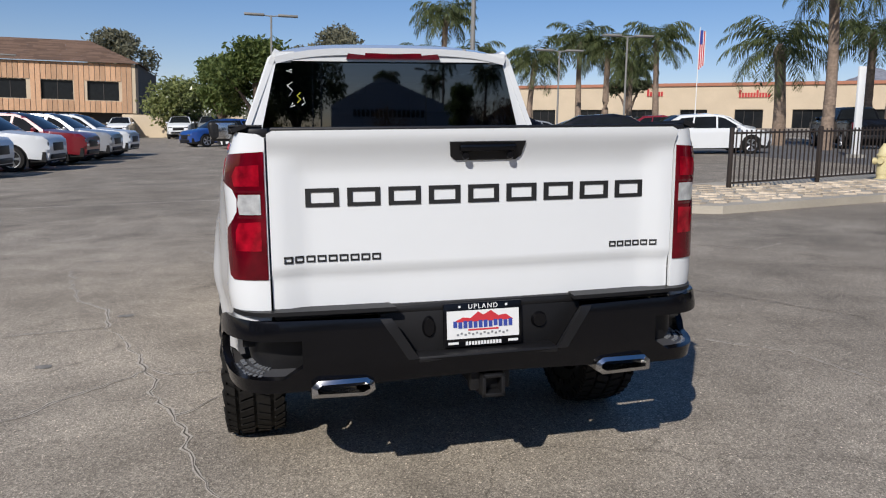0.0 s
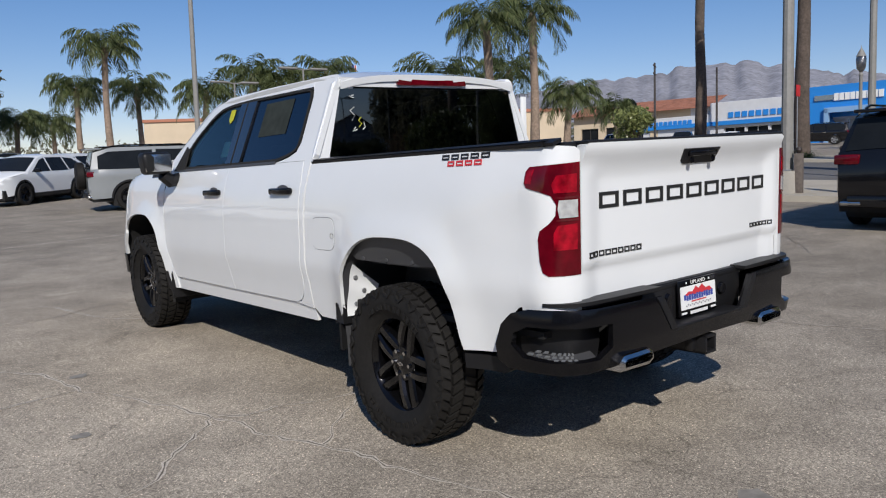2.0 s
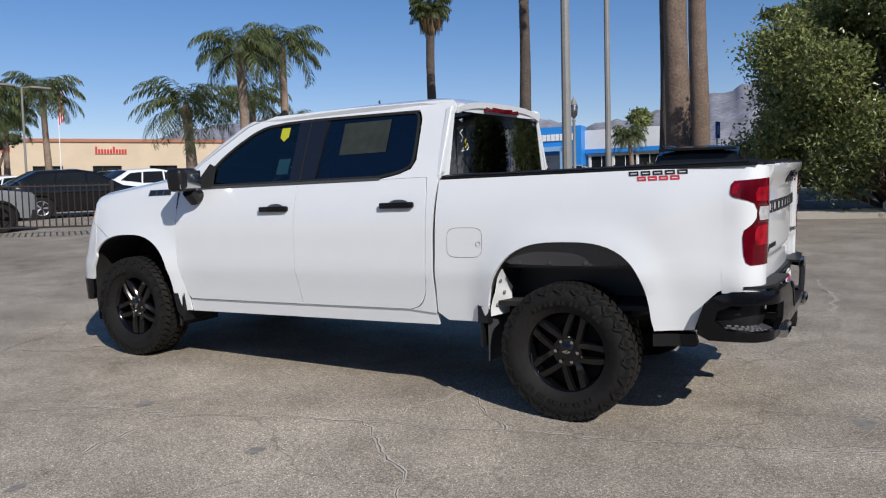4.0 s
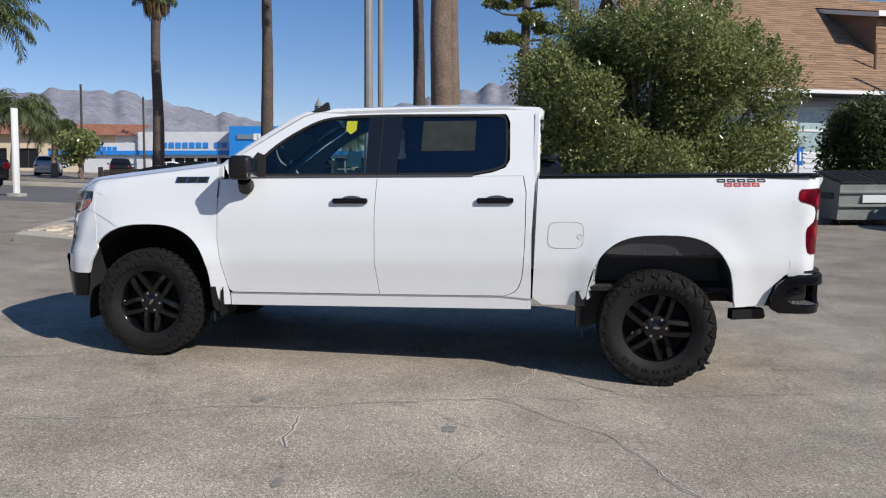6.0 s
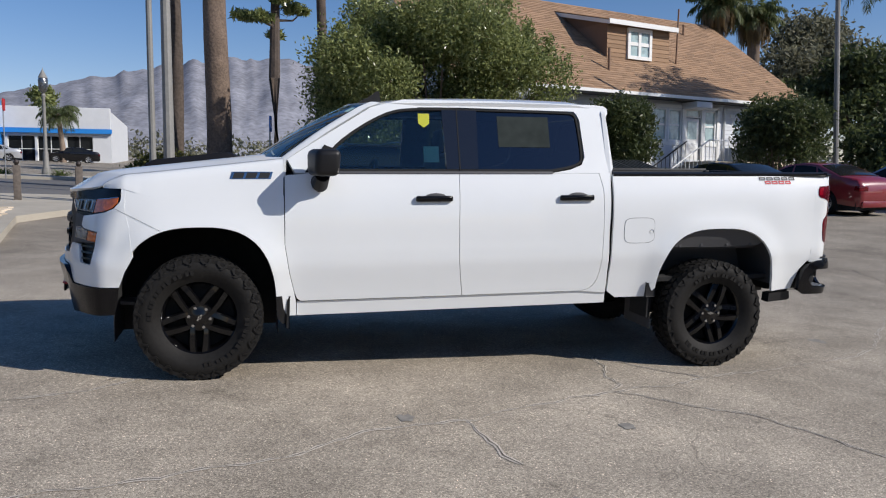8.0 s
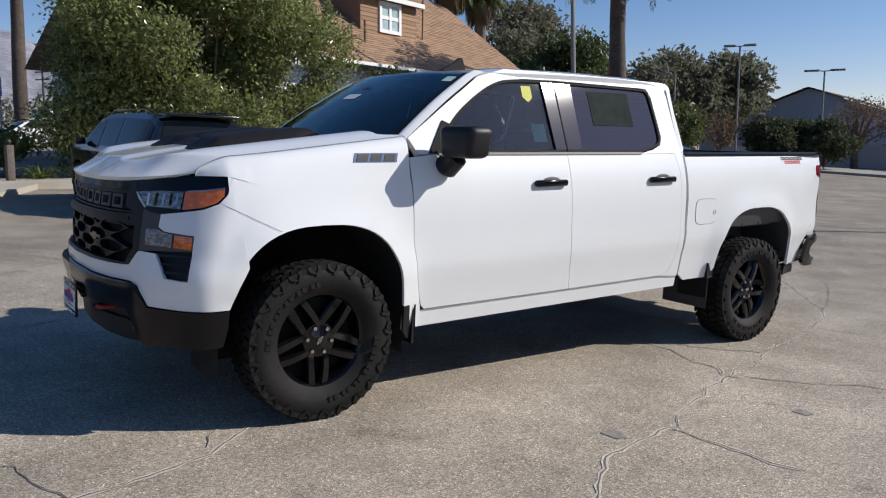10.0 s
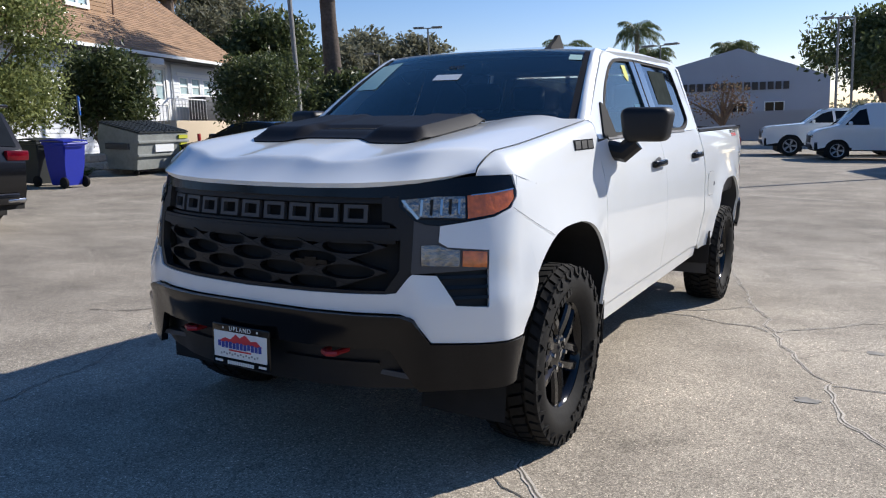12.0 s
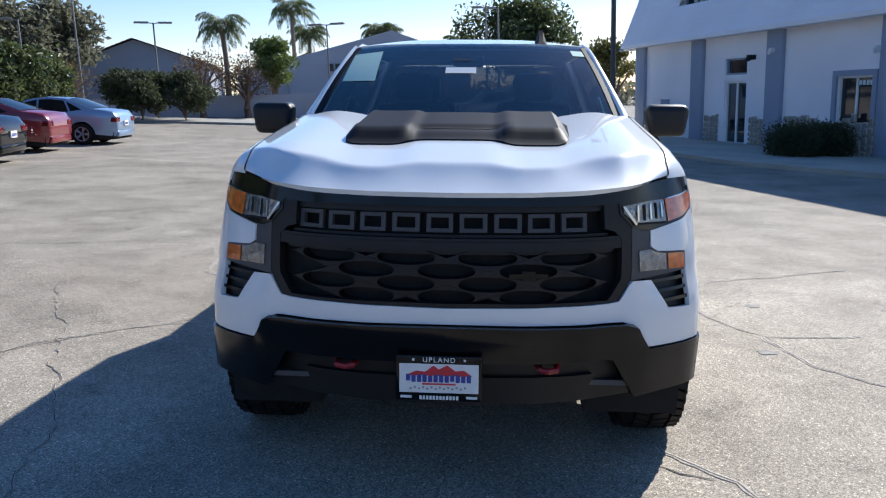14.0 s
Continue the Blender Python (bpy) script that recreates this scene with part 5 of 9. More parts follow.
# ---- wheels ----
def wheel(parent, x, y, z, s, radius=0.4075, width=0.27, rim_r=0.24, spokes=5, lugs=True, rim_mat=None, turn=0.0, chunky=True):
    """Tyre with tread blocks, dished rim with twin spokes, hub and nuts. s: the side it faces."""
    rim_mat = rim_mat or WHEEL_BLACK
    h = width / 2
    tyre = bmesh.new()
    R = radius
    prof = [(rim_r - 0.012, -h * 0.72), (rim_r + 0.01, -h * 0.82), (rim_r + 0.05, -h * 0.98), (R - 0.075, -h * 1.02), (R - 0.035, -h * 0.96), (R - 0.018, -h * 0.86), (R - 0.017, 0),
            (R - 0.018, h * 0.86), (R - 0.035, h * 0.96), (R - 0.075, h * 1.02), (rim_r + 0.05, h * 0.98), (rim_r + 0.01, h * 0.82), (rim_r - 0.012, h * 0.72)]
    lathe(tyre, prof, 64, "X")
    body, tyre = tyre, bmesh.new()
    if chunky:
        n = 46
        for k in range(n):
            a = k * math.tau / n
            for lane, (c, w, off) in enumerate(((-0.80, 0.34, 0.0), (-0.28, 0.46, 0.5), (0.28, 0.46, 0.2), (0.80, 0.34, 0.7))):
                aa = a + off * math.tau / n
                da = math.tau / n * 0.36
                sk = 0.35 * math.tau / n * (1 if lane % 2 else -1)
                x0, x1 = h * (c - w / 2), h * (c + w / 2)
                top, low = R, R - 0.024
                vs = []
                for rr in (low, top):
                    for xx, sg in ((x0, -1), (x1, 1)):
                        edge = rr - (0.012 if abs(xx) > h * 0.9 else 0)
                        for d in (-da, da):
                            t = aa + d + sk * sg * 0.6
                            vs.append(tyre.verts.new((xx, edge * math.cos(t), edge * math.sin(t))))
                for f in ((4, 5, 7, 6), (0, 1, 5, 4), (2, 6, 7, 3), (0, 4, 6, 2), (1, 3, 7, 5)):
                    tyre.faces.new([vs[i] for i in f])
            for side in (-1, 1):
                pitch, deep = math.tau / n, 0.058 if k % 2 else 0.046
                for r0, r1, s0, s1 in ((0.008, 0.030, 0.0, 0.0), (0.028, deep, 0.0, 0.42 if k % 2 else -0.42)):
                    q = []
                    for rr, sh in ((r0, s0), (r1, s1)):
                        for t in (0.22, 0.58):
                            ang = a + pitch * (t + sh)
                            q.append(tyre.verts.new((side * h * (0.985 + 0.075 * min(1.0, (rr - 0.008) / 0.045)), (R - rr) * math.cos(ang), (R - rr) * math.sin(ang))))
                    qb = [tyre.verts.new((v.co.x - side * 0.012, v.co.y, v.co.z)) for v in q]
                    for f in ((q[0], q[1], q[3], q[2]), (q[0], q[1], qb[1], qb[0]), (q[2], q[3], qb[3], qb[2]), (q[0], q[2], qb[2], qb[0]), (q[1], q[3], qb[3], qb[1])):
                        tyre.faces.new(f)
        for side in (-1, 1):
            for k in range(24):
                if k % 12 in (3, 4, 5, 6, 7, 8):
                    t = k * math.tau / 24
                    for dt in (0.0, 0.1):
                        m = Matrix.Rotation(t + dt, 4, "X") @ Matrix.Translation((side * h * 1.01, R - 0.105, 0))
                        block(tyre, -0.003, 0.003, -0.014, 0.014, -0.011, 0.011, 0, 1, m)
    bmesh.ops.recalc_face_normals(tyre, faces=tyre.faces[:])
    hub = new("wheel")
    hub.parent = parent
    hub.matrix_basis = pose(x, y, z, 0, 0, 0 if s > 0 else 180) @ Matrix.Rotation(turn, 4, "X")
    bmesh.ops.recalc_face_normals(body, faces=body.faces[:])
    rubber = part("tyre", body, RUBBER, hub, "black rubber tyre", 30)
    if chunky:
        tagged(part("tread", tyre, RUBBER, hub, "blocky all-terrain tread", 0), "blocky all-terrain tread", kind="stuff")
    else:
        tyre.free()
    rim = bmesh.new()
    lathe(rim, [(rim_r - 0.004, -h * 0.75), (rim_r - 0.03, -h * 0.6), (rim_r - 0.035, h * 0.3), (rim_r - 0.02, h * 0.62), (rim_r - 0.002, h * 0.74), (rim_r + 0.006, h * 0.72), (rim_r + 0.004, h * 0.6)], 48, "X")
    r = part("rim", rim, rim_mat, hub)
    back = bmesh.new()
    lathe(back, [(0.0, -h * 0.1), (rim_r - 0.03, -h * 0.1), (rim_r - 0.03, -h * 0.25)], 32, "X")
    part("brake_disc", back, DARK, hub)
    for k in range(spokes):
        a0 = k * math.tau / spokes
        for dd in (-1, 1):
            sp = bmesh.new()
            pts = []
            for t in range(5):
                f = t / 4
                rr = 0.05 + (rim_r - 0.066) * f
                wd = (0.021 + 0.006 * f) * rim_r / 0.24
                xx = h * (0.50 + 0.06 * math.sin(math.pi * f) + 0.10 * f)
                c = Vector((xx, rr, dd * (0.040 + 0.004 * math.sin(math.pi * f) - 0.006 * f) * rim_r / 0.24))
                tdir = Vector((0, 0, 1))
                pts.append([sp.verts.new(c + Vector((dx, 0, k2 * wd))) for dx, k2 in ((-0.05, -1), (-0.012, -0.98), (0.002, -0.6), (0.004 - 0.006 * (dd > 0), 0.6), (-0.012, 0.98), (-0.05, 1))])
            for p, q in zip(pts, pts[1:]):
                for i in range(5):
                    sp.faces.new((p[i], p[i + 1], q[i + 1], q[i]))
            bmesh.ops.recalc_face_normals(sp, faces=sp.faces[:])
            bmesh.ops.rotate(sp, verts=sp.verts[:], matrix=Matrix.Rotation(a0, 3, "X"))
            part("spoke", sp, rim_mat, hub, "", 14)
    cap = bmesh.new()
    lathe(cap, [(0.0, h * 0.60), (0.03, h * 0.60), (0.04, h * 0.56), (0.088, h * 0.53), (0.095, h * 0.45)], 24, "X")
    hc = part("hub_cap", cap, rim_mat, hub)
    if chunky:
        em = bmesh.new()
        block(em, h * 0.60, h * 0.60 + 0.003, -0.024, 0.024, -0.005, 0.005)
        block(em, h * 0.60, h * 0.60 + 0.003, -0.009, 0.009, -0.010, 0.010)
        part("cap_emblem", em, CHROME, hc, "small chrome emblem")
    if lugs:
        for k in range(6):
            a = k * math.tau / 6
            nut = bmesh.new()
            rod(nut, (h * 0.48, 0.068 * math.cos(a), 0.068 * math.sin(a)), (h * 0.62, 0.068 * math.cos(a), 0.068 * math.sin(a)), 0.0125, 0.010, 8)
            part("lug_nut", nut, CHROME, hub, "chrome wheel nut")
    return hub


for wy in (0.0, 3.745):
    for s in (-1, 1):
        wheel(truck, s * 0.878, wy, 0.402, s, turn=0.93 if wy else 0.0, rim_r=0.25)


# ---- parked vehicles ----
CAR_GLASS = material("dark car window", (0.012, 0.014, 0.016), 0.06, spec=0.15, grain=0.2, scale=3)
PAINT_RED = material("dark red car paint", (0.2, 0.012, 0.018), 0.3, coat=1.0, grain=0.03, scale=4)
PAINT_SILVER = material("silver car paint", (0.45, 0.46, 0.47), 0.3, metal=0.35, coat=1.0, grain=0.03, scale=4)
PAINT_BLUE = material("blue car paint", (0.012, 0.06, 0.26), 0.3, coat=1.0, grain=0.03, scale=4)
PAINT_LIGHT_BLUE = material("pale blue car paint", (0.22, 0.32, 0.46), 0.32, metal=0.3, coat=1.0, grain=0.03, scale=4)
PAINT_BLACK = material("black car paint", (0.006, 0.006, 0.007), 0.14, spec=0.35, coat=0.3, grain=0.05, scale=4)
PAINT_GREY = material("grey green car paint", (0.21, 0.225, 0.23), 0.4, coat=0.7, grain=0.03, scale=4)
ALLOY = material("silver alloy", (0.5, 0.51, 0.53), 0.3, metal=0.8, grain=0.05, scale=20)

# outlines: nose to tail over the roof (y ahead, z up); then hood, windshield, roof and rear-glass corners by index; wheels; side panes
SHAPES = {
    "sedan": dict(w=0.91, belt=0.95, line=[(2.36, 0.24), (2.42, 0.45), (2.38, 0.64), (2.2, 0.74), (1.15, 0.93), (0.32, 1.37), (-0.25, 1.45), (-0.85, 1.41), (-1.72, 1.10), (-2.25, 1.05), (-2.40, 0.85), (-2.40, 0.5), (-2.32, 0.28)],
                  shield=(4, 5), back=(7, 8), wheels=(1.42, -1.36, 0.335), low=0.24, panes=[[(0.95, 0.98), (0.32, 1.30), (0.02, 1.37), (0.0, 0.98)], [(-0.06, 0.98), (-0.04, 1.375), (-0.35, 1.39), (-0.80, 1.355), (-0.98, 1.02)], [(-1.04, 1.03), (-0.88, 1.33), (-1.38, 1.09)]]),
    "suv": dict(w=1.0, belt=1.18, line=[(2.55, 0.35), (2.62, 0.6), (2.62, 0.95), (2.45, 1.10), (1.32, 1.22), (0.62, 1.72), (0.2, 1.84), (-1.9, 1.86), (-2.38, 1.72), (-2.50, 1.2), (-2.58, 1.0), (-2.58, 0.6), (-2.5, 0.38)],
                shield=(4, 6), back=(8, 9), wheels=(1.55, -1.5, 0.41), low=0.36, panes=[[(1.15, 1.22), (0.62, 1.62), (0.28, 1.74), (0.18, 1.22)], [(0.1, 1.22), (0.18, 1.75), (-0.72, 1.77), (-0.8, 1.22)], [(-0.88, 1.22), (-0.82, 1.76), (-2.0, 1.74), (-2.28, 1.62), (-2.30, 1.24)]]),
    "crossover": dict(w=0.95, belt=1.02, line=[(2.38, 0.28), (2.44, 0.5), (2.40, 0.78), (2.2, 0.92), (1.25, 1.06), (0.38, 1.55), (-0.2, 1.64), (-1.45, 1.58), (-2.15, 1.22), (-2.40, 1.08), (-2.44, 0.8), (-2.42, 0.5), (-2.35, 0.32)],
                      shield=(4, 5), back=(7, 8), wheels=(1.47, -1.45, 0.37), low=0.28, panes=[[(1.02, 1.07), (0.38, 1.46), (0.10, 1.53), (0.04, 1.07)], [(-0.03, 1.07), (0.02, 1.54), (-0.85, 1.53), (-0.98, 1.07)], [(-1.05, 1.08), (-0.92, 1.52), (-1.42, 1.48), (-1.92, 1.2)]]),
    "pickup": dict(w=1.01, belt=1.3, line=[(2.85, 0.42), (2.93, 0.7), (2.92, 1.05), (2.75, 1.18), (1.40, 1.30), (0.72, 1.82), (0.3, 1.9), (-0.75, 1.9), (-0.98, 1.82), (-1.03, 1.32), (-2.85, 1.34), (-2.92, 1.2), (-2.92, 0.6), (-2.85, 0.45)],
                   shield=(4, 6), back=(8, 9), wheels=(1.85, -1.85, 0.41), low=0.46, panes=[[(1.20, 1.34), (0.72, 1.70), (0.35, 1.81), (0.28, 1.34)], [(0.18, 1.34), (0.25, 1.81), (-0.70, 1.81), (-0.85, 1.72), (-0.88, 1.36)]]),
    "van": dict(w=0.99, belt=1.25, line=[(2.70, 0.38), (2.80, 0.6), (2.78, 0.95), (2.62, 1.08), (1.95, 1.25), (1.25, 1.95), (0.9, 2.05), (-2.55, 2.07), (-2.72, 1.95), (-2.78, 1.2), (-2.80, 0.9), (-2.80, 0.6), (-2.75, 0.42)],
                shield=(4, 6), back=(8, 9), wheels=(1.95, -1.45, 0.36), low=0.40, panes=[[(1.75, 1.28), (1.28, 1.80), (1.05, 1.86), (0.95, 1.28)]]),
}


def car(kind, paint, m, label, group="", dark_low=False, rims=None, length=1.0, tail_plate=False):
    """A vehicle from its outline: two draped sides, one skin over the top, panes, lamps, bumpers and wheels."""
    sh = SHAPES[kind]
    w, belt, line, low = sh["w"], sh["belt"], sh["line"], sh["low"]
    yf, yr, R = sh["wheels"]
    names = {"sedan": "sedan", "suv": "suv", "crossover": "crossover_car", "pickup": "parked_pickup", "van": "cargo_van"}
    ob = thing(names[kind], m, label, {"suv": "car", "crossover": "car", "pickup": "pickup truck"}.get(kind, kind), group)
    nose, tail = line[1][0], line[-2][0]

    def half(y, z):
        x = w - 0.42 * max(0, z - belt) - 0.10 * max(0, 0.55 - z)
        x += 0.02 * math.exp(-((z - belt + 0.12) / 0.09) ** 2) - 0.02
        x -= 0.22 * max(0, (y - (nose - 0.75)) / 0.75) ** 2.2 + 0.14 * max(0, ((tail + 0.6) - y) / 0.6) ** 2.2
        return x

    ref = (0, 0, 0.6)
    inside = [(a, b) for a, b in line]
    bottom = []
    for cy in (yr, yf):
        bottom += [(y, z) for y, z in sorted(arc(cy, R * 0.95, R + 0.07, R + 0.075, 178, 2, 12)) if z > low]
    poly = inside + bottom
    bm = bmesh.new()
    for s in (-1, 1):
        drape(poly, lambda y, z: (s * half(y, z), y, z), (0.25, 0.14), 0.0, bm, ref)
    rows = []
    n = 8
    for (y, z) in line:
        rows.append([bm.verts.new((half(y, z) * (2 * k / n - 1), y, z + 0.035 * (1 - (2 * k / n - 1) ** 2) * (1 if z > 0.7 else 0))) for k in range(n + 1)])
    for a, b in zip(rows, rows[1:]):
        for k in range(n):
            bm.faces.new((a[k], a[k + 1], b[k + 1], b[k]))
    bmesh.ops.remove_doubles(bm, verts=bm.verts[:], dist=0.003)
    bmesh.ops.recalc_face_normals(bm, faces=bm.faces[:])
    body = part("body", bm, paint, ob, "", 58)
    bm = bmesh.new()
    block(bm, -w * 0.86, w * 0.86, tail + 0.1, nose - 0.1, low - 0.06, low + 0.25)
    for cy in (yr, yf):
        block(bm, -w * 0.93, w * 0.93, cy - R - 0.06, cy + R + 0.06, R * 0.4, R * 1.95)
    part("underbody", bm, DARK, ob)
    for s in (-1, 1):
        for p in sh["panes"]:
            part("side_window", drape(p, lambda y, z: (s * (half(y, z) + 0.006), y, z), 0.4, 0.0, None, ref), CAR_GLASS, ob, "dark side window")
        sill = [(yf - R - 0.12, low - 0.02), (yf - R - 0.12, low + 0.10), (yr + R + 0.12, low + 0.10), (yr + R + 0.12, low - 0.02)]
        part("side_sill", drape(sill, lambda y, z: (s * (half(y, z) + 0.008), y, z), 0.5, 0.02, None, ref), BLACK_PLASTIC if dark_low else paint, ob)
        for cy in (yr, yf):
            ring_o, ring_i = arc(cy, R * 0.95, R + 0.115, R + 0.12, 180, 0, 12), arc(cy, R * 0.95, R + 0.06, R + 0.065, 180, 0, 12)
            if dark_low:
                part("wheel_arch_trim", drape(ring_o + ring_i[::-1], lambda y, z: (s * (half(y, z) + 0.008), y, z), 0.3, 0.02, None, ref), BLACK_PLASTIC, ob)
        bm = bmesh.new()
        block(bm, -0.10, 0.10, -0.06, 0.06, -0.06, 0.07, 0.03, 2)
        my = sh["panes"][0][0][0] - 0.16
        bmesh.ops.translate(bm, verts=bm.verts[:], vec=(s * (half(my, belt) + 0.10), my, belt + 0.09))
        part("door_mirror", bm, paint if not dark_low else BLACK_GLOSS, ob)
        hy, hz = nose - 0.28, line[2][1] - 0.06
        lampf = [(nose - 0.02, hz - 0.09), (nose - 0.10, hz + 0.05), (nose - 0.50, hz + 0.10), (nose - 0.42, hz - 0.04)]
        part("headlight", drape(lampf, lambda y, z: (s * (half(min(y, nose - 0.12), z) - 0.06 + 0.10 * (nose - y)), y + 0.012, z), 0.2, 0.03, None, ref), CLEAR_LENS, ob, "clear headlight")
        bm = bmesh.new()
        hx = half(nose - 0.15, hz)
        block(bm, min(s * (hx - 0.38), s * (hx - 0.06)), max(s * (hx - 0.38), s * (hx - 0.06)), nose - 0.16, nose - 0.005, hz - 0.07, hz + 0.05, 0.02, 2)
        part("headlight_front", bm, CLEAR_LENS, ob)
        tz = belt - (0.06 if kind == "suv" else 0.14) if kind not in ("van",) else 1.0
        bm = bmesh.new()
        tx = half(tail + 0.1, tz)
        tall = 0.09 if kind in ("sedan", "crossover", "suv") else 0.24
        block(bm, min(s * (tx - 0.34), s * (tx + 0.012)), max(s * (tx - 0.34), s * (tx + 0.012)), tail - 0.015, tail + 0.28, tz - tall, tz + 0.06, 0.02, 2)
        part("tail_light", bm, RED_LENS, ob, "red tail light")
    for nm, (i, j) in (("windshield", sh["shield"]), ("rear_window", sh["back"])):
        bm = bmesh.new()
        pts = line[i:j + 1]
        a, b = Vector((0, *pts[0])), Vector((0, *pts[-1]))
        pts = [(a + (b - a) * 0.06).yz, *pts[1:-1], (b - (b - a) * 0.04).yz]
        grid = [[bm.verts.new((half(y, z) * 0.90 * (2 * k / 6 - 1), y + (0.012 if nm == "windshield" else -0.012), z + 0.012 + 0.035 * (1 - (2 * k / 6 - 1) ** 2))) for k in range(7)] for y, z in pts]
        for p, q in zip(grid, grid[1:]):
            for k in range(6):
                bm.faces.new((p[k], p[k + 1], q[k + 1], q[k]))
        bmesh.ops.recalc_face_normals(bm, faces=bm.faces[:])
        part(nm, bm, CAR_GLASS, ob, "dark " + nm.replace("_", " "))
    bm = bmesh.new()
    block(bm, -w * 0.45, w * 0.45, nose - 0.10, nose + 0.012, line[2][1] - 0.32, line[2][1] - 0.06, 0.02)
    part("grille", bm, BLACK_PLASTIC, ob, "black grille")
    bm = bmesh.new()
    block(bm, -w * 0.62, w * 0.62, nose - 0.12, nose + 0.015, low + 0.02, low + 0.17, 0.03)
    part("lower_intake", bm, BLACK_PLASTIC, ob)
    bm = bmesh.new()
    block(bm, -w * 0.72, w * 0.72, tail - 0.025, tail + 0.1, low + 0.02, low + 0.20, 0.03)
    part("rear_bumper", bm, BLACK_PLASTIC if (dark_low or kind == "pickup") else paint, ob)
    if kind == "suv":
        for s in (-1, 1):
            bm = bmesh.new()
            tube(bm, [(s * 0.70, 0.15, 1.84), (s * 0.71, 0.0, 1.90), (s * 0.71, -1.7, 1.92), (s * 0.69, -1.95, 1.87)], 0.018, 6)
            part("roof_rail", bm, BLACK_GLOSS, ob)
            bm = bmesh.new()
            block(bm, min(s * 0.50, s * 0.82), max(s * 0.50, s * 0.82), tail - 0.03, tail + 0.1, low + 0.04, low + 0.12, 0.03, 2)
            part("exhaust_trim", bm, CHROME, ob)
            part("door_seam", drape([(0.13, low + 0.15), (0.145, low + 0.15), (0.145, belt), (0.13, belt)], lambda y, z: (s * (half(y, z) + 0.003), y, z), 0.3, 0.0, None, ref), DARK, ob)
            for hy in (0.32, -0.7):
                part("door_handle", drape([(hy - 0.12, belt - 0.13), (hy + 0.1, belt - 0.13), (hy + 0.1, belt - 0.1), (hy - 0.12, belt - 0.1)], lambda y, z: (s * (half(y, z) + 0.03), y, z), 0.3, 0.02, None, ref), CHROME if not dark_low else BLACK_GLOSS, ob)
        bm = bmesh.new()
        block(bm, -0.66, 0.66, tail + 0.02, tail + 0.42, 1.80, 1.85, 0.02, 2)
        part("roof_spoiler", bm, paint, ob)
        part("wiper", rod(bmesh.new(), (0.0, tail + 0.055, 1.30), (0.34, tail + 0.06, 1.27), 0.012, None, 6), BLACK_PLASTIC, ob)
    if tail_plate:
        bm = bmesh.new()
        block(bm, -0.16, 0.16, tail - 0.035, tail, belt - 0.36, belt - 0.20, 0.005)
        pl = part("number_plate", bm, PAPER, ob, "white number plate")
        for k in range(7):
            bm = bmesh.new()
            block(bm, -0.12 + k * 0.036, -0.098 + k * 0.036, tail - 0.038, tail - 0.03, belt - 0.32, belt - 0.25)
            part("plate_bar", bm, BLUE_INK, pl)
    for cy in (yr, yf):
        for s in (-1, 1):
            hub = new("wheel")
            hub.parent = ob
            hub.matrix_basis = pose(s * (w - 0.115), cy, R, 0, 0, 0 if s > 0 else 180)
            bm = bmesh.new()
            h = 0.115
            lathe(bm, [(R * 0.66, -h * 0.8), (R * 0.72, -h), (R * 0.93, -h), (R, -h * 0.7), (R, h * 0.7), (R * 0.93, h), (R * 0.72, h), (R * 0.66, h * 0.8)], 32, "X")
            part("tyre", bm, RUBBER, hub)
            bm = bmesh.new()
            lathe(bm, [(0.0, h * 0.2), (R * 0.6, h * 0.2), (R * 0.64, h * 0.85), (R * 0.68, h * 0.8)], 24, "X")
            part("rim_barrel", bm, DARK, hub)
            bm = bmesh.new()
            for k in range(5):
                for d in (-0.12, 0.12):
                    a = k * math.tau / 5
                    rod(bm, (h * 0.7, 0.02 * math.cos(a), 0.02 * math.sin(a)), (h * 0.75, R * 0.64 * math.cos(a + d), R * 0.64 * math.sin(a + d)), R * 0.055, R * 0.05, 5)
            lathe(bm, [(R * 0.60, h * 0.8), (R * 0.66, h * 0.86), (R * 0.68, h * 0.78)], 24, "X")
            part("rim", bm, rims or ALLOY, hub)
    return ob


BLACK_RIM = BLACK_GLOSS
# the row of large cars in the lot ahead
for k, (x, y, paint, word) in enumerate(((-10.4, 20.4, WHITE_PAINT, "white"), (-9.7, 23.6, WHITE_PAINT, "white"), (-9.3, 27.0, PAINT_RED, "dark red"), (-9.0, 30.2, PAINT_SILVER, "silver"), (-8.8, 33.4, WHITE_PAINT, "white"))):
    car("suv", paint, slope_pose(x, y, -96), word + " large sport utility car parked in a row on asphalt", "row of large cars")
for x, y, yaw, paint, word in ((-7.5, 69.0, 180, WHITE_PAINT, "white"), (-13.2, 74.0, 180, WHITE_PAINT, "white"), (-5.0, 69.5, 180, PAINT_GREY, "grey"), (3.8, 58.0, 170, WHITE_PAINT, "white"), (7.4, 58.0, 165, PAINT_GREY, "grey")):
    car("pickup", paint, slope_pose(x, y, yaw), word + " pickup truck parked at the lot's far edge", "far pickups")
car("crossover", PAINT_BLUE, slope_pose(-3.0, 45.5, 120), "blue small car parked in the far lot")
car("sedan", WHITE_PAINT, slope_pose(-0.6, 41.0, 100), "white sedan parked in the far lot")
for x, y in ((2.6, 26.9), (1.6, 31.9), (4.6, 31.0), (6.5, 35.5)):
    car("crossover", WHITE_PAINT, slope_pose(x, y, 133), "white electric crossover with black lower trim in a row", "row of white crossovers", True, BLACK_RIM)
ev = car("suv", PAINT_GREY, slope_pose(5.1, 19.3, -100) @ Matrix.Diagonal((1.0, 0.97, 0.93, 1)), "grey boxy off-road car with a spare wheel beside a lamp post", "", True, BLACK_RIM)
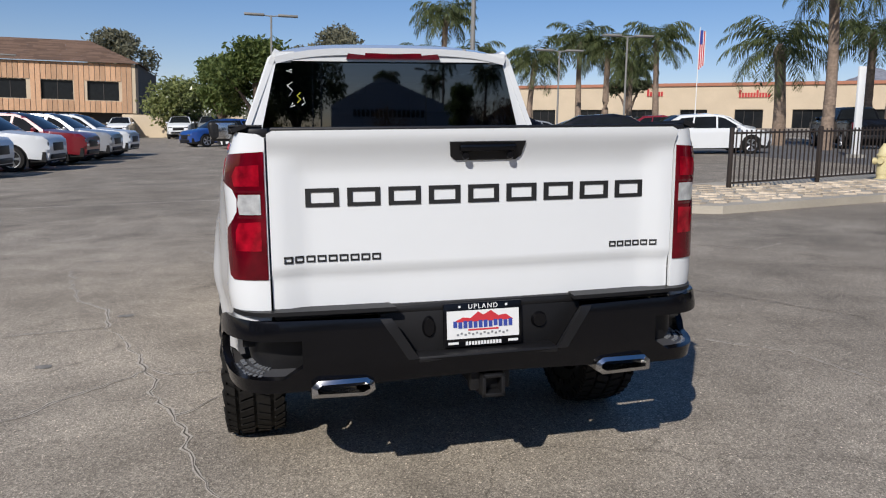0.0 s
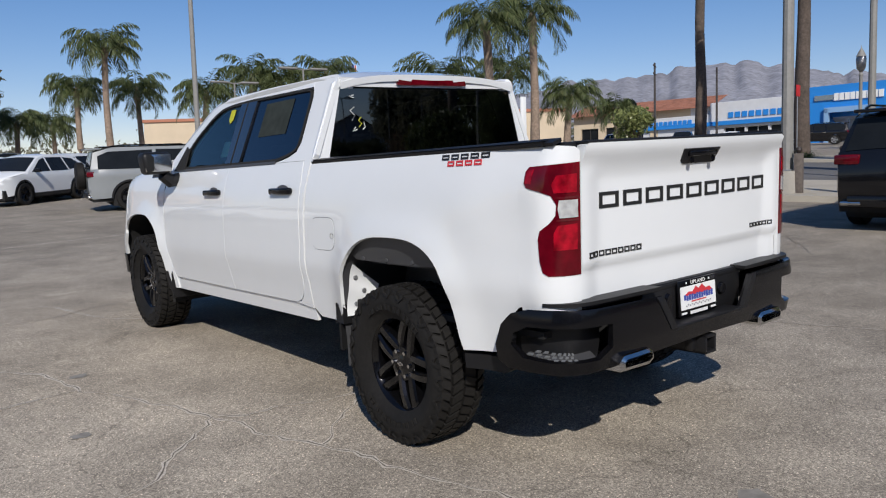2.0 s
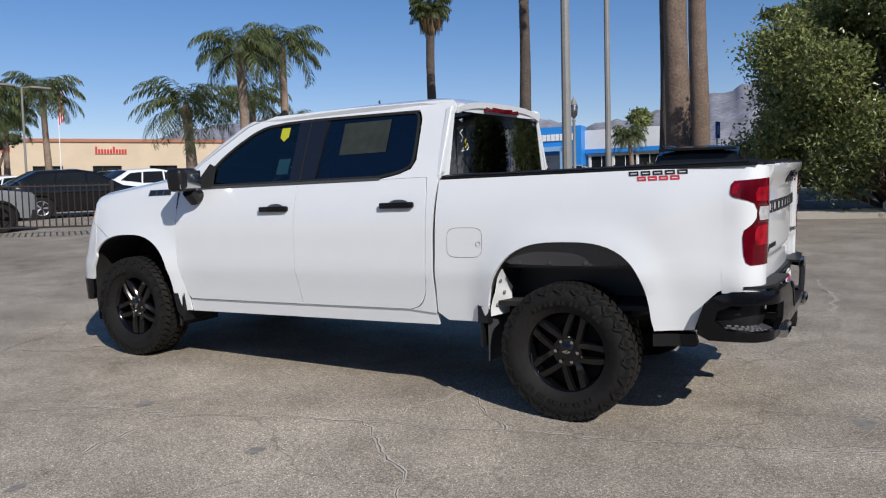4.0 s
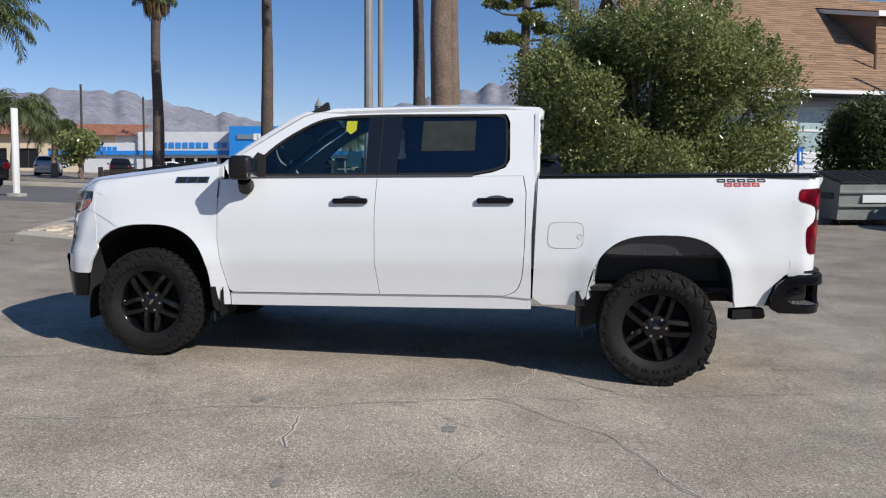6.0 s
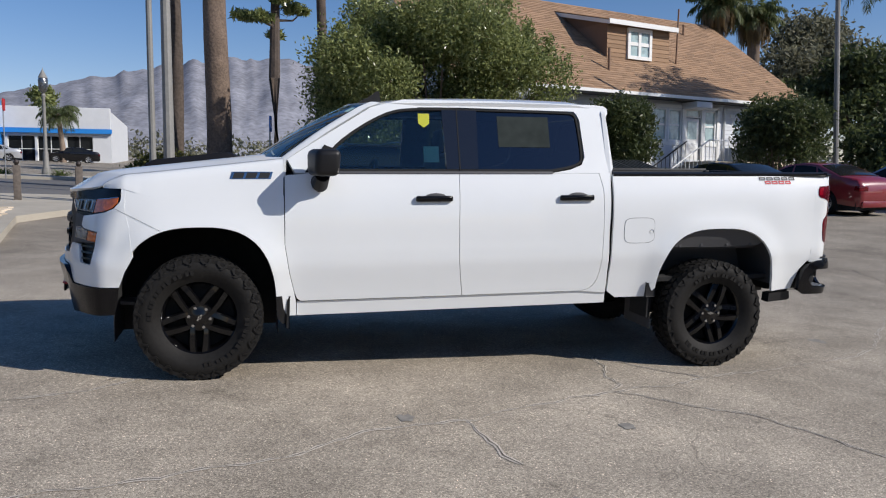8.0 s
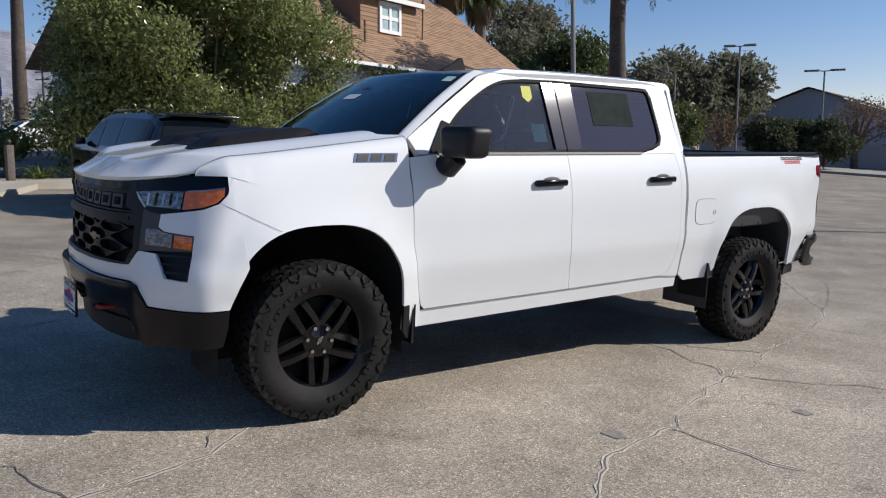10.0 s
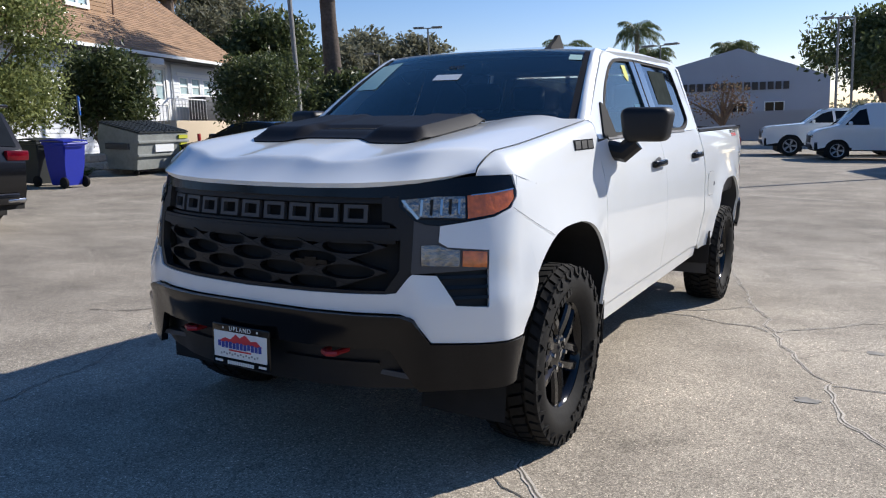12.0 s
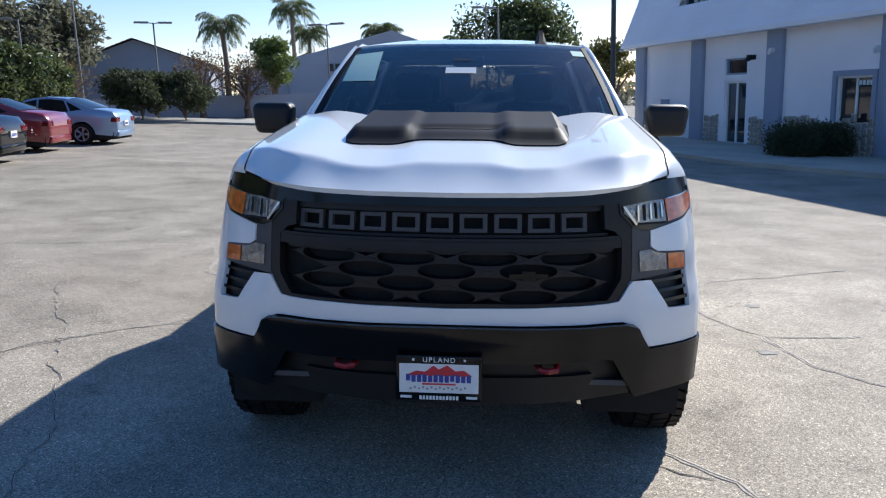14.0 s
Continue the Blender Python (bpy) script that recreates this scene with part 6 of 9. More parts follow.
bm = lathe(bmesh.new(), [(0.0, -0.12), (0.36, -0.12), (0.41, -0.08), (0.41, 0.08), (0.36, 0.12), (0.0, 0.10)], 28, "X")
bmesh.ops.rotate(bm, verts=bm.verts[:], matrix=Matrix.Rotation(radians(-90), 3, "Z"))
bmesh.ops.translate(bm, verts=bm.verts[:], vec=(0, -2.70, 1.05))
part("spare_wheel", bm, RUBBER, ev, "black spare wheel")
part("roof_panel", drape([(-0.66, -2.2), (0.66, -2.2), (0.66, 0.2), (-0.66, 0.2)], lambda x, y: (x, y, 1.885 + 0.02 * (1 - (x / 0.7) ** 2)), 0.3, 0.03), BLACK_GLOSS, ev, "black roof panel")
# cars past the fence and along the street
for kind, paint, x, y, yaw, word in (("crossover", PAINT_BLACK, 12.2, 23.0, -110, "black car parked past the fence"), ("crossover", WHITE_PAINT, 17.6, 25.6, -100, "white car with black trim past the fence"),
                                     ("pickup", PAINT_BLACK, 27.0, 28.5, -20, "black pickup truck past the fence"), ("crossover", WHITE_PAINT, 24.5, 36.0, -80, "white car behind the black pickup truck"),
                                     ("sedan", PAINT_SILVER, 10.5, 27.5, -80, "silver sedan in the row past the fence"), ("crossover", PAINT_RED, 24.0, 41.0, -100, "red car in the far row"),
                                     ("crossover", PAINT_BLACK, 8.8, 24.6, -100, "black car in the row past the fence"), ("sedan", WHITE_PAINT, 14.4, 30.5, -90, "white sedan in the row past the fence"),
                                     ("crossover", PAINT_SILVER, 54.0, 42.0, -60, "silver car parked across the street"), ("crossover", PAINT_BLACK, 60.0, 39.0, -60, "dark car parked across the street"),
                                     ("suv", PAINT_BLACK, 66.0, 29.5, 20, "black car in front of the showroom"), ("sedan", PAINT_SILVER, 71.0, 26.0, 15, "silver sedan in front of the showroom"),
                                     ("sedan", PAINT_BLACK, 74.0, 20.0, 15, "dark sedan in front of the showroom"), ("sedan", WHITE_PAINT, 60.0, 34.5, 20, "white sedan in front of the showroom"),
                                     ("van", WHITE_PAINT, 50.0, -4.0, 10, "white van far along the street"), ("crossover", WHITE_PAINT, 44.0, -1.5, 10, "white car far along the street")):
    car(kind, paint, slope_pose(x, y, yaw), word)
car("suv", PAINT_BLACK, slope_pose(10.85, 1.32, -86) @ Matrix.Diagonal((0.95, 0.97, 0.94, 1)), "glossy black sport utility car parked nose to the kerb", tail_plate=True)
car("sedan", PAINT_BLACK, slope_pose(13.5, -9.75, -80), "black sedan parked beside the house drive", tail_plate=True)
car("sedan", PAINT_RED, slope_pose(14.4, -13.4, -82), "red sedan parked between two other cars")
car("sedan", PAINT_LIGHT_BLUE, slope_pose(14.2, -16.9, -84), "pale blue sedan parked in a row", tail_plate=True)
car("van", WHITE_PAINT, slope_pose(-2.2, -26.2, -78), "white cargo van parked in the lot")
car("pickup", WHITE_PAINT, slope_pose(-0.2, -29.2, -78), "white pickup truck parked beside the van")


# ---- pavement, road, kerbs ----
def slab(name, outline, lift, mat, label, kind="structure", kerb=None, category="pavement"):
    """A raised slab that follows the ground, with a kerb face round it."""
    bm = bmesh.new()
    bm.faces.new([bm.verts.new((x, y, 0)) for x, y in outline])
    for axis in (0, 1):
        lo, hi = min(p[axis] for p in outline), max(p[axis] for p in outline)
        k = math.floor(lo) + 1
        while k < hi:
            co, no = [0, 0, 0], [0, 0, 0]
            co[axis], no[axis] = k, 1
            bmesh.ops.bisect_plane(bm, geom=bm.verts[:] + bm.edges[:] + bm.faces[:], plane_co=co, plane_no=no, dist=1e-4)
            k += 1 if hi - lo < 40 else 4
    rim = [e for e in bm.edges if len(e.link_faces) == 1]
    for v in bm.verts:
        v.co.z = gz(v.co.x, v.co.y) + lift
    low = {}
    for e in rim:
        for v in e.verts:
            if v not in low:
                low[v] = bm.verts.new((v.co.x, v.co.y, v.co.z - lift - 0.05))
    for e in rim:
        a, b = e.verts
        bm.faces.new((a, b, low[b], low[a]))
    bmesh.ops.recalc_face_normals(bm, faces=bm.faces[:])
    ob = part(name, bm, mat, None, "", 20)
    return tagged(ob, label, category, kind=kind)


def ribbon(name, points, width, lift, mat, parent=None, height=0.0, jag=0.0, seed=1):
    """A strip along points on the ground; jag makes it ragged like a crack."""
    rng = random.Random(seed)
    pts = []
    for (a, b), (c, d) in zip(points, points[1:]):
        n = max(1, int(math.hypot(c - a, d - b) / (0.06 if jag else 0.6)))
        for k in range(n):
            pts.append((a + (c - a) * k / n, b + (d - b) * k / n))
    pts.append(points[-1])
    verts, faces = [], []
    w1 = w2 = 0.0
    for i, (x, y) in enumerate(pts):
        p, q = pts[max(0, i - 1)], pts[min(len(pts) - 1, i + 1)]
        d = math.hypot(q[0] - p[0], q[1] - p[1]) or 1
        nx, ny = -(q[1] - p[1]) / d, (q[0] - p[0]) / d
        w1 = 0.9 * w1 + rng.uniform(-jag, jag) * 1.3
        w2 = rng.uniform(-jag, jag) * 0.6
        h = width / 2 * (rng.uniform(0.35, 1.5) if jag else 1)
        for s in (-1, 1):
            xx, yy = x + nx * (w1 + w2 + s * h), y + ny * (w1 + w2 + s * h)
            verts.append((xx, yy, gz(xx, yy) + lift + height))
    for i in range(len(pts) - 1):
        faces.append((2 * i, 2 * i + 1, 2 * i + 3, 2 * i + 2))
    if height:
        n = len(verts)
        verts += [(x, y, z - height - 0.04) for x, y, z in verts]
        for i in range(len(pts) - 1):
            faces += [(2 * i, 2 * i + 2, n + 2 * i + 2, n + 2 * i), (2 * i + 1, 2 * i + 3, n + 2 * i + 3, n + 2 * i + 1)]
        faces += [(0, 1, n + 1, n), (n - 2, n - 1, 2 * n - 1, 2 * n - 2)]
    return raw(name, verts, faces, mat, parent, "", 30 if height else 0)


ROAD = material("darker street asphalt", (0.13, 0.125, 0.12), 0.9, grain=0.2, scale=70, blotch=0.2, blotch_scale=0.4)
FLAGSTONE = material("pale flagstone", (0.5, 0.42, 0.32), 0.9, grain=0.12, scale=25, obj=0.22, bump=0.004)
slab("pavement", [(5.5, 8.5), (5.75, 7.3), (6.3, 7.0), (10.0, 7.75), (11.8, 7.3), (12.5, 6.2), (12.7, 3.7), (15.6, 2.6), (15.9, -4.0), (17.6, -4.0), (17.6, 14.0), (13.4, 12.6), (8.2, 10.9), (6.0, 10.0)], 0.13, CONCRETE, "pale concrete pavement with a raised kerb")
slab("road", [(17.7, -90.0), (31.0, -90.0), (31.0, 120.0), (17.7, 120.0)], 0.005, ROAD, "grey asphalt street", category="road")
slab("far_pavement", [(31.0, -90.0), (34.0, -90.0), (34.0, 120.0), (31.0, 120.0)], 0.13, CONCRETE, "pale concrete pavement across the street")
slab("building_pavement", [(-4.9, -16.0), (-6.0, -12.5), (-8.4, -9.4), (-12.0, -6.5), (-16.0, -5.0), (-16.0, -24.0), (-4.9, -24.0)], 0.12, CONCRETE, "pale concrete walk beside the white building")
slab("pole_island", [(-2.6, -18.2), (-5.4, -18.4), (-5.4, -19.8), (-2.6, -19.6)], 0.12, KERB, "grey kerbed island round a lamp pole")
slab("planting_strip", [(10.0, -31.5), (24.0, -33.0), (24.0, -38.0), (10.0, -36.0)], 0.12, KERB, "kerbed planting strip at the lot's edge")
# flagstones on the island
rng = random.Random(5)
stones = []
for j in range(9):
    for i in range(16):
        x, y = 6.1 + i * 0.42 + rng.uniform(-0.05, 0.05) + 0.2 * (j % 2), 7.45 + j * 0.38 + i * 0.075 + rng.uniform(-0.04, 0.04)
        if x > 12.2 or y > 10.4 or (x < 6.6 and y > 9.6):
            continue
        bm = bmesh.new()
        n = rng.choice((5, 6, 7))
        ring = [(0.19 * rng.uniform(0.8, 1.12) * math.cos(k * math.tau / n), 0.17 * rng.uniform(0.8, 1.12) * math.sin(k * math.tau / n)) for k in range(n)]
        lo = [bm.verts.new((a, b, -0.02)) for a, b in ring]
        hi = [bm.verts.new((a * 0.94, b * 0.94, 0.018 + rng.uniform(0, 0.012))) for a, b in ring]
        bm.faces.new(hi)
        for k in range(n):
            bm.faces.new((lo[k], lo[(k + 1) % n], hi[(k + 1) % n], hi[k]))
        st = part("flagstone", bm, FLAGSTONE, bpy.data.objects["pavement"], "", 0)
        st.matrix_basis = pose(x, y, gz(x, y) + 0.13)
# cracks in the asphalt
CRACKS = [
    [(-2.75, 4.7), (-2.58, 3.95), (-2.39, 3.26), (-2.12, 2.87), (-2.04, 2.5), (-1.97, 2.16), (-1.84, 1.96), (-1.67, 1.6), (-1.53, 1.05), (-1.47, 0.65), (-1.33, 0.27), (-1.2, -0.2), (-1.12, -0.6), (-0.88, -1.5), (-0.25, -2.3), (0.6, -3.1)],
    [(-1.53, 1.05), (-1.4, 0.94), (-1.15, 0.93), (-0.69, 0.77)],
    [(-2.0, 2.2), (-2.32, 2.15), (-2.65, 2.09)],
    [(-1.53, 1.05), (-1.7, 0.85), (-1.92, 0.7), (-2.12, 0.47), (-2.4, 0.3), (-2.78, 0.13), (-3.6, -0.3)],
    [(-0.69, 0.77), (-0.97, 0.57), (-1.17, 0.37), (-1.32, 0.27)],
    [(-0.9, 4.05), (-1.2, 4.5), (-1.5, 5.6)],
    [(5.5, -0.95), (4.4, -1.15), (3.2, -1.25)],
    [(2.9, 3.0), (2.65, 2.6), (1.9, 2.15)],
    [(4.3, 4.4), (4.7, 3.9), (5.4, 4.3)],
    [(2.15, 0.8), (2.5, 0.4), (2.6, -0.3), (3.1, -1.2)],
    [(-4.7, 8.9), (-3.1, 9.25), (-1.5, 9.5), (2.0, 10.1)],
]
FINE_CRACKS = [
    [(-1.08, 4.37), (-0.72, 4.09)],
    [(-0.3, 5.6), (-0.7, 5.25), (-1.24, 4.96), (-1.48, 4.87), (-1.79, 4.84), (-2.4, 4.95)],
    [(3.67, 1.01), (2.64, 2.67), (2.1, 3.66), (1.83, 4.21), (1.66, 4.73), (1.2, 5.6)],
    [(3.18, 3.15), (2.87, 2.99), (2.5, 2.5), (2.13, 2.27), (1.94, 1.93)],
    [(-0.83, -1.35), (-0.6, -1.8), (-0.1, -2.9), (0.2, -3.4)],
]
FAR_CRACKS = [
    [(-5.2, 6.4), (-4.3, 7.6), (-4.9, 9.9), (-4.2, 12.0)],
    [(-3.3, 12.2), (-1.0, 11.4), (1.4, 12.6)],
    [(3.4, 6.2), (2.8, 7.6), (3.6, 9.2), (2.7, 11.0)],
    [(2.2, -4.8), (3.6, -5.4), (4.9, -7.9), (6.8, -8.6)],
    [(0.3, -7.4), (-1.6, -8.6), (-1.2, -11.0), (-2.5, -13.0)],
    [(5.2, -3.1), (7.1, -2.5), (8.6, -3.4)],
    [(-2.6, -2.8), (-3.4, -5.2), (-2.8, -7.3)],
    [(6.0, 1.2), (7.3, 2.2), (8.9, 1.7), (10.5, 2.3)],
]
for k, pts in enumerate(CRACKS):
    ribbon("crack_edge", pts, 0.029, 0.0032, CRACK_EDGE, ground, 0, 0.016, k + 1)
    ribbon("crack", pts, 0.0075, 0.0045, CRACK, ground, 0, 0.016, k + 1)
for k, pts in enumerate(FINE_CRACKS + FAR_CRACKS):
    ribbon("crack_edge", pts, 0.010, 0.0031, CRACK_EDGE, ground, 0, 0.018, k + 60)
    ribbon("crack", pts, 0.0055, 0.0044, CRACK, ground, 0, 0.018, k + 60)
for k, pts in enumerate(([(-12.0, 14.5), (4.0, 17.0)], [(-6.0, 11.2), (3.0, 12.4)], [(9.6, 4.9), (9.9, 5.2)], [(-3.0, -9.5), (10.0, -12.0)])):
    ribbon("seam", pts, 0.05, 0.003, CRACK_EDGE, ground, 0, 0.004, 40 + k)
STAIN = material("dark oil stain", (0.225, 0.21, 0.185), 0.8, grain=0.3, scale=20)
for k, (x, y, r) in enumerate(((-0.30, -1.55, 0.10), (-1.9, 2.55, 0.07), (-2.2, 1.3, 0.06), (-3.1, 2.0, 0.05), (-2.6, 5.2, 0.05), (3.1, -16.5, 0.5), (3.9, -13.0, 0.35), (-3.4, 3.2, 0.04))):
    rr = random.Random(90 + k)
    ring = [(x + r * rr.uniform(0.6, 1.25) * math.cos(a * math.tau / 14), y + r * rr.uniform(0.45, 0.9) * math.sin(a * math.tau / 14)) for a in range(14)]
    raw("oil_stain", [(a, b, gz(a, b) + 0.0035) for a, b in ring], [tuple(range(14))], STAIN, ground)


# ---- buildings ----
def wall(name, length, height, thick, openings, mat, parent, label="", z0=0.0):
    """A wall along x from 0 to length, its outer face towards -y, with openings (x0, x1, z0, z1) cut through."""
    xs = sorted({0.0, length, *(v for o in openings for v in o[:2])})
    zs = sorted({z0, height, *(v for o in openings for v in o[2:])})
    solid = lambda i, j: 0 <= i < len(xs) - 1 and 0 <= j < len(zs) - 1 and not any(a < (xs[i] + xs[i + 1]) / 2 < b and c < (zs[j] + zs[j + 1]) / 2 < d for a, b, c, d in openings)
    bm, made = bmesh.new(), {}

    def at(i, j, k):
        if (i, j, k) not in made:
            made[i, j, k] = bm.verts.new((xs[i], k * thick, zs[j]))
        return made[i, j, k]

    for i in range(len(xs) - 1):
        for j in range(len(zs) - 1):
            if not solid(i, j):
                continue
            ring = ((i, j), (i + 1, j), (i + 1, j + 1), (i, j + 1))
            bm.faces.new([at(*q, 0) for q in ring])
            bm.faces.new([at(*q, 1) for q in reversed(ring)])
            for q, r, n in ((ring[0], ring[1], (i, j - 1)), (ring[1], ring[2], (i + 1, j)), (ring[2], ring[3], (i, j + 1)), (ring[3], ring[0], (i - 1, j))):
                if not solid(*n):
                    bm.faces.new((at(*r, 0), at(*q, 0), at(*q, 1), at(*r, 1)))
    return part(name, bm, mat, parent, label, 0)


def ring_frame(bm, x0, x1, z0, z1, w, y0, y1):
    """A flat rectangular frame of width w between two depths, in one piece."""
    loops = [[bm.verts.new((x, y, z)) for x, z in ((x0 + o, z0 + o), (x1 - o, z0 + o), (x1 - o, z1 - o), (x0 + o, z1 - o))] for y, o in ((y0, 0), (y0, w), (y1, w), (y1, 0))]
    for a, b in zip(loops, loops[1:] + loops[:1]):
        for k in range(4):
            bm.faces.new((a[k], a[(k + 1) % 4], b[(k + 1) % 4], b[k]))
    bmesh.ops.recalc_face_normals(bm, faces=bm.faces[:])
    return bm


def window(parent, x0, x1, z0, z1, frame_mat, y=0.04, bars=1, sashes=1, pane_mat=None, fw=0.06):
    """A window in a wall's opening: frame, sill, glazing bars and panes."""
    w = part("window", ring_frame(bmesh.new(), x0, x1, z0, z1, fw, y - 0.06, y + 0.05), frame_mat, parent, "", 0)
    for k in range(1, bars):
        c = x0 + (x1 - x0) * k / bars
        part("glazing_bar", block(bmesh.new(), c - fw / 2, c + fw / 2, y - 0.04, y + 0.04, z0 + fw, z1 - fw), frame_mat, w, "", 0)
    for k in range(1, sashes):
        c = z0 + (z1 - z0) * k / sashes
        part("meeting_rail", block(bmesh.new(), x0 + fw, x1 - fw, y - 0.03, y + 0.03, c - fw / 2, c + fw / 2), frame_mat, w, "", 0)
    bm = bmesh.new()
    block(bm, x0 + fw * 0.5, x1 - fw * 0.5, y + 0.005, y + 0.015, z0 + fw * 0.5, z1 - fw * 0.5)
    part("pane", bm, pane_mat or CAR_GLASS, w, "", 0)
    return w


STUCCO = material("beige stucco", (0.55, 0.45, 0.32), 0.9, grain=0.08, scale=40, blotch=0.08, blotch_scale=0.4, bump=0.003)
BOARD = material("tan wood cladding", (0.52, 0.31, 0.18), 0.8, grain=0.15, scale=8, island=0.15)
BROWN_ROOF = material("brown shingle", (0.17, 0.105, 0.07), 0.9, grain=0.15, scale=30, island=0.22)
HOUSE_ROOF = material("tan brown shingle", (0.30, 0.19, 0.115), 0.92, grain=0.15, scale=40, island=0.14)
WHITE_WALL = material("white wall paint", (0.82, 0.83, 0.85), 0.75, grain=0.04, scale=30, blotch=0.06, blotch_scale=0.5)
GREY_TRIM = material("blue grey trim paint", (0.27, 0.32, 0.40), 0.7, grain=0.05, scale=30)
LIGHT_GREY = material("light grey panel", (0.6, 0.61, 0.62), 0.6, grain=0.04, scale=12, blotch=0.05)
SHOW_BLUE = material("showroom blue panel", (0.02, 0.22, 0.62), 0.35, grain=0.03, scale=10)
GREY_STUCCO = material("blue grey stucco", (0.33, 0.36, 0.42), 0.9, grain=0.06, scale=30, blotch=0.08, blotch_scale=0.3)
DARK_WOOD = material("dark eave wood", (0.05, 0.045, 0.042), 0.8, grain=0.2, scale=20)
STONE = material("rubble stone", (0.36, 0.32, 0.27), 0.9, grain=0.15, scale=20, island=0.3, bump=0.006)
TERRACOTTA = material("clay roof tile", (0.33, 0.14, 0.085), 0.85, grain=0.15, scale=20, island=0.15)


def shingle_slope(name, a, b, c, d, mat, parent, course=0.16, tab=0.4, seed=3):
    """A roof slope between eave a-b and ridge d-c, laid in overlapping courses of tabs."""
    a, b, c, d = map(Vector, (a, b, c, d))
    n = max(2, int((d - a).length / course))
    nrm = (b - a).cross(d - a).normalized()
    if nrm.z < 0:
        nrm = -nrm
    rng = random.Random(seed)
    verts, faces = [], []
    for r in range(n):
        t0, t1 = r / n, min(1.0, (r + 1.25) / n)
        p0, p1, q0, q1 = a.lerp(d, t0), b.lerp(c, t0), a.lerp(d, t1), b.lerp(c, t1)
        m = max(1, int((p1 - p0).length / tab))
        off = rng.uniform(0, 0.9)
        cuts = [0.0] + [min(1.0, (k + off) / m) for k in range(m + 1) if 0 < (k + off) / m < 1] + [1.0]
        for u0, u1 in zip(cuts, cuts[1:]):
            i = len(verts)
            l = 0.022 + rng.uniform(0, 0.008)
            verts += [p0.lerp(p1, u0) + nrm * l, p0.lerp(p1, u1) + nrm * l, q0.lerp(q1, u1) + nrm * 0.004, q0.lerp(q1, u0) + nrm * 0.004, p0.lerp(p1, u0) - nrm * 0.02, p0.lerp(p1, u1) - nrm * 0.02]
            faces += [(i, i + 1, i + 2, i + 3), (i + 4, i + 5, i + 1, i)]
    ob = raw(name, [tuple(v) for v in verts], faces, mat, parent)
    ob["kind"] = "stuff"
    return ob


def lap_siding(name, length, z0, z1, mat, parent, y=0.0, course=0.18, holes=()):
    bm = bmesh.new()
    z = z0
    while z < z1 - 0.02:
        top = min(z + course, z1)
        spans = [(0.0, length)]
        for a, b, c, d in holes:
            if c < (z + top) / 2 < d:
                spans = [q for s in spans for q in ((s[0], min(s[1], a)), (max(s[0], b), s[1])) if q[1] - q[0] > 0.02]
        for a, b in spans:
            vs = [bm.verts.new(p) for p in ((a, y - 0.03, z), (b, y - 0.03, z), (b, y - 0.008, top), (a, y - 0.008, top), (a, y, z), (b, y, z))]
            bm.faces.new(vs[:4])
            bm.faces.new((vs[4], vs[5], vs[1], vs[0]))
        z = top
    return part(name, bm, mat, parent, "", 0)


def frame_to(x0, y0, x1, y1, z=None):
    """A pose whose x runs from the first point to the second, y to the left of that, at the ground there."""
    a = math.degrees(math.atan2(y1 - y0, x1 - x0))
    return pose(x0, y0, gz(x0, y0) if z is None else z, 0, 0, a)


# the house: west wall towards the lot, ridge along it
house = thing("house", pose(22.54, -4.245, 1.0, 0, 0, -73.4), "old grey clapboard house with a tan brown shingle roof and dormer", "house")
HL, HW, EAVE, PITCH = 19.7, 11.8, 4.2, 0.75
CLAPBOARD = material("pale grey clapboard paint", (0.6, 0.62, 0.65), 0.7, grain=0.05, scale=20, island=0.05)
holes = [(1.2, 2.6, 2.0, 3.7), (4.4, 5.9, 2.0, 3.75), (8.7, 9.6, 2.3, 3.78), (10.2, 11.1, 2.3, 3.78), (11.2, 12.05, 2.3, 3.78), (12.3, 13.3, 1.43, 3.8), (13.55, 14.35, 2.3, 3.78)] + [(15.5 + 1.06 * k, 16.35 + 1.06 * k, 2.62, 3.5) for k in range(4)]
wall("west_wall", HL, 4.1, 0.2, holes, CLAPBOARD, house, "pale grey clapboard wall", -0.6)
tagged(lap_siding("clapboard", HL, -0.5, 4.05, CLAPBOARD, house, 0.0, 0.18, holes), kind="stuff")
WHITE_TRIM = material("white trim paint", (0.76, 0.76, 0.74), 0.6, grain=0.03, scale=20)
# Panes are an opaque pale blue green with some grain.
PALE_PANE = material("pale blue green window pane", (0.36, 0.47, 0.48), 0.15, coat=0.5, grain=0.25, scale=5)
for k, (a, b, c, d) in enumerate(holes):
    if k == 5:
        bm = bmesh.new()
        block(bm, a + 0.05, b - 0.05, 0.03, 0.08, c, d - 0.42, 0.004)
        dr = part("door", bm, WHITE_TRIM, house, "white panelled door with a glass light")
        bm = bmesh.new()
        block(bm, a + 0.2, b - 0.2, 0.02, 0.04, c + 1.0, d - 0.55)
        part("door_light", bm, PALE_PANE, dr)
        for z0 in (0.15, 0.55):
            part("door_panel", block(bmesh.new(), a + 0.2, b - 0.2, 0.018, 0.04, c + z0, c + z0 + 0.32, 0.01), WHITE_TRIM, dr)
        window(house, a, b, d - 0.38, d, WHITE_TRIM, 0.04, 1, 1, PALE_PANE)
    else:
        window(house, a, b, c, d, WHITE_TRIM, 0.04, 1, 2, PALE_PANE, 0.08)
